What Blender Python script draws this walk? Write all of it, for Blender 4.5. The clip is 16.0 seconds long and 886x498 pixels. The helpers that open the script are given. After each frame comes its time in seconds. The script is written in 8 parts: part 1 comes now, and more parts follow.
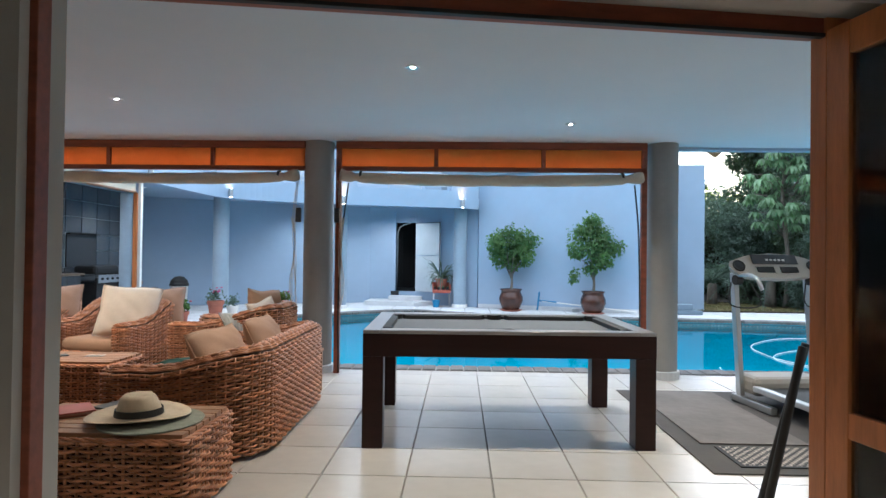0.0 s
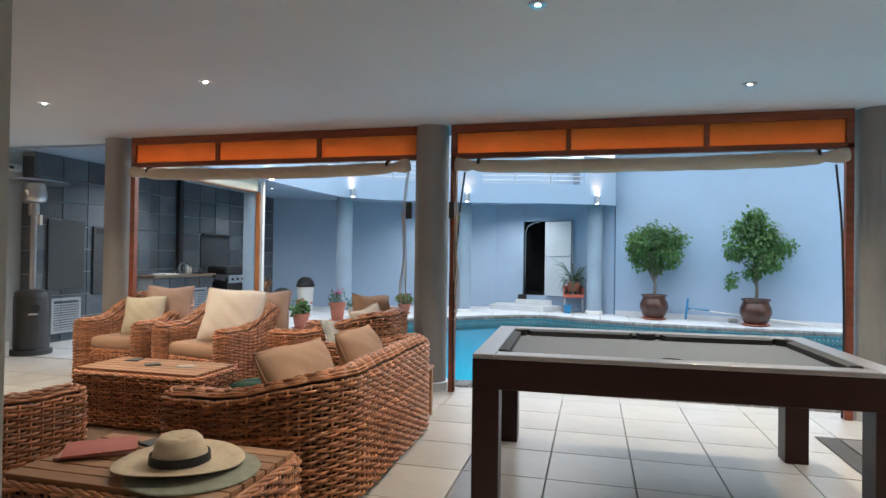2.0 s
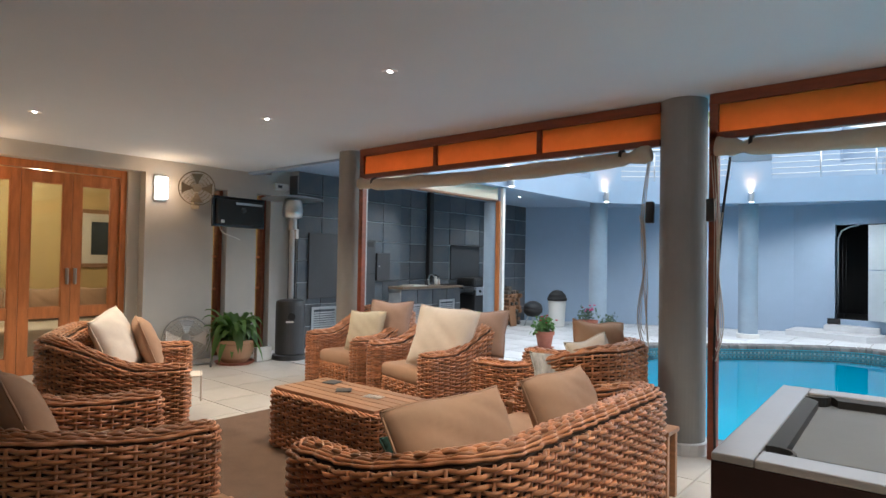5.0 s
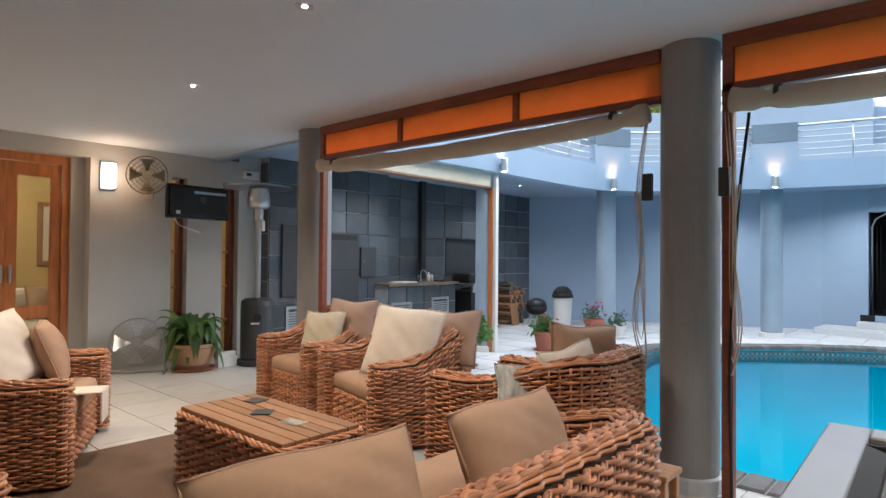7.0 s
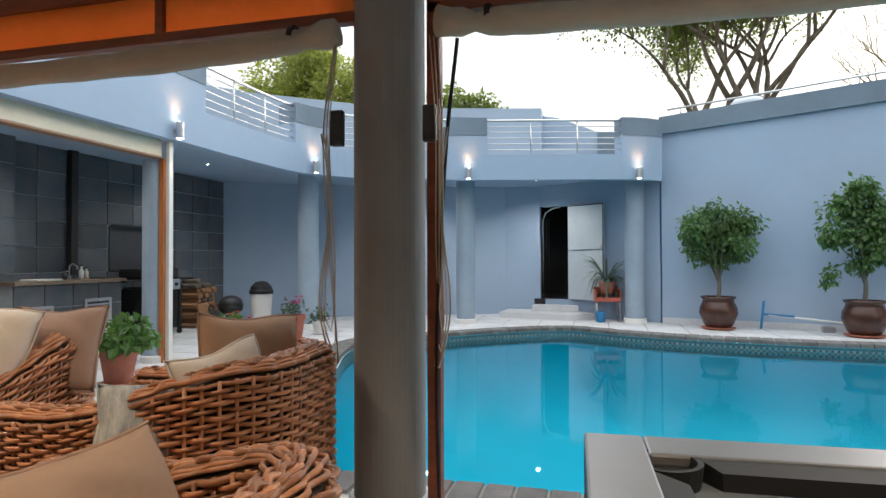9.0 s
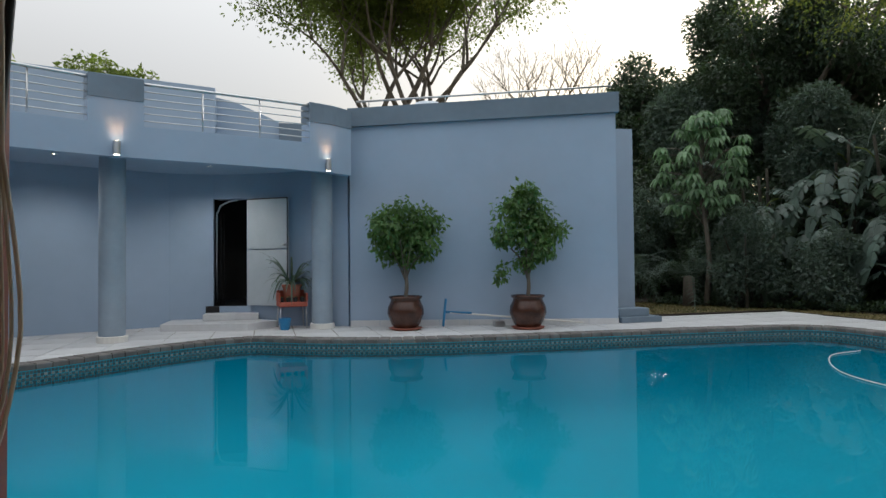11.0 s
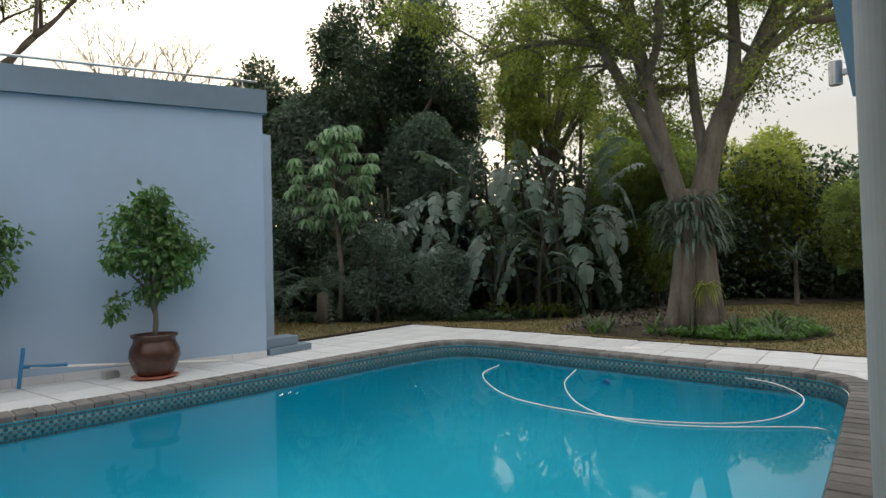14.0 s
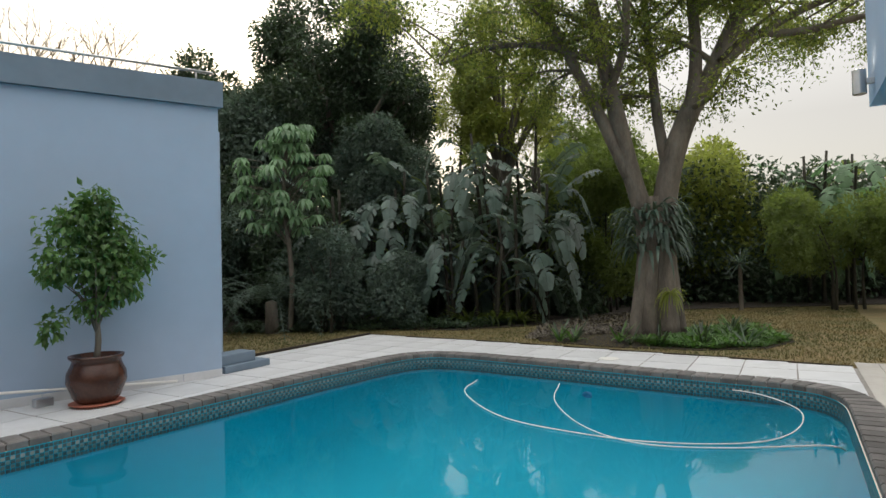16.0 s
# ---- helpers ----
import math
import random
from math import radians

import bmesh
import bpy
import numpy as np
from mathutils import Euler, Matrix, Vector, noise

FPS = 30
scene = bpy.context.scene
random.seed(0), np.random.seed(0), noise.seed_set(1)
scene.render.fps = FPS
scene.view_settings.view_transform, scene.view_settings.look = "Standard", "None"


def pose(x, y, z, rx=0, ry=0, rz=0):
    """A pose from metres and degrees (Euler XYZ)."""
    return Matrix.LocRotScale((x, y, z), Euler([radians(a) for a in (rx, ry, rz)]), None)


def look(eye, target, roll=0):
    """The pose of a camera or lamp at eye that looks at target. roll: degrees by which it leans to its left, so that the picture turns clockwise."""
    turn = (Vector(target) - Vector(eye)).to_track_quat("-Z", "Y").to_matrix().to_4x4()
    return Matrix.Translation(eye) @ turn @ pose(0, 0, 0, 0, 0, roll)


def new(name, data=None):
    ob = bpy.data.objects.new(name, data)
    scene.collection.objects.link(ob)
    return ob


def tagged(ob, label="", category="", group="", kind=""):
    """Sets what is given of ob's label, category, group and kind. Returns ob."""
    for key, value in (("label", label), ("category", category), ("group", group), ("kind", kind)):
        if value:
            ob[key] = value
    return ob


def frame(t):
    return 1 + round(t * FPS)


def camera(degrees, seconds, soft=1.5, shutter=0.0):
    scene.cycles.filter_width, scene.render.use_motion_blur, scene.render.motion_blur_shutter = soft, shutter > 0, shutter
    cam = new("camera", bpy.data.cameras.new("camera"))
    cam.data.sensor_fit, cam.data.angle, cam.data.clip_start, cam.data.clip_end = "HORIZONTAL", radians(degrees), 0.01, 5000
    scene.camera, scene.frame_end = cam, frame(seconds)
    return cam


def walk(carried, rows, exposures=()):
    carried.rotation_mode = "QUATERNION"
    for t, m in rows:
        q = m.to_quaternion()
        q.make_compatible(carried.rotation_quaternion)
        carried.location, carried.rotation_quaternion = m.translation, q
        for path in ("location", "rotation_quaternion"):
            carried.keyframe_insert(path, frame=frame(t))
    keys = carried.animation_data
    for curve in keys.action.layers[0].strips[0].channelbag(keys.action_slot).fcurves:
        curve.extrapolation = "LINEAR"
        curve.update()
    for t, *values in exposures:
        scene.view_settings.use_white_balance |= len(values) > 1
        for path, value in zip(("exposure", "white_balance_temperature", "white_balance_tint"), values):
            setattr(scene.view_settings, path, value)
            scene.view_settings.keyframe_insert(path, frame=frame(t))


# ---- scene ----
cam = camera(73.4, 16.0)
PATH = [
    (0, (0.163, -0.546, 1.303), (0.106, 1.453, 1.328), 0.7),
    (0.5, (0.144, -0.299, 1.326), (0.073, 1.7, 1.349), 0.8),
    (1, (0.135, -0.076, 1.306), (0.005, 1.92, 1.328), 0.8),
    (1.5, (0.126, 0.203, 1.311), (-0.184, 2.178, 1.334), 0.8),
    (2, (0.108, 0.432, 1.304), (-0.378, 2.372, 1.327), 0.8),
    (2.5, (0.078, 0.661, 1.305), (-0.544, 2.562, 1.334), 0.6),
    (3, (0.063, 0.851, 1.309), (-0.692, 2.703, 1.337), 0.8),
    (3.5, (0.062, 1.046, 1.32), (-0.854, 2.824, 1.351), 0.8),
    (4, (0.07, 1.19, 1.339), (-1.007, 2.875, 1.371), 0.8),
    (4.2, (0.062, 1.246, 1.339), (-1.071, 2.894, 1.374), 0.8),
    (6.3, (-0.034, 2.214, 1.378), (-1.403, 3.673, 1.413), 1.0),
    (6.5, (-0.066, 2.288, 1.368), (-1.43, 3.75, 1.401), 0.7),
    (7, (-0.187, 2.519, 1.311), (-1.517, 4.012, 1.342), 0.5),
    (7.5, (-0.304, 2.792, 1.263), (-1.463, 4.421, 1.298), 0.4),
    (8, (-0.393, 3.069, 1.202), (-1.347, 4.827, 1.24), 0.1),
    (8.5, (-0.455, 3.303, 1.167), (-1.182, 5.165, 1.204), -0.0),
    (9, (-0.505, 3.494, 1.159), (-1.003, 5.43, 1.192), -0.2),
    (9.2, (-0.524, 3.562, 1.172), (-0.92, 5.523, 1.201), -0.3),
    (11.3, (-0.676, 4.866, 1.056), (0.056, 6.726, 1.112), -0.68),
    (11.5, (-0.661, 4.966, 1.064), (0.187, 6.776, 1.12), -0.76),
    (12, (-0.636, 5.238, 1.104), (0.466, 6.906, 1.16), -1.07),
    (12.5, (-0.616, 5.508, 1.172), (0.672, 7.037, 1.225), -1.2),
    (13, (-0.567, 5.759, 1.243), (0.837, 7.183, 1.292), -1.25),
    (13.5, (-0.5, 5.949, 1.296), (1.013, 7.256, 1.343), -1.38),
    (14, (-0.451, 6.19, 1.313), (1.152, 7.385, 1.359), -1.51),
    (14.5, (-0.416, 6.392, 1.34), (1.238, 7.516, 1.385), -1.54),
    (15, (-0.386, 6.575, 1.357), (1.304, 7.644, 1.402), -1.56),
    (15.5, (-0.376, 6.759, 1.379), (1.335, 7.793, 1.427), -1.6),
    (16, (-0.382, 6.936, 1.414), (1.346, 7.942, 1.463), -1.5),
]
EXPOSURES = [(0.0, 2.9, 4900, 6), (3.0, 2.88, 5350, 6), (6.5, 2.82, 5250, 8), (8.0, 2.65, 5300, 8), (9.2, 2.35, 5700, 8), (11.3, 1.55, 5650, 8), (12.5, 1.8, 5950, 8), (16.0, 1.95, 5950, 9)]
walk(cam, [(t, look(eye, target, roll)) for t, eye, target, roll in PATH], EXPOSURES)

# ---- world and light ----
world = bpy.data.worlds.new("world")
scene.world = world
world.use_nodes = True
wn = world.node_tree.nodes
bg = wn["Background"]
sky = wn.new("ShaderNodeTexSky")
sky.sky_type = 'NISHITA'
sky.sun_disc = False
sky.sun_elevation = radians(14)
sky.sun_rotation = radians(38)
sky.air_density, sky.dust_density, sky.ozone_density = 1.0, 3.0, 1.0
cloud = wn.new("ShaderNodeMix")
cloud.data_type = 'RGBA'
cloud.inputs[0].default_value = 0.92
world.node_tree.links.new(sky.outputs[0], cloud.inputs[6])
# the overcast is brighter overhead than near the horizon
wtc, wxyz, wr, wmix = (wn.new(k) for k in ("ShaderNodeTexCoord", "ShaderNodeSeparateXYZ", "ShaderNodeMapRange", "ShaderNodeMix"))
wmix.data_type = 'RGBA'
wmix.inputs[6].default_value = (1.2, 1.03, 0.82, 1)
wmix.inputs[7].default_value = (4.3, 3.95, 3.45, 1)
wr.inputs[1].default_value, wr.inputs[2].default_value = 0.2, 0.95
world.node_tree.links.new(wtc.outputs["Generated"], wxyz.inputs[0])
world.node_tree.links.new(wxyz.outputs[2], wr.inputs[0])
world.node_tree.links.new(wr.outputs[0], wmix.inputs[0])
world.node_tree.links.new(wmix.outputs[2], cloud.inputs[7])
world.node_tree.links.new(cloud.outputs[2], bg.inputs[0])
bg.inputs[1].default_value = 0.15

sun = new("sun", bpy.data.lights.new("sun", 'SUN'))
sun.data.energy, sun.data.angle, sun.data.color = 0.5, radians(30), (1.0, 0.9, 0.8)
sun.matrix_world = look((12.3, 15.8, 5), (0, 0, 0))

# ---- materials ----
def mat(name, base, rough=0.6, metal=0.0, var=0.12, scale=6.0, bump=0.15, bscale=60.0, dist=0.002, second=None, spec=0.5,
        rnd=0.0, stretch=(1, 1, 1)):
    """A surface with a base colour that varies at two scales, and a fine relief."""
    m = bpy.data.materials.new(name)
    m.use_nodes = True
    nt = m.node_tree
    N, L = nt.nodes, nt.links
    b = N["Principled BSDF"]
    b.inputs["Roughness"].default_value, b.inputs["Metallic"].default_value = rough, metal
    b.inputs["Specular IOR Level"].default_value = spec
    tc = N.new("ShaderNodeTexCoord")
    mp = N.new("ShaderNodeMapping")
    mp.inputs["Scale"].default_value = stretch
    L.new(tc.outputs["Object"], mp.inputs[0])
    n1, n2, n3 = (N.new("ShaderNodeTexNoise") for _ in range(3))
    for n, s in ((n1, scale), (n2, scale * 7), (n3, bscale)):
        n.inputs["Scale"].default_value, n.inputs["Detail"].default_value = s, 4
        L.new(mp.outputs[0], n.inputs["Vector"])
    add = N.new("ShaderNodeMath")
    add.operation = 'MULTIPLY_ADD'
    add.inputs[1].default_value = 0.35
    L.new(n2.outputs[0], add.inputs[0])
    L.new(n1.outputs[0], add.inputs[2])
    r = N.new("ShaderNodeMapRange")
    r.inputs[1].default_value, r.inputs[2].default_value = 0.42, 0.95
    L.new(add.outputs[0], r.inputs[0])
    mix = N.new("ShaderNodeMix")
    mix.data_type = 'RGBA'
    c2 = second or tuple(c * (1 - 2.2 * var) for c in base)
    mix.inputs[6].default_value = (*base, 1)
    mix.inputs[7].default_value = (*c2, 1)
    L.new(r.outputs[0], mix.inputs[0])
    out = mix.outputs[2]
    if rnd:
        oi, geo = N.new("ShaderNodeObjectInfo"), N.new("ShaderNodeNewGeometry")
        sm = N.new("ShaderNodeMath")
        L.new(oi.outputs["Random"], sm.inputs[0])
        L.new(geo.outputs["Random Per Island"], sm.inputs[1])
        fr = N.new("ShaderNodeMath")
        fr.operation = 'FRACT'
        L.new(sm.outputs[0], fr.inputs[0])
        mr = N.new("ShaderNodeMapRange")
        mr.inputs[3].default_value, mr.inputs[4].default_value = 1 - rnd, 1 + rnd
        L.new(fr.outputs[0], mr.inputs[0])
        hsv = N.new("ShaderNodeHueSaturation")
        L.new(mr.outputs[0], hsv.inputs["Value"])
        L.new(out, hsv.inputs["Color"])
        out = hsv.outputs[0]
    L.new(out, b.inputs["Base Color"])
    if bump:
        bp = N.new("ShaderNodeBump")
        bp.inputs["Strength"].default_value, bp.inputs["Distance"].default_value = bump, dist
        L.new(n3.outputs[0], bp.inputs["Height"])
        L.new(bp.outputs[0], b.inputs["Normal"])
    return m


def glow(name, colour, strength):
    m = bpy.data.materials.new(name)
    m.use_nodes = True
    b = m.node_tree.nodes["Principled BSDF"]
    b.inputs["Base Color"].default_value = (*colour, 1)
    b.inputs["Emission Color"].default_value = (*colour, 1)
    b.inputs["Emission Strength"].default_value = strength
    return m


def thin_glass(name, tint, ior=1.45, rough=0.0, bump=0.0, bscale=3.0):
    """Clear sheet: passes light, and mirrors by Fresnel."""
    m = bpy.data.materials.new(name)
    m.use_nodes = True
    N, L = m.node_tree.nodes, m.node_tree.links
    N.remove(N["Principled BSDF"])
    t, g, f, x = (N.new(k) for k in ("ShaderNodeBsdfTransparent", "ShaderNodeBsdfGlossy", "ShaderNodeFresnel", "ShaderNodeMixShader"))
    t.inputs[0].default_value = (*tint, 1)
    g.inputs["Roughness"].default_value = rough
    f.inputs[0].default_value = ior
    L.new(f.outputs[0], x.inputs[0])
    L.new(t.outputs[0], x.inputs[1])
    L.new(g.outputs[0], x.inputs[2])
    L.new(x.outputs[0], N["Material Output"].inputs[0])
    if bump:
        tc, n, b = N.new("ShaderNodeTexCoord"), N.new("ShaderNodeTexNoise"), N.new("ShaderNodeBump")
        n.inputs["Scale"].default_value, n.inputs["Detail"].default_value = bscale, 3
        L.new(tc.outputs["Object"], n.inputs["Vector"])
        b.inputs["Strength"].default_value, b.inputs["Distance"].default_value = bump, 0.02
        L.new(n.outputs[0], b.inputs["Height"])
        L.new(b.outputs[0], g.inputs["Normal"])
        L.new(b.outputs[0], f.inputs["Normal"])
    return m


PLASTER = mat("blue_grey_plaster", (0.33, 0.42, 0.55), 0.85, var=0.05, scale=0.7, bump=0.3, bscale=150, dist=0.001)
PLASTER_IN = mat("warm_plaster", (0.47, 0.455, 0.42), 0.85, var=0.06, scale=0.8, bump=0.25, bscale=120, dist=0.001)
BAND = mat("slate_blue_band", (0.17, 0.225, 0.29), 0.8, var=0.1, scale=1.2, bump=0.25, bscale=120, dist=0.001)
CEIL = mat("ceiling_paint", (0.60, 0.66, 0.73), 0.9, var=0.03, scale=0.5, bump=0.15, bscale=160, dist=0.001)
COLUMN = mat("column_plaster", (0.285, 0.28, 0.275), 0.8, var=0.08, scale=2, bump=0.4, bscale=140, dist=0.0015)
COLUMN_OUT = mat("outer_column_plaster", (0.30, 0.37, 0.45), 0.8, var=0.08, scale=2, bump=0.4, bscale=140, dist=0.0015)
TILE = mat("cream_floor_tile", (0.64, 0.61, 0.57), 0.22, var=0.06, scale=1.5, bump=0.05, bscale=30, rnd=0.03)
GROUT = mat("grey_grout", (0.30, 0.28, 0.26), 0.9, scale=8, bump=0.4, bscale=200)
DECK = mat("pale_deck_tile", (0.60, 0.61, 0.63), 0.55, var=0.09, scale=2, bump=0.2, bscale=80, rnd=0.05)
COPING = mat("grey_coping_brick", (0.17, 0.16, 0.155), 0.85, var=0.2, scale=6, bump=0.6, bscale=60, dist=0.004, rnd=0.2)
POOL = mat("turquoise_pool_plaster", (0.005, 0.35, 0.485), 0.7, var=0.05, scale=0.8, bump=0.1, bscale=30)
MOSAIC = mat("pool_mosaic", (0.27, 0.30, 0.285), 0.3, var=0.1, scale=20, bump=0.1, rnd=0.25)
MOSAIC_D = mat("pool_mosaic_dark", (0.06, 0.10, 0.11), 0.3, var=0.1, scale=20, bump=0.1, rnd=0.25)
WATER = thin_glass("pool_water", (0.90, 0.98, 1.0), 1.27, 0.0, bump=0.035, bscale=1.2)
GLASS = thin_glass("window_glass", (0.9, 0.93, 0.92), 1.5)
DARKWOOD = mat("dark_mahogany", (0.030, 0.009, 0.007), 0.4, var=0.2, scale=3, bump=0.15, bscale=40, stretch=(1, 8, 8), spec=0.3)
ORANGEWOOD = mat("orange_meranti_wood", (0.52, 0.19, 0.055), 0.33, var=0.2, scale=2.5, bump=0.2, bscale=30, stretch=(8, 8, 1))
REDWOOD = mat("red_brown_timber", (0.26, 0.07, 0.032), 0.5, var=0.2, scale=3, bump=0.2, bscale=40, stretch=(1, 8, 8))
TEAK = mat("teak_slats", (0.38, 0.20, 0.10), 0.5, var=0.18, scale=4, bump=0.25, bscale=40, stretch=(1, 9, 9), rnd=0.12)
WICKER = mat("honey_wicker", (0.53, 0.245, 0.115), 0.32, var=0.24, scale=9, bump=0.3, bscale=90, rnd=0.35, second=(0.30, 0.125, 0.055))
# near-black backing: the shade between the strands is put into this colour
WICKER_IN = mat("wicker_gap_shade", (0.045, 0.022, 0.012), 0.9, scale=9)
CUSH = mat("tan_cushion_cloth", (0.40, 0.25, 0.16), 0.9, var=0.08, scale=5, bump=0.5, bscale=500, dist=0.001)
CUSH_L = mat("cream_cushion_cloth", (0.68, 0.60, 0.52), 0.9, var=0.06, scale=5, bump=0.5, bscale=500, dist=0.001)
CUSH_P = mat("pinkish_cushion_cloth", (0.42, 0.29, 0.23), 0.9, var=0.06, scale=5, bump=0.5, bscale=500, dist=0.001)
FELT = mat("grey_felt", (0.13, 0.145, 0.17), 0.95, var=0.04, scale=6, bump=0.3, bscale=600, dist=0.0006)
RAILTOP = mat("brushed_steel_rail", (0.38, 0.37, 0.375), 0.33, 0.8, var=0.05, scale=3, bump=0.05)
BLACK = mat("black_rubber", (0.012, 0.012, 0.013), 0.6, var=0.1, bump=0.2)
BLACKGLOSS = mat("black_gloss_plastic", (0.01, 0.01, 0.012), 0.15, var=0.1, bump=0.0)
STEEL = mat("stainless_steel", (0.55, 0.56, 0.57), 0.28, 0.9, var=0.05, bump=0.04)
WHITE = mat("white_paint", (0.72, 0.71, 0.68), 0.5, var=0.04, bump=0.08)
CREAMP = mat("cream_canvas_beam", (0.80, 0.73, 0.58), 0.8, var=0.08, scale=2, bump=0.3, bscale=200)
GREYMETAL = mat("dark_grey_metal", (0.06, 0.062, 0.067), 0.45, 0.3, var=0.08, bump=0.1)
SLATE = mat("slate_tile", (0.058, 0.077, 0.10), 0.55, var=0.22, scale=3, bump=0.4, bscale=35, dist=0.003, second=(0.115, 0.118, 0.125), rnd=0.3, spec=0.35)
SLATE_G = mat("slate_grout", (0.38, 0.41, 0.43), 0.9, scale=10)
TERRA = mat("terracotta", (0.38, 0.13, 0.08), 0.7, var=0.15, scale=8, bump=0.3)
GLAZE = mat("brown_glaze", (0.085, 0.035, 0.022), 0.25, var=0.3, scale=6, bump=0.2, bscale=30, dist=0.004)
RUG = mat("brown_woven_rug", (0.14, 0.085, 0.055), 0.95, var=0.1, scale=8, bump=0.6, bscale=220, dist=0.003)
MATG = mat("grey_mat", (0.10, 0.095, 0.095), 0.9, var=0.12, scale=3, bump=0.4, bscale=160)
ROLL = mat("canvas_roll", (0.55, 0.49, 0.40), 0.8, var=0.1, scale=4, bump=0.4, bscale=30, dist=0.006)
LEAFDARK = [mat("leaf_%s" % n, c, r, var=0.25, scale=3, bump=0.2, bscale=50, rnd=0.4) for n, c, r in (
    ("shade", (0.045, 0.08, 0.042), 0.45), ("olive", (0.085, 0.115, 0.03), 0.55), ("bright", (0.10, 0.18, 0.055), 0.45),
    ("grey_green", (0.085, 0.13, 0.105), 0.45), ("yellow_green", (0.22, 0.26, 0.05), 0.55), ("banana", (0.15, 0.215, 0.185), 0.3), ("umbrella", (0.17, 0.28, 0.15), 0.4))]
L_SHADE, L_OLIVE, L_BRIGHT, L_GREY, L_YELLOW, L_BANANA, L_UMBR = LEAFDARK
BARK = mat("grey_bark", (0.19, 0.165, 0.135), 0.9, var=0.3, scale=5, bump=0.9, bscale=25, dist=0.02, stretch=(1, 1, 0.35))
# stem colour darkened to stand in for the deep shade under the leaves
STEMD = mat("shade_dark_stem", (0.05, 0.046, 0.032), 0.9, var=0.3, scale=6, bump=0.8, bscale=30, dist=0.01)
LAWN = mat("dry_lawn", (0.25, 0.175, 0.085), 0.95, var=0.25, scale=1.3, bump=0.9, bscale=90, dist=0.02, second=(0.11, 0.115, 0.045))
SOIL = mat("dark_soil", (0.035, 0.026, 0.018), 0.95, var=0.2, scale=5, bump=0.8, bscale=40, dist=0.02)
AMBER = mat("amber_canvas", (0.66, 0.27, 0.09), 0.75, var=0.3, scale=3.2, bump=0.25, bscale=150)
BLUEP = mat("blue_plastic", (0.03, 0.20, 0.42), 0.4, bump=0.05)
WARMGLOW = glow("lamp_glow_warm", (1.0, 0.86, 0.66), 30)
WHITEGLOW = glow("lamp_glow_white", (1.0, 0.80, 0.55), 6)


def translucent(m, colour, amount):
    N, L = m.node_tree.nodes, m.node_tree.links
    b, t, x = N["Principled BSDF"], N.new("ShaderNodeBsdfTranslucent"), N.new("ShaderNodeMixShader")
    t.inputs[0].default_value = (*colour, 1)
    x.inputs[0].default_value = amount
    L.new(b.outputs[0], x.inputs[1])
    L.new(t.outputs[0], x.inputs[2])
    L.new(x.outputs[0], N["Material Output"].inputs[0])


translucent(AMBER, (1.0, 0.40, 0.13), 0.7)
translucent(ROLL, (0.8, 0.65, 0.45), 0.15)
for m_, c_ in zip(LEAFDARK, ((0.09, 0.15, 0.04), (0.22, 0.30, 0.05), (0.16, 0.34, 0.05), (0.14, 0.21, 0.12), (0.40, 0.46, 0.08), (0.14, 0.20, 0.11), (0.22, 0.40, 0.16))):
    translucent(m_, c_, 0.2 if m_ is L_SHADE else 0.5 if m_ in (L_OLIVE, L_YELLOW) else 0.35)

# ---- mesh helpers ----
def setup(ob, parent=None, label="", category="", group="", kind="", smooth=False):
    if parent:
        ob.parent = parent
    if smooth:
        ob.data.polygons.foreach_set("use_smooth", [True] * len(ob.data.polygons))
    return tagged(ob, label, category, group, kind)


def part(name, bm, material, parent=None, label="", smooth=False, **k):
    me = bpy.data.meshes.new(name)
    bm.to_mesh(me)
    bm.free()
    me.materials.append(material)
    return setup(new(name, me), parent, label, smooth=smooth, **k)


def raw(name, V, F, material, parent=None, label="", smooth=False, **k):
    me = bpy.data.meshes.new(name)
    me.from_pydata([tuple(v) for v in V] if not isinstance(V, np.ndarray) else V.tolist(), [], F if isinstance(F, list) else F.tolist())
    me.materials.append(material)
    me.update()
    return setup(new(name, me), parent, label, smooth=smooth, **k)


def thing(name, label="", category="", group="", at=(0, 0, 0), rz=0):
    ob = new(name)
    ob.matrix_basis = pose(*at, 0, 0, rz)
    return tagged(ob, label, category, group)


def add_box(bm, lo, hi, bevel=0.0, m=None):
    c = [(a + b) / 2 for a, b in zip(lo, hi)]
    s = [abs(b - a) for a, b in zip(lo, hi)]
    mm = Matrix.Translation(c) @ Matrix.Diagonal((*s, 1))
    r = bmesh.ops.create_cube(bm, size=1, matrix=(m @ mm) if m else mm)
    if bevel:
        es = list({e for v in r["verts"] for e in v.link_edges})
        bmesh.ops.bevel(bm, geom=es, offset=bevel, segments=2, affect='EDGES', profile=0.5)
    return bm


def box(lo, hi, bevel=0.0, m=None):
    return add_box(bmesh.new(), lo, hi, bevel, m)


def add_lathe(bm, prof, seg=32, m=None, closed=False):
    """Turns a profile of (radius, z) about z."""
    rings = []
    for r, z in prof:
        ring = []
        for i in range(seg):
            a = 2 * math.pi * i / seg
            p = Vector((r * math.cos(a), r * math.sin(a), z))
            ring.append(bm.verts.new(m @ p if m else p))
        rings.append(ring)
    for a, b in zip(rings, rings[1:]):
        for i in range(seg):
            bm.faces.new((a[i], a[(i + 1) % seg], b[(i + 1) % seg], b[i]))
    if prof[0][0] > 1e-5:
        bm.faces.new(list(reversed(rings[0])))
    if prof[-1][0] > 1e-5:
        bm.faces.new(rings[-1])
    return bm


def lathe(prof, seg=32, m=None):
    return add_lathe(bmesh.new(), prof, seg, m)


TUBE_FACES = {}


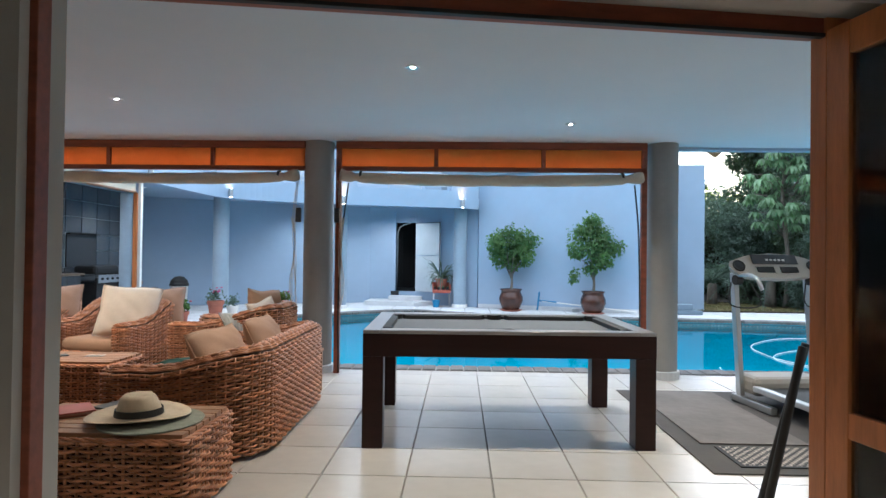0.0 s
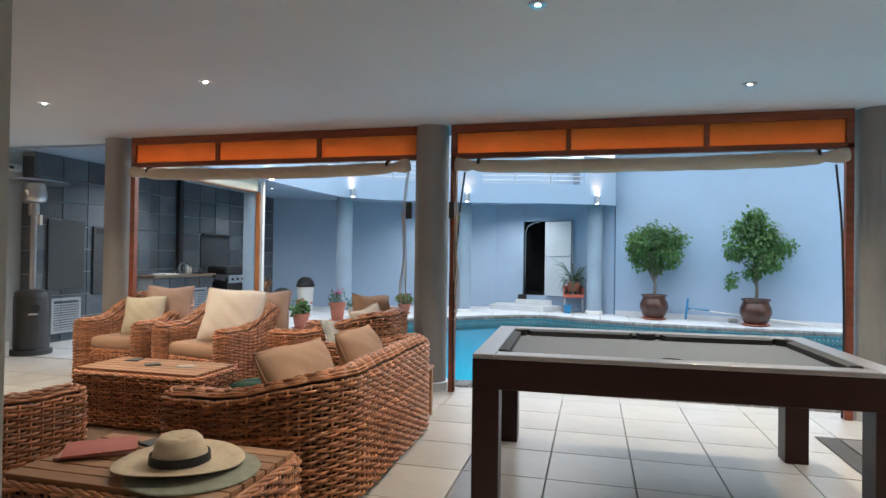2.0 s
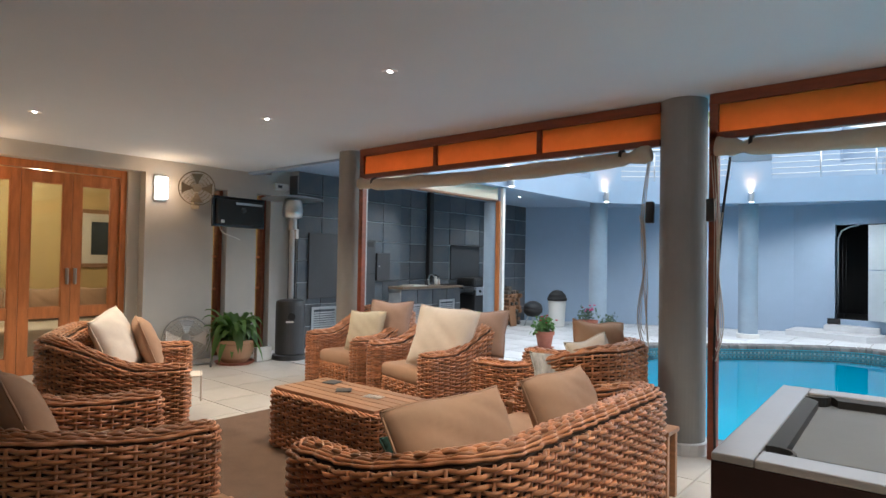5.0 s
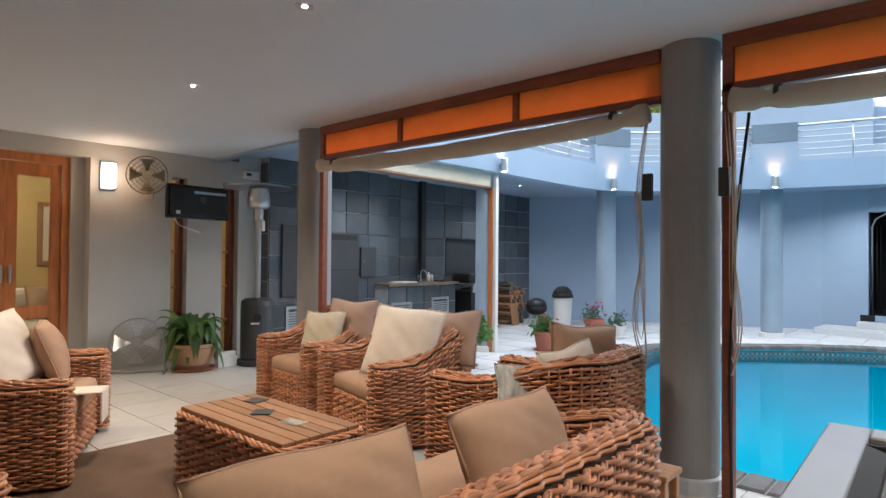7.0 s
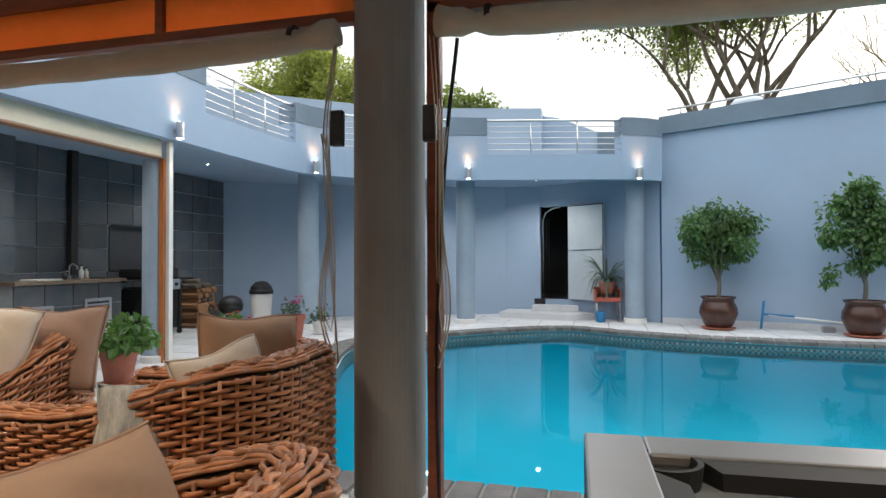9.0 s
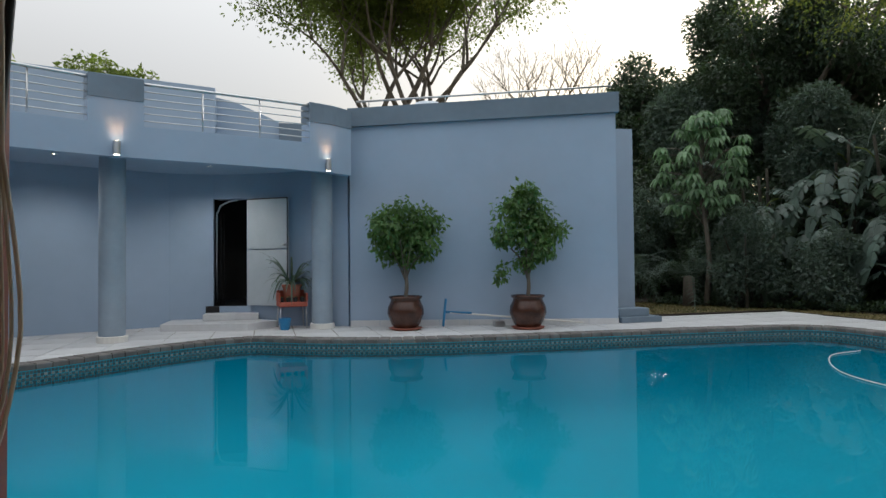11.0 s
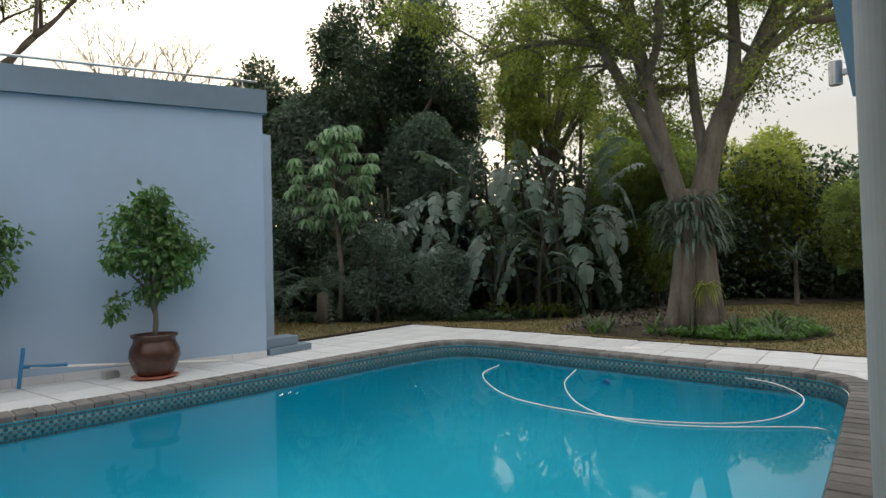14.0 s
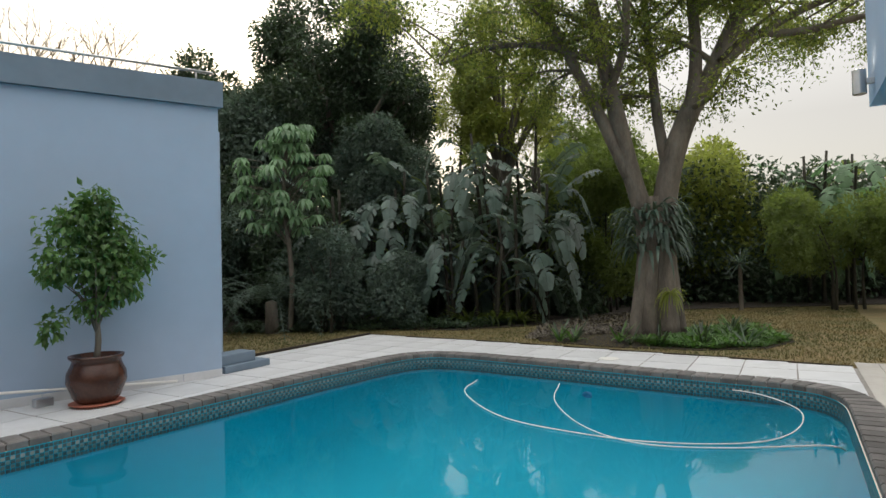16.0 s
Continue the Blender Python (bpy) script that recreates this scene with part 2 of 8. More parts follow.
def tube_arrays(pts, radii, seg=6):
    """Vertices and quads of a tube along points."""
    pts = np.asarray(pts, float)
    n = len(pts)
    radii = np.broadcast_to(radii, (n,))
    t = np.gradient(pts, axis=0)
    t /= np.linalg.norm(t, axis=1)[:, None] + 1e-9
    up = np.array([0, 0, 1.0]) if abs(t[:, 2]).mean() < 0.8 else np.array([1.0, 0, 0])
    s = np.cross(t, up)
    s /= np.linalg.norm(s, axis=1)[:, None] + 1e-9
    u = np.cross(s, t)
    a = np.arange(seg) * 2 * math.pi / seg
    V = (pts[:, None, :] + radii[:, None, None] * (np.cos(a)[None, :, None] * s[:, None, :] + np.sin(a)[None, :, None] * u[:, None, :])).reshape(-1, 3)
    key = (n, seg)
    if key not in TUBE_FACES:
        F = [(i * seg + j, i * seg + (j + 1) % seg, (i + 1) * seg + (j + 1) % seg, (i + 1) * seg + j) for i in range(n - 1) for j in range(seg)]
        F.append(tuple(range(seg - 1, -1, -1)))
        F.append(tuple((n - 1) * seg + j for j in range(seg)))
        TUBE_FACES[key] = F
    F = TUBE_FACES[key]
    return V, F


class Buf:
    """Gathers vertices and faces for one mesh."""
    def __init__(self):
        self.V, self.F, self.n = [], [], 0

    def add(self, V, F):
        self.V.append(np.asarray(V, float))
        self.F += [tuple(i + self.n for i in f) for f in F]
        self.n += len(V)
        return self

    def tube(self, pts, r, seg=6):
        return self.add(*tube_arrays(pts, r, seg))

    def put(self, name, material, parent=None, label="", smooth=True, **k):
        return raw(name, np.concatenate(self.V), self.F, material, parent, label, smooth, **k)


def smooth_line(pts, n=40):
    """A Catmull-Rom line through points, evenly sampled."""
    P = np.asarray(pts, float)
    P = np.vstack([2 * P[0] - P[1], P, 2 * P[-1] - P[-2]])
    t = np.linspace(0, 1, 8, endpoint=False)[None, :, None]
    a, b, c, d = (P[k:len(P) - 3 + k, None, :] for k in range(4))
    out = (0.5 * (2 * b + (c - a) * t + (2 * a - 5 * b + 4 * c - d) * t * t + (3 * b - a - 3 * c + d) * t ** 3)).reshape(-1, P.shape[1])
    out = np.vstack([out, P[-2:-1]])
    return resample(out, n)


def resample(P, n):
    s = np.concatenate([[0], np.cumsum(np.linalg.norm(np.diff(P, axis=0), axis=1))])
    u = np.linspace(0, s[-1], n)
    return np.stack([np.interp(u, s, P[:, k]) for k in range(P.shape[1])], 1)


def ribbon_wall(name, line, z0, z1, thick, material, side=1, **k):
    """An upright wall of some thickness along a plan line; z0 and z1 may vary along it."""
    P = np.asarray(line, float)
    n = len(P)
    z0, z1 = np.broadcast_to(z0, (n,)), np.broadcast_to(z1, (n,))
    t = np.gradient(P, axis=0)
    t /= np.linalg.norm(t, axis=1)[:, None]
    nrm = np.stack([-t[:, 1], t[:, 0]], 1) * side
    Q = P + nrm * thick
    V = []
    for i in range(n):
        V += [(*P[i], z0[i]), (*P[i], z1[i]), (*Q[i], z1[i]), (*Q[i], z0[i])]
    F = []
    for i in range(n - 1):
        for j in range(4):
            F.append((4 * i + j, 4 * i + (j + 1) % 4, 4 * i + 4 + (j + 1) % 4, 4 * i + 4 + j))
    F += [(3, 2, 1, 0), tuple(4 * (n - 1) + j for j in range(4))]
    ob = raw(name, np.array(V), F, material, **k)
    bm = bmesh.new()
    bm.from_mesh(ob.data)
    bmesh.ops.recalc_face_normals(bm, faces=bm.faces)
    bm.to_mesh(ob.data)
    bm.free()
    return ob


def slab(name, outline, z0, z1, material, **k):
    bm = bmesh.new()
    a = [bm.verts.new((x, y, z0)) for x, y in outline]
    b = [bm.verts.new((x, y, z1)) for x, y in outline]
    fs = [bm.faces.new(a), bm.faces.new(b)]
    for i in range(len(a)):
        j = (i + 1) % len(a)
        bm.faces.new((a[i], a[j], b[j], b[i]))
    bmesh.ops.triangulate(bm, faces=fs)
    bmesh.ops.recalc_face_normals(bm, faces=bm.faces)
    return part(name, bm, material, **k)


def inside_all(P, poly):
    """Which of the points P lie in the polygon."""
    Q = np.asarray(poly, float)
    c = np.zeros(len(P), bool)
    for (xi, yi), (xj, yj) in zip(Q, np.roll(Q, 1, 0)):
        if yi != yj:
            c ^= ((yi > P[:, 1]) != (yj > P[:, 1])) & (P[:, 0] < (xj - xi) * (P[:, 1] - yi) / (yj - yi) + xi)
    return c


def inside(x, y, poly):
    c = False
    j = len(poly) - 1
    for i in range(len(poly)):
        (xi, yi), (xj, yj) = poly[i], poly[j]
        if (yi > y) != (yj > y) and x < (xj - xi) * (y - yi) / (yj - yi) + xi:
            c = not c
        j = i
    return c


def offset_loop(P, d):
    """Moves a closed anticlockwise loop inwards by d."""
    P = np.asarray(P, float)
    t = np.roll(P, -1, 0) - np.roll(P, 1, 0)
    t /= np.linalg.norm(t, axis=1)[:, None] + 1e-9
    return P + np.stack([-t[:, 1], t[:, 0]], 1) * d

# ---- the setting ----
CEIL_Z = 2.57
FRONT_Y = 6.10
COLS = [(-5.10, FRONT_Y), (-1.43, FRONT_Y), (2.40, FRONT_Y), (5.02, FRONT_Y)]
RING_COLS = [(-5.18, 12.6), (-2.78, 13.98), (0.17, 14.7)]

# pool outline, anticlockwise, outer edge of the coping
_near = [(-2.2, 6.22), (2, 6.22), (6.6, 6.22)]
_rest = [(7.15, 6.45), (7.38, 6.9), (7.5, 8.0), (7.75, 9.8), (7.93, 11.2), (7.9, 11.9), (7.55, 12.3), (7.0, 12.45), (5.5, 12.62), (3.8, 12.72), (2.3, 12.85),
         (1.0, 13.05), (0.0, 13.4), (-0.85, 13.95), (-1.5, 13.75), (-2.3, 13.2), (-3.1, 12.45), (-3.8, 11.9), (-4.05, 11.3), (-3.85, 10.3), (-3.4, 9.0), (-2.95, 7.6), (-2.65, 6.7)]
POOL_OUT = resample(np.array(_near + _rest + [_near[0]]), 421)[:-1]
for _ in range(14):
    POOL_OUT = (np.roll(POOL_OUT, 1, 0) + 2 * POOL_OUT + np.roll(POOL_OUT, -1, 0)) / 4
POOL_IN = offset_loop(POOL_OUT, 0.30)
POOL_MID = [tuple(p) for p in offset_loop(POOL_OUT, 0.15)]
WATER_Z = -0.125

# ground: one sheet with a hole for the pool
def ground_sheet():
    bm = bmesh.new()
    hole = [bm.verts.new((x, y, -0.06)) for x, y in offset_loop(POOL_OUT, 0.12)]
    ctr = Vector((2, 9.5, 0))
    mid, far = [], []
    for v in hole:
        d = (v.co - ctr)
        d.z = 0
        d.normalize()
        mid.append(bm.verts.new(ctr + d * 34 + Vector((0, 0, -0.06))))
        far.append(bm.verts.new(ctr + d * 1500 + Vector((0, 0, -0.06))))
    for a, b in ((hole, mid), (mid, far)):
        for i in range(len(a)):
            j = (i + 1) % len(a)
            bm.faces.new((a[i], a[j], b[j], b[i]))
    bmesh.ops.recalc_face_normals(bm, faces=bm.faces)
    if bm.faces[0].normal.z < 0:
        bmesh.ops.reverse_faces(bm, faces=bm.faces)
    return part("ground", bm, LAWN, kind="structure", label="dry patchy garden lawn with sandy and green parts")


ground_sheet()
# pool basin
def pool_basin():
    V, F = [], []
    L = POOL_IN
    n = len(L)
    rings = [(0, -0.045), (0, -0.30), (0.95, -0.9), (0.85, -1.25), (0.6, -1.45)]
    for d, z in rings:
        P = L if d == 0 else L.mean(0) + (L - L.mean(0)) * d
        V += [(x, y, z) for x, y in P]
    for k in range(4):
        for i in range(n):
            j = (i + 1) % n
            F.append((k * n + i, k * n + j, (k + 1) * n + j, (k + 1) * n + i))
    F.append(tuple(4 * n + i for i in range(n)))
    raw("pool_basin", np.array(V), F, POOL, kind="structure", label="turquoise plastered swimming pool basin", smooth=True)
    bm = bmesh.new()
    vs = [bm.verts.new((x, y, WATER_Z)) for x, y in offset_loop(L, -0.01)]
    bm.faces.new(vs)
    part("water", bm, WATER, kind="structure", label="clear still turquoise pool water")


pool_basin()
slab("patio_base", [(-8, -1.2), (9, -1.2), (9, 6.24), (-8, 6.24)], -0.05, -0.012, GROUT, kind="structure", label="grey grout bed under the patio tiles")

# ceilings and upper fascia
slab("ceiling", [(-9.5, 1.5), (5.25, 1.5), (5.25, 6.24), (-9.5, 6.24)], CEIL_Z, CEIL_Z + 0.3, CEIL, kind="structure", label="smooth pale painted patio ceiling")
for (x, y) in COLS:
    c = thing("column", "round grey plastered patio column on a pale tiled base", "column", "patio columns", at=(x, y, 0))
    part("shaft", lathe([(0.165, 0.085), (0.165, CEIL_Z)], 40), COLUMN, c, smooth=False)
    part("base", lathe([(0.19, 0.0), (0.19, 0.08), (0.18, 0.088), (0.1, 0.088)], 20), DECK, c, "pale tiled column base")
for (x, y) in RING_COLS:
    c = thing("column", "round blue-grey plastered column on a white base under the balcony", "column", "balcony columns", at=(x, y, 0))
    part("shaft", lathe([(0.17, 0.085), (0.17, 2.66)], 40), COLUMN_OUT, c)
    part("base", lathe([(0.20, 0.0), (0.20, 0.08), (0.19, 0.088), (0.1, 0.088)], 20), WHITE, c, "white column base")

ribbon_wall("wall_patio_front", [(-9.5, 6.24), (5.25, 6.24)], CEIL_Z - 0.03, 3.9, 0.12, PLASTER, side=1, kind="structure")
# house wall with the doorway that the walk goes through
ribbon_wall("wall_south_left", [(-9.5, 1.2), (-1.30, 1.60)], -0.05, 2.9, 0.25, PLASTER_IN, side=-1, kind="structure")
ribbon_wall("wall_south_right", [(1.80, 2.04), (9, 2.3)], -0.05, 2.9, 0.25, PLASTER_IN, side=-1, kind="structure")
ribbon_wall("wall_south_over_door", [(-1.30, 1.60), (1.80, 2.04)], 2.3, 2.9, 0.25, PLASTER_IN, side=-1, kind="structure")
ribbon_wall("wall_room_back", [(-4, -4), (4, -4)], -0.05, 2.9, 0.2, PLASTER_IN, side=-1, kind="structure")
ribbon_wall("wall_room_left", [(-4, -4), (-4, 1.2)], -0.05, 2.9, 0.2, PLASTER_IN, side=1, kind="structure")
ribbon_wall("wall_room_right", [(4, -4), (4, 1.85)], -0.05, 2.9, 0.2, PLASTER_IN, side=-1, kind="structure")
slab("ceiling_room", [(-4, -4), (4, -4), (4, 1.7), (-4, 1.2)], 2.75, 2.9, CEIL, kind="structure")
slab("floor_room", [(-4.2, -4.2), (4.2, -4.2), (4.2, -1.2), (-4.2, -1.2)], -0.05, -0.005, TILE, kind="structure")

# west wall
ribbon_wall("wall_west", [(-7.5, 4.83), (-7.5, 5.73)], -0.05, CEIL_Z, 0.3, PLASTER_IN, kind="structure")
slab_w = [(-7.5, 5.93), (-7.5, 6.39)]
ribbon_wall("wall_west_pier", slab_w, -0.05, CEIL_Z, 0.3, PLASTER_IN, kind="structure")
ribbon_wall("wall_west_end", [(-7.5, 6.62), (-7.5, 6.95)], -0.05, CEIL_Z + 0.3, 0.3, PLASTER_IN, kind="structure")
ribbon_wall("wall_west_south", [(-7.5, 1.25), (-7.5, 2.5)], -0.05, CEIL_Z, 0.3, PLASTER_IN, kind="structure")
ribbon_wall("wall_west_reveal", [(-7.66, 4.69), (-7.66, 4.829)], -0.05, 2.40, 0.14, PLASTER_IN, kind="structure")
ribbon_wall("wall_west_head", [(-7.5, 2.5), (-7.5, 4.83)], 2.40, CEIL_Z, 0.3, PLASTER_IN, kind="structure")

# balcony ring
EDGE = smooth_line([(-5.12, 6.4), (-5.08, 8.0), (-5.05, 9.3), (-5.02, 10.8), (-4.9, 11.8), (-4.4, 12.5), (-3.6, 12.93), (-2.55, 13.38), (-1.2, 13.72), (0.1, 14.08), (0.62, 14.42)], 90)
t_ = np.gradient(EDGE, axis=0)
t_ /= np.linalg.norm(t_, axis=1)[:, None]
EDGE_IN = EDGE + np.stack([-t_[:, 1], t_[:, 0]], 1) * 0.07
HOUSE = [(-7.5, 7.2), (-7.5, 13.6), (-5.6, 14.6), (-3.7, 15.4), (-2.35, 15.95), (-1.62, 15.95), (-1.05, 15.72), (-0.3, 15.3), (0.62, 14.85)]
slab("ceiling_balcony", [tuple(p) for p in EDGE_IN] + [(0.66, 14.9), (0.62, 15.5), (-2, 16.6), (-6, 15.2), (-8.2, 14), (-8.2, 6.4)], 2.66, 2.80, PLASTER, kind="structure")
ribbon_wall("wall_balcony_edge", EDGE, 2.50, 2.93, 0.14, PLASTER, side=1, kind="structure", label="curved blue-grey plastered balcony edge")


def edge_piece(a, b, n=8):
    """The balcony edge between two of its stations (0 to 1)."""
    return np.stack([np.interp(np.linspace(a, b, n), np.linspace(0, 1, len(EDGE)), EDGE[:, k]) for k in (0, 1)], 1)


def station(x, y):
    return float(np.argmin(np.hypot(EDGE[:, 0] - x, EDGE[:, 1] - y))) / (len(EDGE) - 1)


PIERS = [(station(-5.05, 9.0) - 0.30, station(-5.04, 9.75)), (station(-4.85, 12.0) - 0.03, station(-4.85, 12.0) + 0.03), (station(-2.55, 13.38) - 0.028, station(-2.55, 13.38) + 0.028), (station(0.1, 14.08) - 0.012, 1.0)]
for a, b in PIERS:
    P = edge_piece(max(a, 0), b)
    ribbon_wall("wall_balcony_pier", P, 2.93, 3.26, 0.34, PLASTER, side=1, kind="structure")
    t_ = np.gradient(P, axis=0)
    t_ /= np.linalg.norm(t_, axis=1)[:, None]
    ribbon_wall("wall_balcony_cap", P - np.stack([-t_[:, 1], t_[:, 0]], 1) * 0.012, 3.26, 3.56, 0.37, BAND, side=1, kind="structure")
for (_, a), (b, _) in zip(PIERS, PIERS[1:]):
    t = thing("balcony_railing", "curved balcony railing of thin horizontal steel rails", "railing", "balcony railings")
    P = edge_piece(a - 0.004, b + 0.004, 16)
    t_ = np.gradient(P, axis=0)
    t_ /= np.linalg.norm(t_, axis=1)[:, None]
    P = P + np.stack([-t_[:, 1], t_[:, 0]], 1) * 0.06
    for k, z in enumerate((3.02, 3.12, 3.22, 3.32, 3.42, 3.52)):
        Buf().tube(np.column_stack([P, np.full(16, z)]), 0.022 if k == 5 else 0.009, 8).put("rail", STEEL, t)
    for k in (5, 10):
        Buf().tube([(*P[k], 2.93), (*P[k], 3.2), (*P[k], 3.52)], 0.012, 8).put("baluster", STEEL, t)
# wall lamps above the columns
for x, y in ((-5.04, 9.12), (-4.84, 12.05), (-2.6, 13.36), (0.15, 14.11)):
    s_ = station(x, y)
    q = edge_piece(s_ - 0.01, s_ + 0.01, 3)
    d = q[2] - q[0]
    d /= np.linalg.norm(d)
    px, py = q[1][0] + d[1] * 0.07, q[1][1] - d[0] * 0.07
    t = thing("wall_lamp", "small brushed cylinder lamp shining up and down the wall", "wall lamp", "outdoor wall lamps", at=(px, py, 2.60))
    part("body", lathe([(0.04, -0.09), (0.045, -0.088), (0.045, 0.088), (0.04, 0.09)], 24), STEEL, t)
    part("bulb", lathe([(0.0, -0.0915), (0.036, -0.0912)], 16), WHITEGLOW, t)
    part("bulb", lathe([(0.0, 0.092), (0.036, 0.0915)], 16), WHITEGLOW, t)
    part("bracket", box((-0.02, -0.075, -0.02), (0.02, -0.04, 0.02), 0.002, pose(0, 0, 0, 0, 0, math.degrees(math.atan2(d[1], d[0])) + 180)), STEEL, t)
    for up in (1, -1):
        l = new("wall_lamp_light", bpy.data.lights.new("wall_lamp_light", 'SPOT'))
        l.data.energy, l.data.spot_size, l.data.spot_blend, l.data.color, l.data.shadow_soft_size = (2.2 if up > 0 else 1.6), radians(95), 0.9, (1.0, 0.42, 0.14) if up > 0 else (1.0, 0.85, 0.62), 0.03
        l.matrix_world = look((px, py, 2.60 + up * 0.10), (px - d[1] * 0.03, py + d[0] * 0.03, 2.60 + up))
# lean columns' neighbours: post with the canvas beam
hw = smooth_line(HOUSE[1:5], 30)
ribbon_wall("wall_house", hw, -0.05, 2.66, 0.25, PLASTER, side=1, kind="structure")
ribbon_wall("wall_house_left_of_door", [(-2.35, 15.95), (-1.62, 15.95)], -0.05, 2.66, 0.25, PLASTER, side=1, kind="structure")
ribbon_wall("wall_house_over_door", [(-1.62, 15.95), (-1.05, 15.72)], 2.23, 2.66, 0.25, PLASTER, side=1, kind="structure")
ribbon_wall("wall_house_under_door", [(-1.62, 15.95), (-1.05, 15.72)], -0.05, 0.33, 0.25, PLASTER, side=1, kind="structure")
ribbon_wall("wall_house_right_of_door", [(-1.05, 15.72), (-0.3, 15.3), (0.62, 14.85)], -0.05, 2.66, 0.25, PLASTER, side=1, kind="structure")
# store-room shell all black: its unlit interior's darkness is put into the colour
ribbon_wall("wall_store_room_painted_dark", [(-2.4, 16.2), (-2.4, 18.0), (0.6, 18.0), (0.6, 15.6)], -0.05, 2.6, 0.2, BLACK, side=-1, kind="structure")
slab("ceiling_store_room_painted_dark", [(-2.6, 16.0), (0.8, 15.4), (0.8, 18.2), (-2.6, 18.2)], 2.67, 2.78, BLACK, kind="structure")
slab("floor_store_room_painted_dark", [(-2.6, 16.1), (0.8, 15.5), (0.8, 18.2), (-2.6, 18.2)], 0.2, 0.33, BLACK, kind="structure")
# upper storey set back behind the balcony
ribbon_wall("wall_upper", [(-12, 14.0), (-9, 16.8), (-5.5, 18.2), (-1.78, 18.2)], 2.6, [5.6, 5.4, 5.1, 4.85], 0.4, PLASTER, side=1, kind="structure")
ribbon_wall("wall_upper_step", [(-1.78, 18.6), (-1.4, 18.6), (-0.45, 18.6)], 2.6, [4.75, 4.68, 4.28], 0.4, PLASTER, side=1, kind="structure")
ribbon_wall("wall_upper_low", [(-0.45, 18.4), (0.8, 18.4)], 2.6, 4.22, 0.4, BAND, side=1, kind="structure")
ribbon_wall("wall_upper_block", [(-1.75, 17.6), (-0.95, 17.6)], 2.8, 3.75, 0.4, PLASTER, side=1, kind="structure")
slab("ceiling_terrace", [(-8.2, 7), (-5.4, 7), (-5.3, 12), (-3, 13.6), (0.6, 15), (0.6, 18.4), (-8, 18.4)], 2.80, 2.88, GROUT, kind="structure")
# garden wall
GW = [(0.64, 14.78), (4.97, 13.49)]
ribbon_wall("wall_garden", GW, -0.05, [3.37, 3.58], 4.0, PLASTER, side=1, kind="structure", label="tall smooth blue-grey plastered garden wall")
ribbon_wall("wall_garden_band", [(0.60, 14.72), (5.0, 13.42)], [3.37, 3.58], [3.68, 3.92], 4.1, BAND, side=1, kind="structure", label="darker slate-blue band along the wall's top")
ribbon_wall("wall_garden_stub", [(5.6, 15.75), (6.72, 15.6)], -0.05, 3.85, 0.3, PLASTER, side=1, kind="structure")
# slate wall
ribbon_wall("wall_slate", [(-7.5, 6.95), (-7.5, 13.6)], -0.05, 2.66, 0.3, SLATE_G, side=1, kind="structure")
slab("ceiling_braai", [(-7.9, 6.36), (-5.3, 6.36), (-5.25, 9.6), (-7.9, 9.6)], 2.80, 2.9, WHITE, kind="structure")

# ---- patio front: timber frame, amber canvas, rolled blinds ----
def canopy_bay(x0, x1, mullions, posts=(0, 1)):
    """One bay between columns: posts, rails, canvas panels and the rolled blind under them."""
    y = 6.02
    t = thing("canvas_fascia", "red-brown timber fascia frame with amber canvas panels and a rolled blind", "fascia", "fascia bays")
    part("top_rail", box((x0, y - 0.03, 2.49), (x1, y + 0.03, 2.568), 0.004), REDWOOD, t)
    part("bottom_rail", box((x0, y - 0.03, 2.24), (x1, y + 0.03, 2.29), 0.004), REDWOOD, t)
    xs = [x0 + 0.02] + mullions + [x1 - 0.02 if 1 in posts else x1 + 0.018]
    for x in mullions:
        part("mullion", box((x - 0.022, y - 0.028, 2.29), (x + 0.022, y + 0.028, 2.49), 0.003), REDWOOD, t)
    for a, b in zip(xs, xs[1:]):
        part("canvas_panel", box((a + 0.022, y + 0.0, 2.29), (b - 0.022, y + 0.006, 2.49)), AMBER, t, "amber back-lit canvas panel")
    for x in [(x0 + 0.03, x1 - 0.03)[k] for k in posts]:
        part("post", box((x - 0.03, y - 0.03, 0.0), (x + 0.03, y + 0.03, 2.49), 0.004), REDWOOD, t, "red-brown timber post")
    # rolled blind
    B = Buf()
    n = 60
    xs = np.linspace(x0 + 0.06, x1 - 0.06, n)
    e = np.minimum(xs - xs[0], xs[-1] - xs)
    r = 0.062 + 0.005 * np.sin(xs * 9) * np.sin(xs * 4.3) - 0.02 * np.exp(-((e - 0.16) / 0.04) ** 2) + 0.006 * np.sin(xs * 70) * np.exp(-e / 0.25)
    z = 2.17 - 0.035 * np.sin(np.pi * (xs - x0) / (x1 - x0)) ** 0.7 + 0.02 * np.exp(-e / 0.15)
    B.tube(np.stack([xs, np.full(n, y - 0.06), z], 1), r, 14)
    rl = B.put("rolled_blind", ROLL, t, "rolled-up beige canvas blind")
    for xx in (xs[4], xs[-5]):
        part("tie", lathe([(0.055, -0.012), (0.055, 0.012)], 16, Matrix.Translation((xx, y - 0.06, 2.18)) @ Matrix.Rotation(radians(90), 4, 'Y')), BLACK, rl)
    return t


canopy_bay(-4.88, -1.568, [-3.79, -2.61], (0,))
canopy_bay(-1.22, 2.20, [-0.11, 1.07])

# ropes hanging beside the middle column
def rope(pts, r=0.006, material=None, label="hanging blind cord", n=40, name="strand", parent=None):
    o = Buf().tube(smooth_line(pts, n), r, 6).put(name, material or ROLL, parent)
    return o


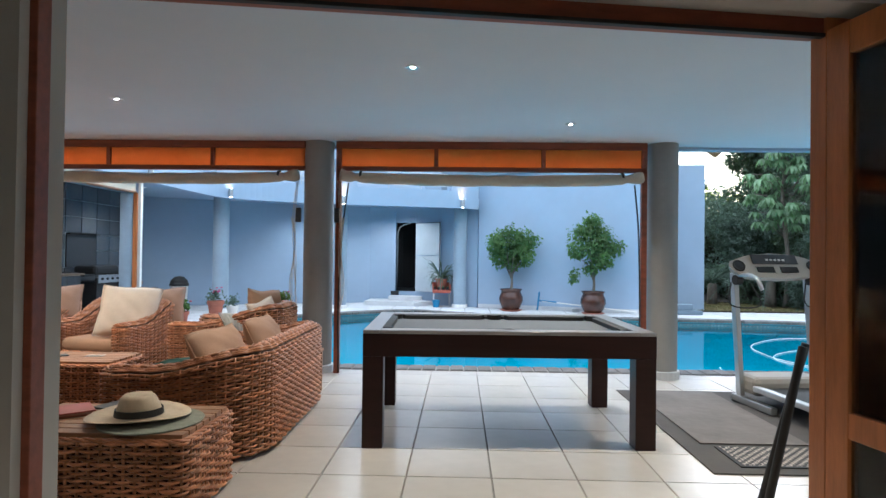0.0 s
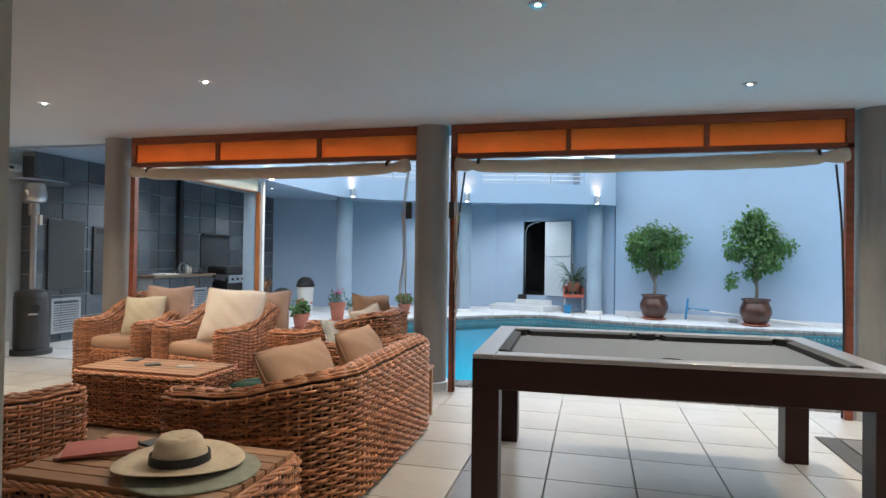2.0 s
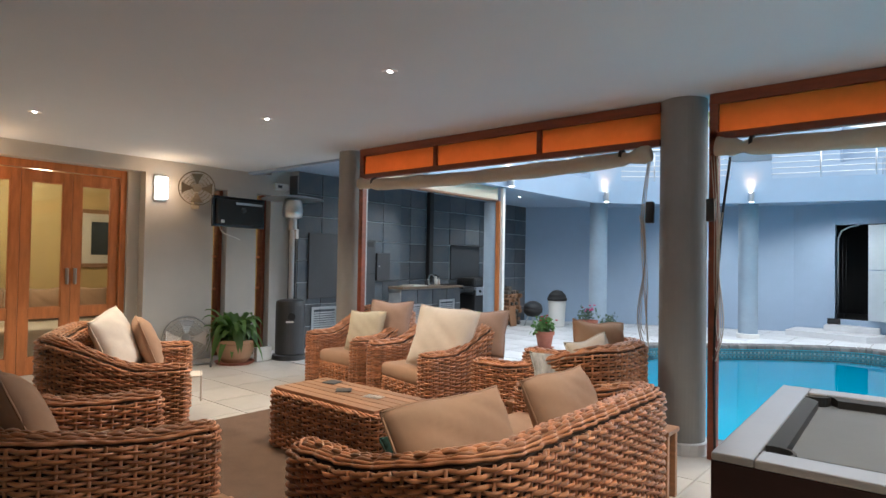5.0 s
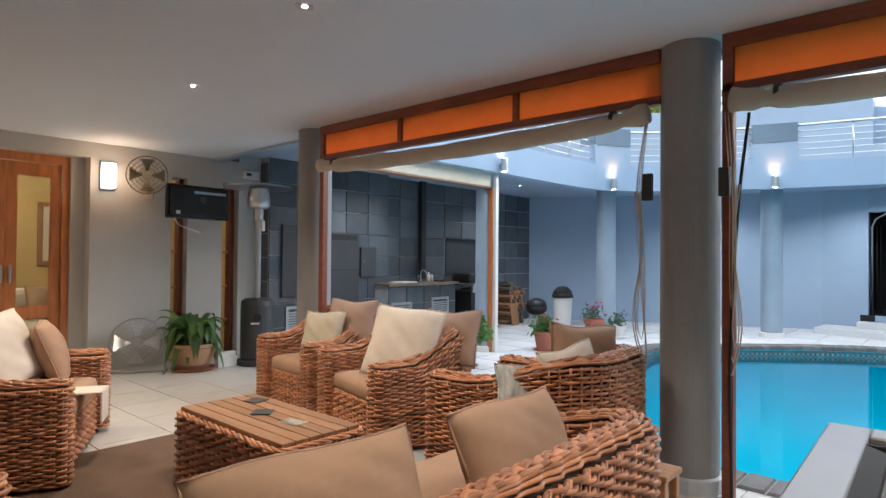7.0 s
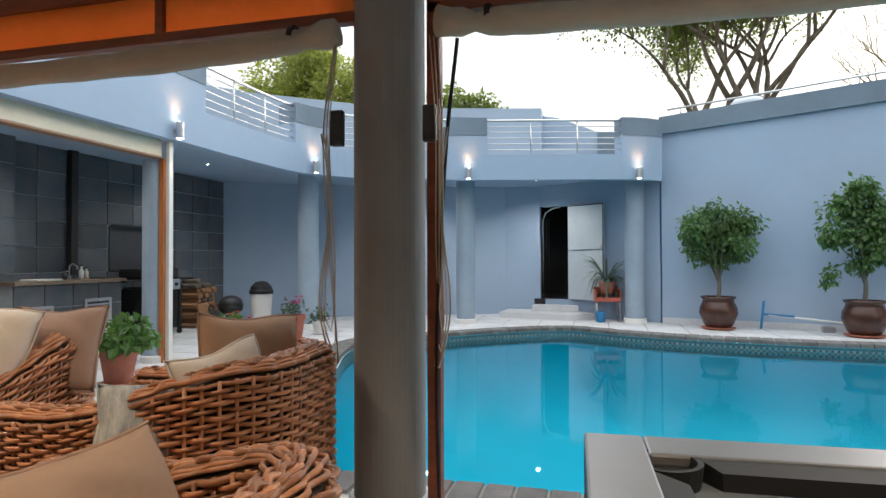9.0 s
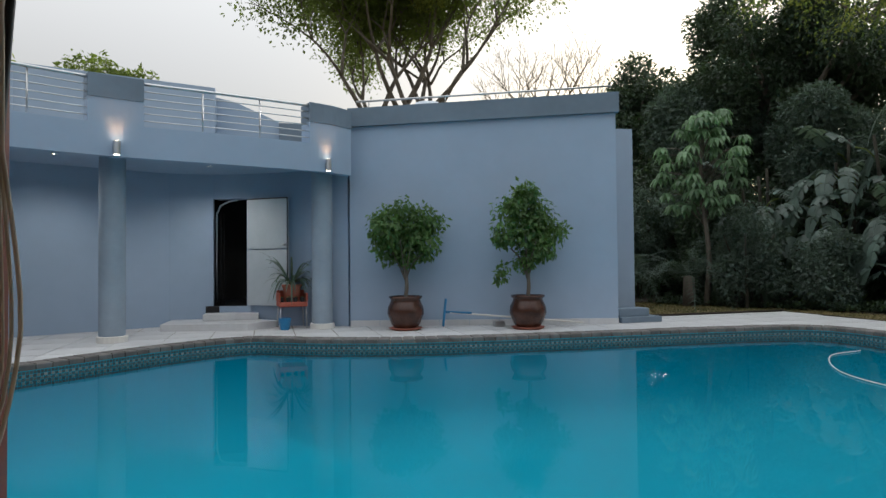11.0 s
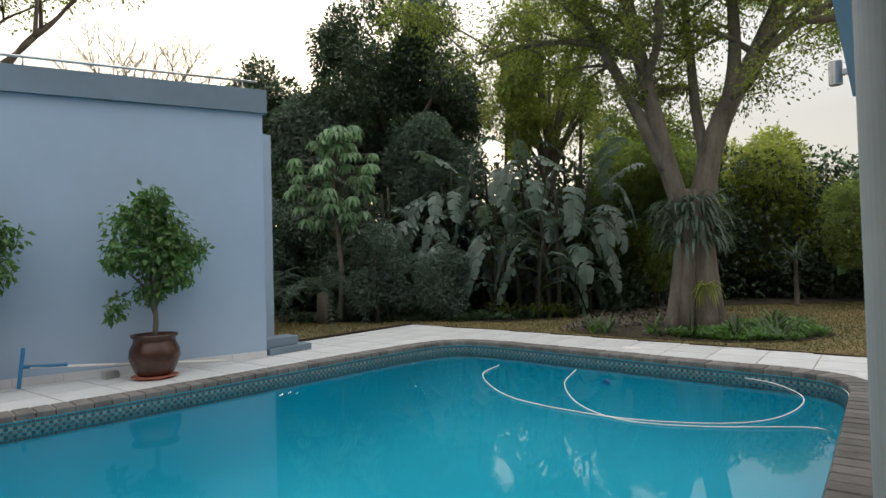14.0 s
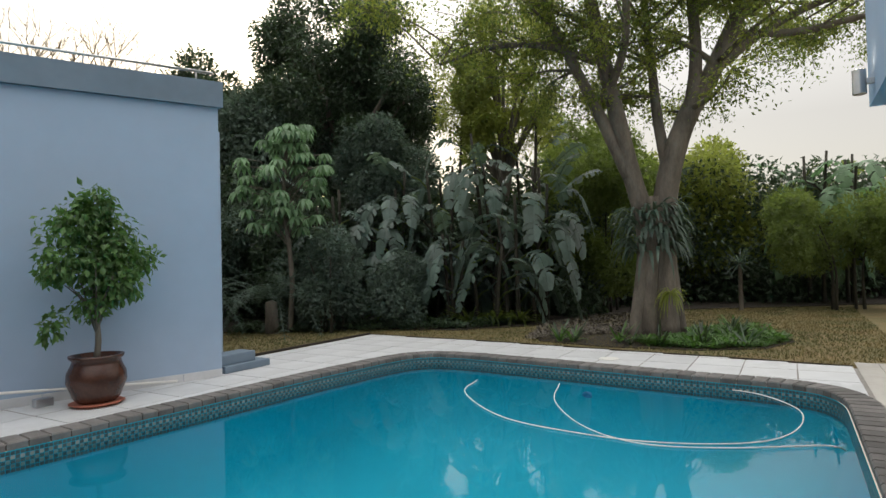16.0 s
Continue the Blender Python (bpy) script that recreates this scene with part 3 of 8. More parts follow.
def rope_set(x, y, side):
    t = thing("rope", "loose beige blind ropes hanging in loops beside the column", "rope", at=(x, y, 0))
    for k in range(3):
        d = 0.014 * k
        rope([(d * side, d, 2.12), ((0.03 + d) * side, -0.02, 1.7), ((0.02 + d) * side, 0.02, 1.2), ((0.04 - d) * side, 0.03, 0.85 - 0.09 * k), ((0.06 + d) * side, 0.0, 0.95),
              ((0.04) * side, 0.02, 1.4), ((0.05 + d) * side, 0.0, 1.72)], 0.0028 + 0.0006 * k, parent=t)
    part("cleat", box((-0.03, -0.02, 1.66), (0.03, 0.02, 1.82), 0.008), GREYMETAL, t, "dark metal cord cleat")
    return t


rope_set(-1.19, 5.94, 1)
rope_set(-1.615, 5.93, -1)
bs = thing("blind_strap", "black strap running down the frame post to the floor", "strap")
Buf().tube(smooth_line([(-1.07, 5.95, 2.1), (-1.13, 5.97, 1.6), (-1.17, 5.97, 0.8), (-1.16, 5.97, 0.02)], 40), 0.009, 6).put("strap", BLACK, bs)
bs = thing("blind_strap", "black strap hanging beside the frame post by the pool", "strap")
Buf().tube(smooth_line([(2.05, 5.95, 2.1), (2.10, 5.97, 1.6), (2.12, 5.97, 0.8), (2.11, 5.97, 0.02)], 40), 0.009, 6).put("strap", BLACK, bs)

# downlights
LAMPS = [(-0.168, 3.416), (1.196, 5.09), (-2.68, 4.26), (-4.48, 4.546), (2.6, 3.4), (-5.9, 3.2)]
for x, y in LAMPS:
    t = thing("downlight", "small round recessed ceiling downlight, lit", "ceiling light", "patio downlights", at=(x, y, CEIL_Z))
    part("trim", lathe([(0.028, -0.004), (0.048, -0.006), (0.05, 0.0), (0.03, 0.0)], 24), STEEL, t)
    part("bulb", lathe([(0.0, -0.005), (0.028, -0.003), (0.028, 0.0)], 20), WARMGLOW, t, "glowing lamp")
for x, y, e in [(a, b, 23) for a, b in LAMPS]:
    l = new("downlight_lamp", bpy.data.lights.new("downlight_lamp", 'SPOT'))
    l.data.energy, l.data.spot_size, l.data.spot_blend, l.data.color, l.data.shadow_soft_size = e, radians(120), 0.8, (1.0, 0.74, 0.46), 0.04
    l.matrix_world = look((x, y, CEIL_Z - 0.03), (x, y, 0))

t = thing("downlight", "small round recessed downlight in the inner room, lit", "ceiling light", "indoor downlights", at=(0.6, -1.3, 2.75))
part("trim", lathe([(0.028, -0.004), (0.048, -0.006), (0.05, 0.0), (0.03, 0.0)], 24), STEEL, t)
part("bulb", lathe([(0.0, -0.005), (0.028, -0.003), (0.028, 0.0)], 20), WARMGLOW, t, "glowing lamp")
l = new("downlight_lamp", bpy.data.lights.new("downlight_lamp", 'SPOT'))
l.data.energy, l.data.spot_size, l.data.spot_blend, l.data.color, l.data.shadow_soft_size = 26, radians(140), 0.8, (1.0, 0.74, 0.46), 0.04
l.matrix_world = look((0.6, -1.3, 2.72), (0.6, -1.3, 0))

# ---- wicker ----
def loop_c(U, hw, inset, u_cut=0.0):
    """Closed plan outline round the centre line U (open): out along one side and back along the other, with round ends; returns points and the place along U (0 to 1)."""
    U = np.asarray(U, float)
    n = len(U)
    t = np.gradient(U, axis=0)
    t /= np.linalg.norm(t, axis=1)[:, None]
    nr = np.stack([-t[:, 1], t[:, 0]], 1)
    w = hw - inset
    s = np.linspace(0, 1, n)
    rc = min(w, 0.05)
    k = 5
    a = np.linspace(0, math.pi / 2, k)
    P, S = [], []
    # far end cap: from left side to right side with rounded corners
    P += list(U + nr * w)
    S += list(s)
    e, te, ne = U[-1], t[-1], nr[-1]
    cap = [e + ne * (w - rc + rc * math.cos(x)) + te * (rc * math.sin(x)) for x in a[1:]] + [e - ne * (w - rc + rc * math.cos(x)) + te * (rc * math.sin(x)) for x in a[::-1][:-1]]
    P += cap
    S += [1] * len(cap)
    P += list((U - nr * w)[::-1])
    S += list(s[::-1])
    e, te, ne = U[0], -t[0], -nr[0]
    cap = [e + ne * (w - rc + rc * math.cos(x)) + te * (rc * math.sin(x)) for x in a[1:]] + [e - ne * (w - rc + rc * math.cos(x)) + te * (rc * math.sin(x)) for x in a[::-1][:-1]]
    P += cap
    S += [0] * len(cap)
    return np.array(P), np.array(S)


def weave_loops(B, rings, pitch=0.056, r=0.0082, amp=0.0108, flip=0):
    """Strands along closed rings (arrays of points with normals), in and out of stakes a pitch apart."""
    for k, (P, nrm) in enumerate(rings):
        Q = np.vstack([P, P[:1]])
        M = np.vstack([nrm, nrm[:1]])
        L = np.concatenate([[0], np.cumsum(np.linalg.norm(np.diff(Q[:, :2], axis=0), axis=1))])
        stakes = max(4, int(round(L[-1] / pitch / 2)) * 2)
        n = stakes * 4
        u = np.linspace(0, L[-1], n + 1)
        R = np.stack([np.interp(u, L, Q[:, j]) for j in range(3)], 1)
        N = np.stack([np.interp(u, L, M[:, j]) for j in range(3)], 1)
        ph = np.pi * stakes * u / L[-1] + (k + flip) * np.pi
        w = np.sin(ph)
        R = R + N * (amp * np.sign(w) * np.abs(w) ** 0.8)[:, None]
        R[:, 2] += 0.002 * np.sin(u * 11 + k * 1.7) + 0.0015 * np.sin(u * 29 + k)
        B.tube(R, r * (1 + 0.14 * math.sin(k * 2.1)) * (1 + 0.10 * np.sin(u * 17 + k * 3)), 6)


def stakes_up(B, P, nrm, top, z_lo, pitch, inset=0.003):
    """Upright rods that the strands pass before and behind; top: the height at each point of the loop."""
    Q, M, T = np.vstack([P, P[:1]]), np.vstack([nrm, nrm[:1]]), np.append(top, top[0])
    L = np.concatenate([[0], np.cumsum(np.linalg.norm(np.diff(Q[:, :2], axis=0), axis=1))])
    n = max(4, int(round(L[-1] / pitch / 2)) * 2)
    for u in (np.arange(n) + 0.5) * L[-1] / n:
        x, y, h = (np.interp(u, L, v) for v in (Q[:, 0], Q[:, 1], T))
        a, b = (np.interp(u, L, M[:, j]) for j in (0, 1))
        B.tube([(x - a * inset, y - b * inset, z_lo), (x - a * inset, y - b * inset, (z_lo + h) / 2), (x - a * inset, y - b * inset, h)], 0.0075, 6)


def woven_band(name, U, hw, H, z_lo, label, parent, pitch=0.056, gap=0.0195, top_rows=6):
    """A woven wall of thickness 2 hw along U, up to the height H(s), rounded over at the top."""
    B = Buf()
    rings = []
    P, S = loop_c(U, hw, 0)
    Hs = np.array([H(s) for s in S])
    # normals in plan
    t = np.roll(P, -1, 0) - np.roll(P, 1, 0)
    t /= np.linalg.norm(t, axis=1)[:, None] + 1e-9
    nr = np.stack([t[:, 1], -t[:, 0], np.zeros(len(P))], 1)
    if np.dot(nr[len(U) // 2, :2], P[len(U) // 2] - np.asarray(U)[len(U) // 2]) < 0:
        nr = -nr
    rows = max(3, int(round((Hs.mean() - z_lo) / gap)))
    for k in range(rows):
        f = (k + 0.5) / rows
        z = z_lo + (Hs - z_lo - 0.03) * f
        rings.append((np.column_stack([P, z]), nr))
    for k in range(top_rows):
        a = (k + 1) / top_rows * math.pi / 2
        ins = min(hw - 0.008, hw * math.sin(a) * 0.98)
        P2, S2 = loop_c(U, hw, ins)
        z = np.array([H(s) for s in S2]) - 0.03 + 0.03 * math.sin(a * 1.1) + 0.006 * math.cos(a)
        n2 = nr.copy()
        n2[:, 2] = 1.0 * math.sin(a)
        n2 /= np.linalg.norm(n2, axis=1)[:, None]
        rings.append((np.column_stack([P2, z]), n2))
    weave_loops(B, rings, pitch)
    stakes_up(B, P, nr, Hs - 0.03, z_lo, pitch)
    ob = B.put(name, WICKER, parent, label)
    # upright stakes, and the dark core whose colour stands for shade in the gaps
    P3, S3 = loop_c(U, hw, 0.02)
    V, F = [], []
    m = len(P3)
    for i in range(m):
        V += [(*P3[i], z_lo), (*P3[i], H(S3[i]) - 0.035)]
    for i in range(m):
        j = (i + 1) % m
        F.append((2 * i, 2 * j, 2 * j + 1, 2 * i + 1))
    nU = len(U)
    k = m // 2
    for i in range(nU - 1):
        a, b = i, i + 1
        c, d = (nU + 8) + (nU - 1 - i), (nU + 8) + (nU - 2 - i)
        F.append((2 * a + 1, 2 * b + 1, 2 * d + 1, 2 * c + 1))
    raw("core", np.array(V), F, WICKER_IN, parent, "near-black backing added behind the weave as shade in its gaps")
    return ob


def woven_box(name, x0, x1, y0, y1, z0, z1, parent, label="", r=0.06, material=None):
    B = Buf()
    def rect(ins):
        P = []
        for cx, cy, a0 in ((x1 - r, y1 - r, 0), (x0 + r, y1 - r, 90), (x0 + r, y0 + r, 180), (x1 - r, y0 + r, 270)):
            for a in np.linspace(a0, a0 + 90, 5):
                P.append((cx + (r - ins) * math.cos(radians(a)), cy + (r - ins) * math.sin(radians(a))))
        return np.array(P)
    P = rect(0)
    D = resample(np.vstack([P, P[:1]]), 120)[:-1]
    t = np.roll(D, -1, 0) - np.roll(D, 1, 0)
    t /= np.linalg.norm(t, axis=1)[:, None]
    nr = np.stack([t[:, 1], -t[:, 0], np.zeros(len(D))], 1)
    rows = int(round((z1 - z0) / 0.0205))
    rings = [(np.column_stack([D, np.full(len(D), z0 + (k + 0.5) * (z1 - z0) / rows)]), nr) for k in range(rows)]
    weave_loops(B, rings, 0.056)
    stakes_up(B, D, nr, np.full(len(D), z1), z0, 0.056)
    top = D - nr[:, :2] * 0.012
    q = np.vstack([top, top[:1]])
    u = np.arange(len(q))
    for ph in (0, 2.1, 4.2):
        B.tube(np.column_stack([q + 0.012 * np.sin(u * 0.9 + ph)[:, None] * np.vstack([nr, nr[:1]])[:, :2], z1 + 0.008 * np.cos(u * 0.9 + ph)]), 0.009, 5)
    ob = B.put(name, WICKER, parent, label)
    part("core", box((x0 + 0.02, y0 + 0.02, z0), (x1 - 0.02, y1 - 0.02, z1 - 0.02)), WICKER_IN, parent, "near-black backing added behind the weave as shade in its gaps")
    return ob


def pillow_mesh(w, h, d, seed=0, n=18):
    """A filled square cushion, upright in the xz plane, thick in y."""
    rg = np.random.RandomState(seed)
    a, b, c = rg.rand(3) * 6
    V, idx = [], {}
    F = []
    for side in (1, -1):
        for i in range(n + 1):
            for j in range(n + 1):
                u, v = 2 * i / n - 1, 2 * j / n - 1
                if side == -1 and (i in (0, n) or j in (0, n)):
                    idx[(side, i, j)] = idx[(1, i, j)]
                    continue
                e = (max(0.0, 1 - abs(u) ** 2.6) * max(0.0, 1 - abs(v) ** 2.6)) ** 0.55
                pull = 1 - 0.07 * (1 - abs(v)) * abs(u) ** 2 * 1.0
                pz = 1 - 0.07 * (1 - abs(u)) * abs(v) ** 2
                wr = 0.035 * math.sin(5 * u + a + 3 * v) * math.sin(4 * v + b) + 0.018 * math.sin(11 * (u + v) + c) + 0.02 * math.sin(9 * (u - 0.6 * v) + a) * abs(u * v)
                idx[(side, i, j)] = len(V)
                V.append((w / 2 * u * pull, side * d / 2 * (e + wr * e * 2.5), h / 2 * v * pz + 0.01 * math.sin(3 * u + a)))
    for side in (1, -1):
        for i in range(n):
            for j in range(n):
                f = [idx[(side, i, j)], idx[(side, i + 1, j)], idx[(side, i + 1, j + 1)], idx[(side, i, j + 1)]]
                F.append(tuple(f if side == -1 else f[::-1]))
    return np.array(V), F


def pillow(x, y, z, w, h, d, rz, tilt, material, label, roll=0, seed=0):
    V, F = pillow_mesh(w, h, d, seed)
    t = thing("cushion", label, "cushion", "scatter cushions")
    t.matrix_basis = pose(x, y, z, tilt, roll, rz)
    raw("cover", V, F, material, t, smooth=True)
    edge = []
    for u, v in [(k / 9 - 1, -1) for k in range(18)] + [(1, k / 9 - 1) for k in range(18)] + [(1 - k / 9, 1) for k in range(18)] + [(-1, 1 - k / 9) for k in range(19)]:
        edge.append((w / 2 * u * (1 - 0.07 * (1 - abs(v)) * u * u), 0, h / 2 * v * (1 - 0.07 * (1 - abs(u)) * v * v) + 0.01 * math.sin(3 * u + np.random.RandomState(seed).rand(1)[0] * 6)))
    Buf().tube(edge, 0.0055, 5).put("piping", material, t)
    return t


def seat_pad(x0, x1, y0, y1, z0, z1, parent, material, label):
    bm = box((x0, y0, z0), (x1, y1, z1), min(0.045, (z1 - z0) * 0.42))
    for v in bm.verts:
        cx, cy = (x0 + x1) / 2, (y0 + y1) / 2
        if v.co.z > (z0 + z1) / 2:
            v.co.z += 0.0
    return part("seat_cushion", bm, material, parent, label, smooth=True)


def wicker_seat(width, depth, at, rz, label, category, arm=0.62, back=0.90, hw=0.085, seats=1, seed=0, pad=None):
    """A deep wicker armchair or settee that faces -y: a woven band sweeps from arm to back to arm."""
    t = thing("wicker_" + ("sofa" if seats > 1 else "armchair"), label, category, "wicker seating", at=at, rz=rz)
    w, d = width / 2 - hw, depth
    rc = 0.26
    U = [(-w, 0.05), (-w, d * 0.5), (-w, d - hw - rc)]
    U += [(-w + rc - rc * math.cos(a), d - hw - rc + rc * math.sin(a)) for a in np.linspace(0.3, math.pi / 2, 5)]
    U += [(0, d - hw + 0.0)]
    U += [(w - rc + rc * math.sin(a), d - hw - rc + rc * math.cos(a)) for a in np.linspace(0.0, math.pi / 2 - 0.3, 5)]
    U += [(w, d - hw - rc), (w, d * 0.5), (w, 0.05)]
    U = smooth_line(U, 90)

    def H(s):
        a = min(s, 1 - s)
        side = (depth - 0.1) / (2 * depth + width)
        x = (a - side * 0.30) / (side * 0.90)
        x = max(0.0, min(1.0, x))
        return arm + (back - arm) * x * x * (3 - 2 * x)

    woven_band("woven_frame", U, hw, H, 0.03, "thick honey-brown woven wicker arms and back", t)
    ix = width / 2 - 2 * hw
    woven_box("woven_base", -ix - 0.0, ix + 0.0, 0.06, d - 2 * hw, 0.03, 0.30, t, "woven wicker seat base", r=0.05)
    sw = 2 * ix / seats
    for k in range(seats):
        seat_pad(-ix + k * sw + 0.01, -ix + (k + 1) * sw - 0.01, 0.045, d - 2 * hw - 0.01, 0.30, 0.43, t, pad or CUSH, "flat cloth seat cushion")
    for x, y in ((-w, 0.08), (w, 0.08), (-w, d - 0.2), (w, d - 0.2)):
        part("foot", lathe([(0.028, 0), (0.03, 0.035)], 12, Matrix.Translation((x, y, 0))), DARKWOOD, t)
    return t


def wicker_table(x0, x1, y0, y1, h, label, slat_axis=0):
    cx, cy = (x0 + x1) / 2, (y0 + y1) / 2
    t = thing("wicker_table", label, "coffee table", "wicker tables", at=(cx, cy, 0))
    a, b = (x1 - x0) / 2, (y1 - y0) / 2
    woven_box("woven_body", -a, a, -b, b, 0.02, h - 0.03, t, "honey-brown woven wicker body", r=0.07)
    n = int(round((b if slat_axis == 0 else a) * 2 / 0.085))
    for k in range(n):
        if slat_axis == 0:
            y = -b + 0.03 + (k + 0.5) * (2 * b - 0.06) / n
            hwid = (2 * b - 0.06) / n / 2 - 0.004
            part("slat", box((-a + 0.03, y - hwid, h - 0.025), (a - 0.03, y + hwid, h), 0.003), TEAK, t)
        else:
            x = -a + 0.03 + (k + 0.5) * (2 * a - 0.06) / n
            hwid = (2 * a - 0.06) / n / 2 - 0.004
            part("slat", box((x - hwid, -b + 0.03, h - 0.025), (x + hwid, b - 0.03, h), 0.003), TEAK, t)
    for x, y in ((-a + 0.08, -b + 0.08), (a - 0.08, -b + 0.08), (-a + 0.08, b - 0.08), (a - 0.08, b - 0.08)):
        part("foot", lathe([(0.03, 0), (0.03, 0.022)], 12, Matrix.Translation((x, y, 0))), DARKWOOD, t)
    return t


# settee with its back towards the billiard table, facing west
wicker_seat(1.88, 1.0, (-2.06, 4.02, 0), -90, "wide honey-brown wicker settee with tan cushions beside the billiard table", "sofa", arm=0.58, back=0.70, seats=2)
wicker_seat(0.92, 1.10, (-2.68, 5.60, 0), -88, "wicker armchair with a rounded high back in front of the column", "armchair", arm=0.62, back=0.79)
wicker_seat(1.02, 0.92, (-3.58, 5.27, 0), -14, "honey-brown wicker armchair with a large cream cushion", "armchair", arm=0.60, back=0.84)
wicker_seat(0.92, 0.90, (-4.62, 5.42, 0), -4, "honey-brown wicker armchair with a small cream cushion", "armchair", arm=0.60, back=0.84)
wicker_seat(1.34, 0.95, (-4.52, 3.92, 0), 152, "wicker armchair with cream cushions facing the pool", "armchair", arm=0.60, back=0.80)
wicker_seat(0.98, 0.92, (-2.92, 3.08, 0), 172, "wicker armchair with brown cushions near the house", "armchair", arm=0.60, back=0.66)
wicker_table(-3.68, -2.58, 4.08, 4.62, 0.43, "low wicker coffee table with a slatted teak top", 0)
wicker_table(-2.15, -1.13, 2.25, 2.87, 0.43, "low wicker side table with a slatted teak top near the doorway", 0)

slab("rug", [(-4.55, 2.2), (-2.0, 2.2), (-2.0, 5.05), (-4.55, 5.05)], 0.001, 0.012, RUG, label="plain brown woven rug under the coffee table", category="rug")

# ---- billiard table ----
def billiard_table():
    x0, x1, y0, y1 = -0.51, 1.485, 3.50, 4.80
    t = thing("billiard_table", "dark mahogany billiard table with grey felt and brushed metal rails", "pool table", at=((x0 + x1) / 2, (y0 + y1) / 2, 0), rz=2)
    a, b = (x1 - x0) / 2, (y1 - y0) / 2
    for sx in (-1, 1):
        for sy in (-1, 1):
            part("leg", box((sx * a - sx * 0.0, sy * b, 0.0), (sx * (a - 0.14), sy * (b - 0.14), 0.62), 0.006), DARKWOOD, t)
    for lo, hi in (((-a, -b, 0.62), (a, -b + 0.05, 0.775)), ((-a, b - 0.05, 0.62), (a, b, 0.775)), ((-a, -b + 0.05, 0.62), (-a + 0.05, b - 0.05, 0.775)), ((a - 0.05, -b + 0.05, 0.62), (a, b - 0.05, 0.775))):
        part("apron", box(lo, hi, 0.003), DARKWOOD, t)
    part("bed", box((-a + 0.05, -b + 0.05, 0.70), (a - 0.05, b - 0.05, 0.757)), FELT, t, "grey felt playing surface")
    # rails: flat top strips, mitred at the pockets
    w = 0.115
    for lo, hi in (((-a + w, -b, 0.775), (a - w, -b + w, 0.80)), ((-a + w, b - w, 0.775), (a - w, b, 0.80))):
        part("rail", box(lo, hi, 0.006), RAILTOP, t, "brushed grey metal rail top")
    for sx in (-1, 1):
        part("rail", box((sx * a, -b, 0.775), (sx * (a - w), b, 0.80), 0.006), RAILTOP, t, "brushed grey metal rail top")
    cw = 0.05
    for sy in (-1, 1):
        for sx in (-1, 1):
            xa, xb = sx * 0.09, sx * (a - w - 0.085)
            bm = bmesh.new()
            yo, yi = sy * (b - w), sy * (b - w - cw)
            vs = [bm.verts.new(p) for p in ((xa, yo, 0.757), (xb, yo, 0.757), (xb - sx * 0.03, yi, 0.757), (xa + sx * 0.03, yi, 0.757), (xa, yo, 0.796), (xb, yo, 0.796), (xb - sx * 0.03, yi, 0.788), (xa + sx * 0.03, yi, 0.788))]
            for f in ((0, 1, 2, 3), (4, 7, 6, 5), (0, 4, 5, 1), (1, 5, 6, 2), (2, 6, 7, 3), (3, 7, 4, 0)):
                bm.faces.new([vs[i] for i in f])
            bmesh.ops.recalc_face_normals(bm, faces=bm.faces)
            part("cushion_rail", bm, BLACK, t, "rubber cushion")
    for sx in (-1, 1):
        bm = bmesh.new()
        xo, xi = sx * (a - w), sx * (a - w - cw)
        yb = b - w - 0.085
        vs = [bm.verts.new(p) for p in ((xo, -yb, 0.757), (xo, yb, 0.757), (xi, yb - 0.03, 0.757), (xi, -yb + 0.03, 0.757), (xo, -yb, 0.796), (xo, yb, 0.796), (xi, yb - 0.03, 0.788), (xi, -yb + 0.03, 0.788))]
        for f in ((0, 1, 2, 3), (4, 7, 6, 5), (0, 4, 5, 1), (1, 5, 6, 2), (2, 6, 7, 3), (3, 7, 4, 0)):
            bm.faces.new([vs[i] for i in f])
        bmesh.ops.recalc_face_normals(bm, faces=bm.faces)
        part("cushion_rail", bm, BLACK, t, "rubber cushion")
    for sx in (-1, 0, 1):
        for sy in (-1, 1):
            px, py = sx * (a - w - 0.025), sy * (b - w - (0.025 if sx else -0.005))
            part("pocket", lathe([(0.0, -0.03), (0.058, -0.03), (0.062, 0.0), (0.064, 0.0215), (0.054, 0.0215), (0.05, 0.002), (0.0, 0.0)], 24, Matrix.Translation((px, py, 0.776))), BLACK, t, "black rubber pocket")
    return t


billiard_table()

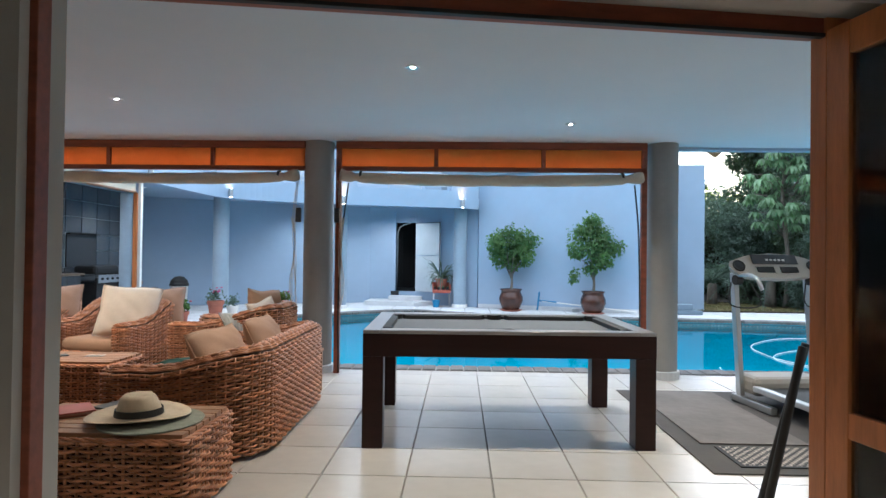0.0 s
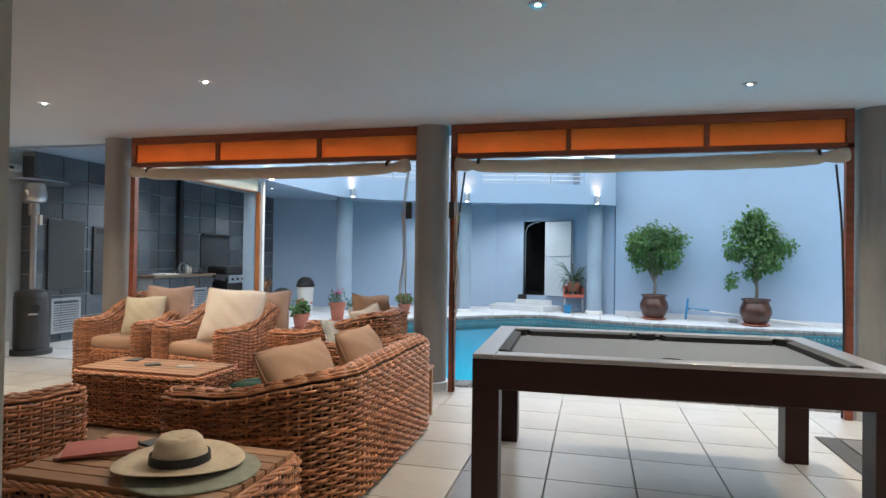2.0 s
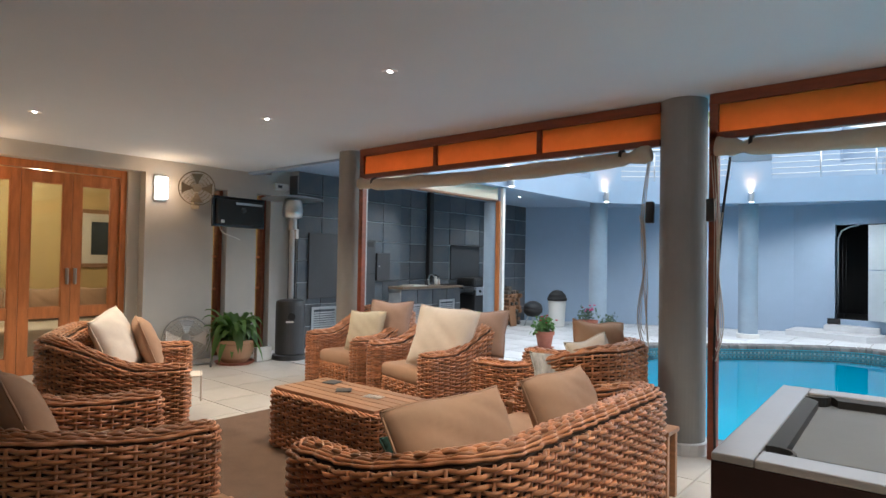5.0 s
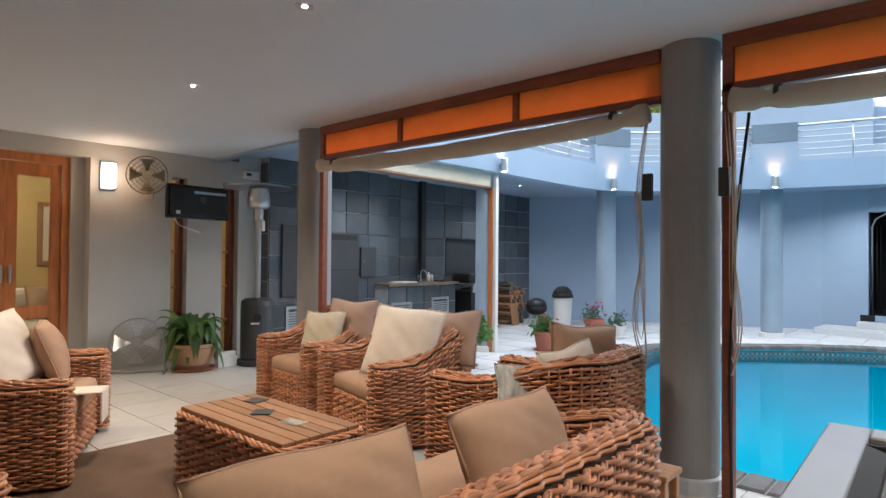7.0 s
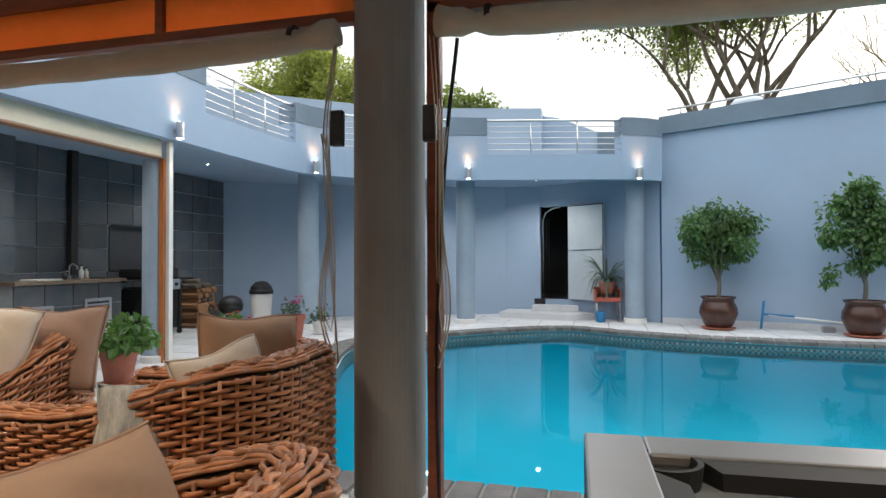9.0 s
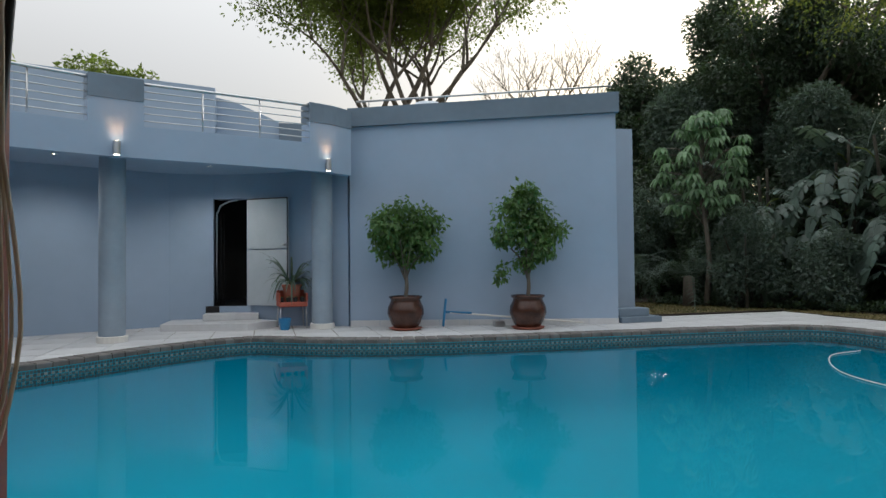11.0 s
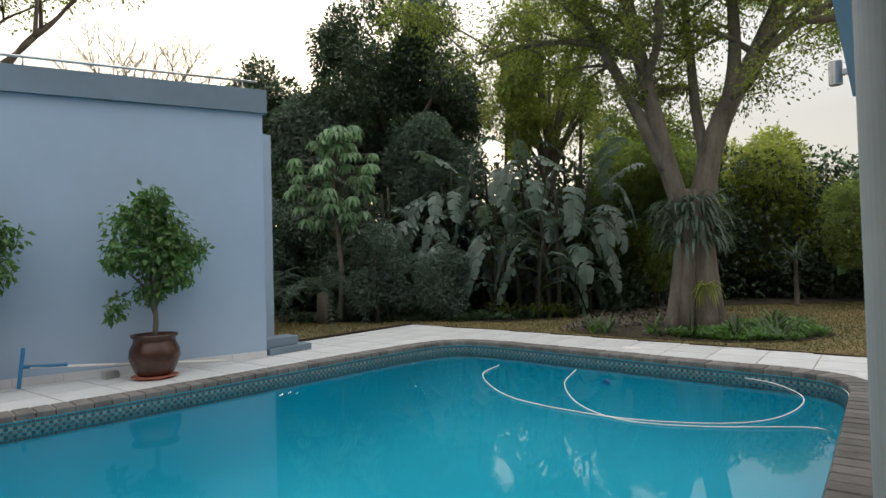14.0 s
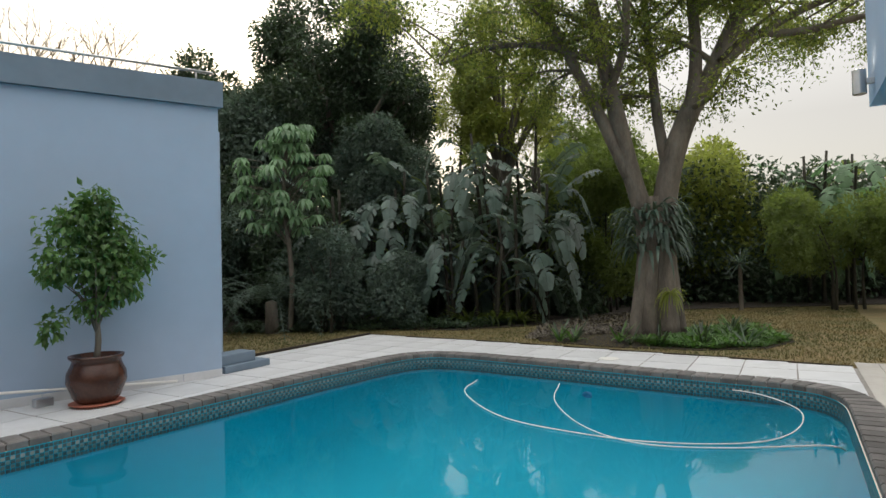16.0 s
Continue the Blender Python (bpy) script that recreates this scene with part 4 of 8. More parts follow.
# ---- potted bushes ----
def leaf_cloud(name, centres, radii, n, size, material, parent, seed=0, droop=0.4, kind="", label="", aspect=0.5, shell=0.55, fold=0.25):
    """Many small folded leaves spread through overlapping clumps: uneven, with gaps."""
    rg = np.random.RandomState(seed)
    C, R = np.asarray(centres, float), np.asarray(radii, float)
    if R.ndim == 1:
        R = np.repeat(R[:, None], 3, 1)
    wgt = (R.prod(1)) ** 0.67
    k = rg.choice(len(C), n, p=wgt / wgt.sum())
    d = rg.normal(size=(n, 3))
    d /= np.linalg.norm(d, axis=1)[:, None]
    rr = shell + (1 - shell) * rg.rand(n)
    P = C[k] + d * R[k] * rr[:, None]
    ax = d * 0.7 + rg.normal(size=(n, 3)) * 0.6
    ax[:, 2] -= droop
    ax /= np.linalg.norm(ax, axis=1)[:, None]
    up = d + rg.normal(size=(n, 3)) * 0.5 + [0, 0, 0.4]
    s = np.cross(ax, up)
    s /= np.linalg.norm(s, axis=1)[:, None] + 1e-9
    nn = np.cross(s, ax)
    L = (size * (0.65 + 0.7 * rg.rand(n)))[:, None]
    W = L * aspect / 2
    V = np.stack([P, P + ax * L * 0.45 + s * W + nn * W * fold, P + ax * L - nn * L * 0.12, P + ax * L * 0.45 - s * W + nn * W * fold], 1).reshape(-1, 3)
    i = np.arange(n) * 4
    F = np.concatenate([np.stack([i, i + 1, i + 2], 1), np.stack([i, i + 2, i + 3], 1)])
    return raw(name, V, F, material, parent, label, False, kind=kind)


def clumps(seed, n, centre, spread, r):
    rg = np.random.RandomState(seed)
    c = np.asarray(centre) + (rg.rand(n, 3) * 2 - 1) * np.asarray(spread)
    return c, r * (0.7 + 0.6 * rg.rand(n))


def potted_tree(x, y, pot_r, h, shape, label, seed):
    t = thing("potted_bush", label, "potted plant", "potted bushes by the garden wall", at=(x, y, 0))
    pr = pot_r * 0.86
    ph = pr * 1.88
    part("saucer", lathe([(pr * 0.75, 0), (pr * 0.95, 0.03), (pr * 0.9, 0.035)], 28), TERRA, t)
    pot = part("pot", lathe([(pr * 0.62, 0.03), (pr * 0.8, ph * 0.16), (pr * 1.03, ph * 0.48), (pr * 1.0, ph * 0.66), (pr * 0.86, ph * 0.82), (pr * 0.82, ph * 0.9), (pr * 0.93, ph * 0.95), (pr * 0.95, ph), (pr * 0.84, ph), (pr * 0.78, ph * 0.9)], 36), GLAZE, t, "brown glazed bulging clay pot", smooth=True)
    part("soil", lathe([(0.0, ph * 0.9), (pr * 0.78, ph * 0.9)], 20), SOIL, t)
    B = Buf()
    rg = random.Random(seed)
    top = ph + (h - ph) * 0.35
    B.tube(smooth_line([(0, 0, ph * 0.9), (0.02, 0.0, ph + 0.2), (-0.02, 0.02, top)], 10), np.linspace(0.035, 0.022, 10), 8)
    for k in range(8):
        a = k * 2.4
        B.tube(smooth_line([(0, 0, ph + 0.25), (0.12 * math.cos(a), 0.12 * math.sin(a), top * 0.8 + 0.1), (0.3 * math.cos(a), 0.28 * math.sin(a), top + 0.3 * rg.random())], 8), np.linspace(0.016, 0.005, 8), 5)
    B.put("stem", BARK, t, "thin grey branching stem")
    c, r = shape
    leaf_cloud("crown", c, r, 3600, 0.085, L_BRIGHT, t, seed, droop=0.8, label="loose crown of  green leaves", aspect=0.55, shell=0.35)
    return t


def crown_shape(seed, blobs):
    C, R = [], []
    rg = np.random.RandomState(seed)
    for (x, z, r) in blobs:
        for k in range(3):
            C.append((x + rg.uniform(-.1, .1), rg.uniform(-.25, .25) * r * 2, z + rg.uniform(-.1, .1)))
            R.append(r * rg.uniform(0.75, 1.1))
    return np.array(C), np.array(R)


potted_tree(1.42, 14.0, 0.33, 2.4, crown_shape(1, [(-0.28, 1.72, 0.32), (0.25, 1.8, 0.30), (0.0, 1.5, 0.33), (-0.32, 1.35, 0.22), (0.33, 1.4, 0.25), (0.45, 1.65, 0.22), (-0.1, 1.92, 0.18), (0.0, 1.2, 0.18)]),
            "round green weeping fig in a brown glazed pot", 3)
potted_tree(3.28, 13.42, 0.33, 2.6, crown_shape(2, [(0.0, 2.15, 0.22), (-0.25, 1.95, 0.26), (0.22, 1.85, 0.28), (0.0, 1.6, 0.36), (-0.35, 1.45, 0.22), (0.42, 1.55, 0.25), (0.2, 1.25, 0.27), (-0.1, 1.1, 0.17), (-0.5, 0.9, 0.1)]),
            "tall green weeping fig in a patterned brown pot", 4)


# ---- floors of tiles ----
def tile_field(name, cells, size, gap, z, thick, material, keep, near, label, limit=290, kindlabel=""):
    """Square tiles: whole ones near the walk as parts, the others and the cut ones in one mesh. keep(x, y) tells where the floor lies."""
    owner = tagged(new(name), label, "", "", "structure")
    h = size / 2 - gap / 2
    bm = bmesh.new()
    add_box(bm, (-h, -h, -thick), (h, h, 0), 0.0)
    for v in bm.verts:
        if v.co.z > -0.001:
            v.co.x *= 1 - 0.003 / h
            v.co.y *= 1 - 0.003 / h
    me = bpy.data.meshes.new("tile")
    bm.to_mesh(me)
    bm.free()
    me.materials.append(material)
    whole, V, F = [], [], []
    for x, y in cells:
        corners = [keep(x + a * h, y + b * h) for a in (-1, 0, 1) for b in (-1, 0, 1)]
        if all(corners):
            whole.append((x, y))
        elif any(corners):
            m = 6
            s = 2 * h / m
            for i in range(m):
                for j in range(m):
                    cx, cy = x - h + (i + 0.5) * s, y - h + (j + 0.5) * s
                    if keep(cx, cy):
                        n = len(V)
                        V += [(cx - s / 2, cy - s / 2, z), (cx + s / 2, cy - s / 2, z), (cx + s / 2, cy + s / 2, z), (cx - s / 2, cy + s / 2, z)]
                        F.append((n, n + 1, n + 2, n + 3))
    whole.sort(key=near)
    for x, y in whole[:limit]:
        o = new("tile", me)
        o.location = (x, y, z)
        o.parent = owner
    for x, y in whole[limit:]:
        n = len(V)
        V += [(x - h, y - h, z - thick), (x + h, y - h, z - thick), (x + h, y + h, z - thick), (x - h, y + h, z - thick), (x - h, y - h, z), (x + h, y - h, z), (x + h, y + h, z), (x - h, y + h, z)]
        F += [(n + 4, n + 5, n + 6, n + 7), (n, n + 1, n + 5, n + 4), (n + 1, n + 2, n + 6, n + 5), (n + 2, n + 3, n + 7, n + 6), (n + 3, n, n + 4, n + 7)]
    if V:
        raw("far_tiles", np.array(V), F, material, owner, kind="stuff")
    return owner


T = 0.505
cells = [(-0.14 + T * (i + 0.5), 3.99 + T * (j + 0.5)) for i in range(-17, 18) for j in range(-11, 5)]
tile_field("floor", cells, T, 0.006, 0.0, 0.012, TILE, lambda x, y: -8.2 < x < 9 and -1.3 < y < 6.30, lambda c: abs(c[0] + 0.8) * 0.8 + abs(c[1] - 3.6), "large cream polished patio floor tiles with thin grey joints")
DECK_OUT = [(9.6, 14.45), (5.0, 14.45), (5.0, 13.4), (0.6, 14.8), (-0.3, 15.3), (-1.05, 15.75), (-2.35, 16.0), (-3.7, 15.5), (-5.6, 14.7), (-7.6, 13.7), (-7.6, 6.3), (-2.3, 6.3)]
DECK_POLY = [(8.55, 6.3), (8.75, 7.7), (8.95, 9.4), (9.22, 11.6), (9.42, 14.4), (5.0, 14.4), (4.95, 13.55), (0.6, 14.85), (-0.3, 15.35), (-1.05, 15.78), (-2.35, 16.0), (-3.7, 15.45), (-5.6, 14.65), (-7.55, 13.65), (-7.55, 6.3)]
D = 0.6
dcells = [(-7.5 + D * (i + 0.5), 6.3 + D * (j + 0.5)) for i in range(30) for j in range(18)]
slab_pts = DECK_POLY


def deck_keep(x, y):
    return inside(x, y, DECK_POLY) and not inside(x, y, POOL_MID)


tile_field("pavement", dcells, D, 0.012, 0.0, 0.03, DECK, deck_keep, lambda c: abs(c[0] - 1.5) + abs(c[1] - 12.5), "pale square stone deck tiles round the pool")
# bed under the deck tiles
bm = bmesh.new()
for (x, y) in [(-7.6 + 0.2 * i, 6.3 + 0.2 * j) for i in range(86) for j in range(50)]:
    if deck_keep(x, y) and not inside(x, y, POOL_MID):
        vs = [bm.verts.new((x + a, y + b, -0.008)) for a, b in ((-0.1, -0.1), (0.1, -0.1), (0.1, 0.1), (-0.1, 0.1))]
        bm.faces.new(vs)
part("pavement_bed", bm, GROUT, kind="structure")

# coping: one rounded brick after the other along the pool's edge
cop = tagged(new("pool_coping"), "dark grey weathered brick coping round the pool", "", "", "structure")
O = resample(np.vstack([POOL_OUT, POOL_OUT[:1]]), 211)
n_ = len(O) - 1
I = offset_loop(O[:-1], 0.30)
I = np.vstack([I, I[:1]])
rg = np.random.RandomState(5)
for k in range(n_):
    a, b, c, d = O[k], O[k + 1], I[k + 1], I[k]
    g = 0.014
    mid = (a + b + c + d) / 4
    q = [p + (mid - p) * g / max(0.01, np.linalg.norm(mid - p)) for p in (a, b, c, d)]
    z = 0.016 + rg.uniform(-0.002, 0.003)
    V = [(*p, -0.05) for p in q] + [(*(p + (mid - p) * 0.0), z - 0.012) for p in q] + [(*(p + (mid - p) * 0.09), z) for p in q]
    F = [(3, 2, 1, 0), (8, 9, 10, 11)] + [(i, (i + 1) % 4, 4 + (i + 1) % 4, 4 + i) for i in range(4)] + [(4 + i, 4 + (i + 1) % 4, 8 + (i + 1) % 4, 8 + i) for i in range(4)]
    raw("brick", np.array(V), F, COPING, cop)
raw("mortar", np.array([(*p, 0.002) for p in O[:-1]] + [(*p, 0.002) for p in offset_loop(O[:-1], 0.28)]), [(i, (i + 1) % n_, n_ + (i + 1) % n_, n_ + i) for i in range(n_)], GROUT, cop)

# mosaic band at the water line: small tiles, light and dark
P = resample(np.vstack([offset_loop(POOL_OUT, 0.305), offset_loop(POOL_OUT, 0.305)[:1]]), 900)
t_ = np.gradient(P, axis=0)
t_ /= np.linalg.norm(t_, axis=1)[:, None]
for mt, par, nm in ((MOSAIC, 0, "light"), (MOSAIC_D, 1, "dark")):
    V, F = [], []
    for k in range(len(P) - 1):
        for r_ in range(5):
            light = (k + r_) % 2 == 0 and r_ in (1, 2, 3)
            if light != (par == 0):
                continue
            z0 = -0.05 - 0.036 * (r_ + 1) + 0.003
            z1 = z0 + 0.031
            a = P[k] + (P[k + 1] - P[k]) * 0.06
            b = P[k + 1] - (P[k + 1] - P[k]) * 0.06
            n = len(V)
            V += [(*a, z0), (*b, z0), (*b, z1), (*a, z1)]
            F.append((n, n + 1, n + 2, n + 3))
    raw("mosaic_" + nm, np.array(V), F, mt, cop, "small square waterline mosaic tiles", kind="stuff")
# entry steps under the water at the far left
ribbon_wall("pool_step", [(-3.2, 12.0), (-0.95, 13.55)], -1.4, -0.95, 0.34, POOL, side=1, kind="structure")

# ---- slate wall and outdoor kitchen ----
def slate_face(x, y0, y1, z0, z1, owner, sz=0.41, off=0.0, axis="x"):
    n = max(1, round((y1 - y0) / sz))
    m = max(1, round((z1 - z0) / 0.33))
    dy, dz = (y1 - y0) / n, (z1 - z0) / m
    g = 0.005
    for i in range(n):
        for j in range(m):
            a, b = y0 + i * dy + g, y0 + (i + 1) * dy - g
            c, d = z0 + j * dz + g, z0 + (j + 1) * dz - g
            if axis == "x":
                V = [(x, a, c), (x, b, c), (x, b, d), (x, a, d)] + [(x + 0.012, a + 0.004, c + 0.004), (x + 0.012, b - 0.004, c + 0.004), (x + 0.012, b - 0.004, d - 0.004), (x + 0.012, a + 0.004, d - 0.004)]
            else:
                V = [(a, x, c), (b, x, c), (b, x, d), (a, x, d)] + [(a + 0.004, x - 0.012, c + 0.004), (b - 0.004, x - 0.012, c + 0.004), (b - 0.004, x - 0.012, d - 0.004), (a + 0.004, x - 0.012, d - 0.004)]
            raw("tile", np.array(V), [(4, 5, 6, 7), (0, 1, 5, 4), (1, 2, 6, 5), (2, 3, 7, 6), (3, 0, 4, 7)], SLATE, owner)


sw = tagged(new("wall_slate_tiles"), "dark blue-grey slate wall tiles with pale joints", "", "", "structure")
slate_face(-7.498, 9.15, 10.05, 0.0, 2.66, sw)
slate_face(-7.498, 10.16, 10.75, 0.0, 2.66, sw)
slate_face(-7.498, 10.75, 11.75, 1.68, 2.66, sw)
slate_face(-7.498, 10.75, 11.75, 0.0, 1.0, sw)
slate_face(-7.498, 11.75, 13.58, 0.0, 2.66, sw)
ribbon_wall("wall_slate_front", [(-7.30, 6.95), (-7.30, 9.15)], 0.0, 2.8, 0.198, SLATE_G, side=1, kind="structure")
slate_face(-7.298, 6.95, 9.15, 0.0, 2.66, sw)
slate_face(6.95, -7.5, -7.3, 0.0, 2.6, sw, 0.2, axis="y")
fp = thing("chimney_pipe", "black square flue running up the slate wall", "pipe")
part("pipe", box((-7.486, 10.05, 0.95), (-7.40, 10.16, 2.66), 0.003), BLACK, fp)
# built-in barbecue doors
bb = thing("built_in_barbecue", "large flat dark grey steel barbecue front with a side door", "barbecue")
part("front", box((-7.284, 7.92, 0.64), (-7.25, 8.51, 1.68), 0.006), GREYMETAL, bb)
part("slot", box((-7.249, 7.97, 1.57), (-7.243, 8.46, 1.65), 0.001), BLACK, bb)
part("shelf_line", box((-7.249, 7.93, 1.12), (-7.244, 8.5, 1.128)), BLACK, bb)
sd = part("side_door", box((-7.284, 8.54, 1.01), (-7.24, 8.85, 1.47), 0.006), GREYMETAL, bb)
part("latch", lathe([(0.012, 0), (0.012, 0.02)], 12, Matrix.Translation((-7.24, 8.58, 1.25)) @ Matrix.Rotation(radians(90), 4, 'Y')), STEEL, sd)
b2 = thing("wall_hatch", "dark grey steel cupboard door in the slate wall", "cabinet")
part("door", box((-7.284, 7.14, 0.75), (-7.25, 7.75, 1.75), 0.006), GREYMETAL, b2)


def louvre(x, y0, y1, z0, z1):
    t = thing("louvre_door", "small grey louvred cupboard door in the slate base", "cabinet door", "louvred doors")
    part("frame", box((x, y0, z0), (x + 0.02, y0 + 0.04, z1), 0.002), STEEL, t)
    part("frame", box((x, y1 - 0.04, z0), (x + 0.02, y1, z1), 0.002), STEEL, t)
    part("frame", box((x, y0 + 0.04, z0), (x + 0.02, y1 - 0.04, z0 + 0.04), 0.002), STEEL, t)
    part("frame", box((x, y0 + 0.04, z1 - 0.04), (x + 0.02, y1 - 0.04, z1), 0.002), STEEL, t)
    n = int((z1 - z0 - 0.08) / 0.035)
    for k in range(n):
        z = z0 + 0.05 + k * 0.035
        part("slat", box((x + 0.002, y0 + 0.04, z), (x + 0.014, y1 - 0.04, z + 0.022), 0.0), STEEL, t)


# worktop on a slate base
base = thing("base_cabinet", "slate-tiled base cabinet of the outdoor kitchen", "cabinet")
part("body", box((-7.485, 8.87, 0.0), (-6.99, 10.48, 0.86)), SLATE_G, base)
slate_face(-6.988, 8.87, 10.48, 0.0, 0.86, base, 0.42)
wt = thing("worktop", "pale brown stone worktop with dark edge", "worktop")
part("top", box((-7.485, 8.85, 0.862), (-6.93, 10.52, 0.905), 0.006), mat("worktop_stone", (0.22, 0.16, 0.11), 0.3, var=0.2, scale=12), wt)
louvre(-6.974, 8.92, 9.38, 0.12, 0.6)
louvre(-6.974, 9.84, 10.28, 0.12, 0.65)
louvre(-7.284, 7.22, 7.72, 0.12, 0.62)
tp = thing("kitchen_tap", "dark curved tap on the worktop", "tap", at=(-7.25, 9.88, 0.905))
Buf().tube(smooth_line([(0, 0, 0), (0, 0, 0.16), (0.05, 0, 0.2), (0.12, 0, 0.17), (0.13, 0, 0.13)], 20), 0.011, 8).put("spout", STEEL, tp)
part("lever", box((-0.01, -0.05, 0.1), (0.01, 0.0, 0.115), 0.003), STEEL, tp)
for y, h_, r_, m_ in ((10.02, 0.17, 0.03, WHITE), (10.10, 0.14, 0.026, CUSH_L), (9.76, 0.12, 0.03, GREYMETAL)):
    bt = thing("bottle", "small soap bottle beside the tap", "bottle", "bottles by the tap", at=(-7.2, y, 0.905))
    part("bottle_body", lathe([(r_, 0), (r_, h_ * 0.65), (r_ * 0.4, h_ * 0.8), (r_ * 0.4, h_)], 16), m_, bt, smooth=True)
    part("cap", lathe([(r_ * 0.5, h_), (r_ * 0.5, h_ + 0.02)], 12), BLACK, bt)
tr = thing("tray", "pale flat chopping board on the worktop", "board")
part("board", box((-7.28, 9.2, 0.905), (-7.0, 9.55, 0.925), 0.005), WHITE, tr)
tr = thing("tray", "dark flat tray on the worktop", "tray")
part("board", box((-7.25, 10.2, 0.905), (-7.0, 10.42, 0.92), 0.005), BLACK, tr)
# recess shelf and panel behind the gas barbecue
rc = thing("barbecue_hood", "dark recess panel behind the gas barbecue", "panel")
part("back", box((-7.492, 10.78, 1.0), (-7.47, 11.72, 1.66)), GREYMETAL, rc)
part("shelf", box((-7.47, 10.78, 1.655), (-7.40, 11.74, 1.675), 0.002), BLACK, rc)
gb = thing("gas_barbecue", "black gas barbecue with steel control panel and side shelf", "barbecue", at=(-7.1, 11.18, 0))
for sx in (-0.22, 0.22):
    for sy in (-0.38, 0.38):
        part("leg", box((sx - 0.02, sy - 0.02, 0.06), (sx + 0.02, sy + 0.02, 0.8), 0.003), BLACK, gb)
        part("wheel", lathe([(0.04, -0.015), (0.04, 0.015)], 16, Matrix.Translation((sx, sy, 0.04)) @ Matrix.Rotation(radians(90), 4, 'X')), BLACK, gb)
part("cabinet", box((-0.22, -0.36, 0.12), (0.2, 0.36, 0.72), 0.005), BLACK, gb)
part("control_panel", box((0.2, -0.36, 0.70), (0.25, 0.36, 0.86), 0.008), STEEL, gb, "brushed steel control panel")
for k in range(4):
    part("knob", lathe([(0.025, 0), (0.022, 0.025)], 16, Matrix.Translation((0.25, -0.25 + k * 0.17, 0.78)) @ Matrix.Rotation(radians(90), 4, 'Y')), BLACK, gb)
part("lid", box((-0.24, -0.4, 0.86), (0.22, 0.4, 1.04), 0.06), BLACK, gb)
part("side_shelf", box((-0.2, 0.42, 0.84), (0.2, 0.75, 0.87), 0.005), BLACK, gb)
part("side_shelf", box((-0.2, -0.72, 0.84), (0.2, -0.42, 0.87), 0.005), BLACK, gb)
# firewood stack
rgw = random.Random(7)
fw = thing("firewood_stack", "stack of split firewood logs against the slate wall", "firewood", at=(-7.2, 12.4, 0))
for k in range(46):
    row, col = divmod(k, 5)
    r_ = rgw.uniform(0.035, 0.055)
    part("log", lathe([(r_ * 0.9, -0.17), (r_, -0.16), (r_, 0.16), (r_ * 0.9, 0.17)], 7, Matrix.Translation((rgw.uniform(-0.02, 0.05), -0.2 + col * 0.1 + (row % 2) * 0.05, 0.05 + row * 0.083)) @ Matrix.Rotation(radians(90), 4, 'Y')), TEAK if rgw.random() > 0.4 else BARK, fw)
# kitchen post with canvas beam
kp = thing("corner_post", "square white post with an orange timber strip and round grey column", "post", at=(-5.28, 9.25, 0))
part("column", lathe([(0.12, 0.08), (0.12, 2.29)], 32, Matrix.Translation((-0.12, 0.0, 0))), COLUMN_OUT, kp)
part("foot", lathe([(0.15, 0.0), (0.15, 0.07), (0.13, 0.08)], 24, Matrix.Translation((-0.10, 0.0, 0))), WHITE, kp)
part("strip", box((0.0, -0.065, 0.0), (0.062, 0.03, 2.30), 0.003), ORANGEWOOD, kp, "orange timber strip")
part("post", box((0.064, -0.035, 0.0), (0.115, 0.03, 2.60), 0.006), WHITE, kp)
cb = thing("canvas_beam", "cream canvas-covered beam between the patio and the corner post", "beam")
part("beam", box((-5.34, 6.3, 2.322), (-5.24, 9.19, 2.60), 0.01), CREAMP, cb)
for z_ in (2.30, 2.602):
    part("edge_strip", box((-5.35, 6.3, z_), (-5.225, 9.19, z_ + 0.02), 0.004), TEAK, cb, "brown timber edge")

# ---- garden ----
def tree_trunks(B, base, r, h, seed, levels=4, lean=(0, 0), spread=0.6):
    """Tapered trunk and limbs; returns the branch ends."""
    rg = random.Random(seed)
    ends = []

    def grow(p, d, length, rad, lev):
        pts, q, dd = [p], p, d
        for _ in range(4):
            dd = (dd + Vector((rg.uniform(-1, 1), rg.uniform(-1, 1), rg.uniform(-0.4, 0.6))) * 0.16).normalized()
            q = q + dd * length / 4
            pts.append(q)
        B.tube(smooth_line([tuple(v) for v in pts], 9), np.linspace(rad, rad * 0.62, 9), 8 if lev > 1 else 5)
        if lev == 0:
            ends.append(q)
            return
        n = rg.choice((2, 3)) if lev > 1 else 3
        a0 = rg.uniform(0, 6.28)
        for k in range(n):
            a = a0 + k * 6.28 / n + rg.uniform(-0.4, 0.4)
            side = Vector((math.cos(a), math.sin(a), 0))
            nd = (dd * (1.0 - spread * 0.5) + side * spread * rg.uniform(0.7, 1.2) + Vector((0, 0, 0.25))).normalized()
            grow(q, nd, length * rg.uniform(0.66, 0.85), rad * 0.62 * (0.9 if k else 1.0), lev - 1)
            if lev <= 2:
                ends.append(pts[3])
    grow(Vector(base), Vector((lean[0], lean[1], 1)).normalized(), h, r, levels)
    return ends


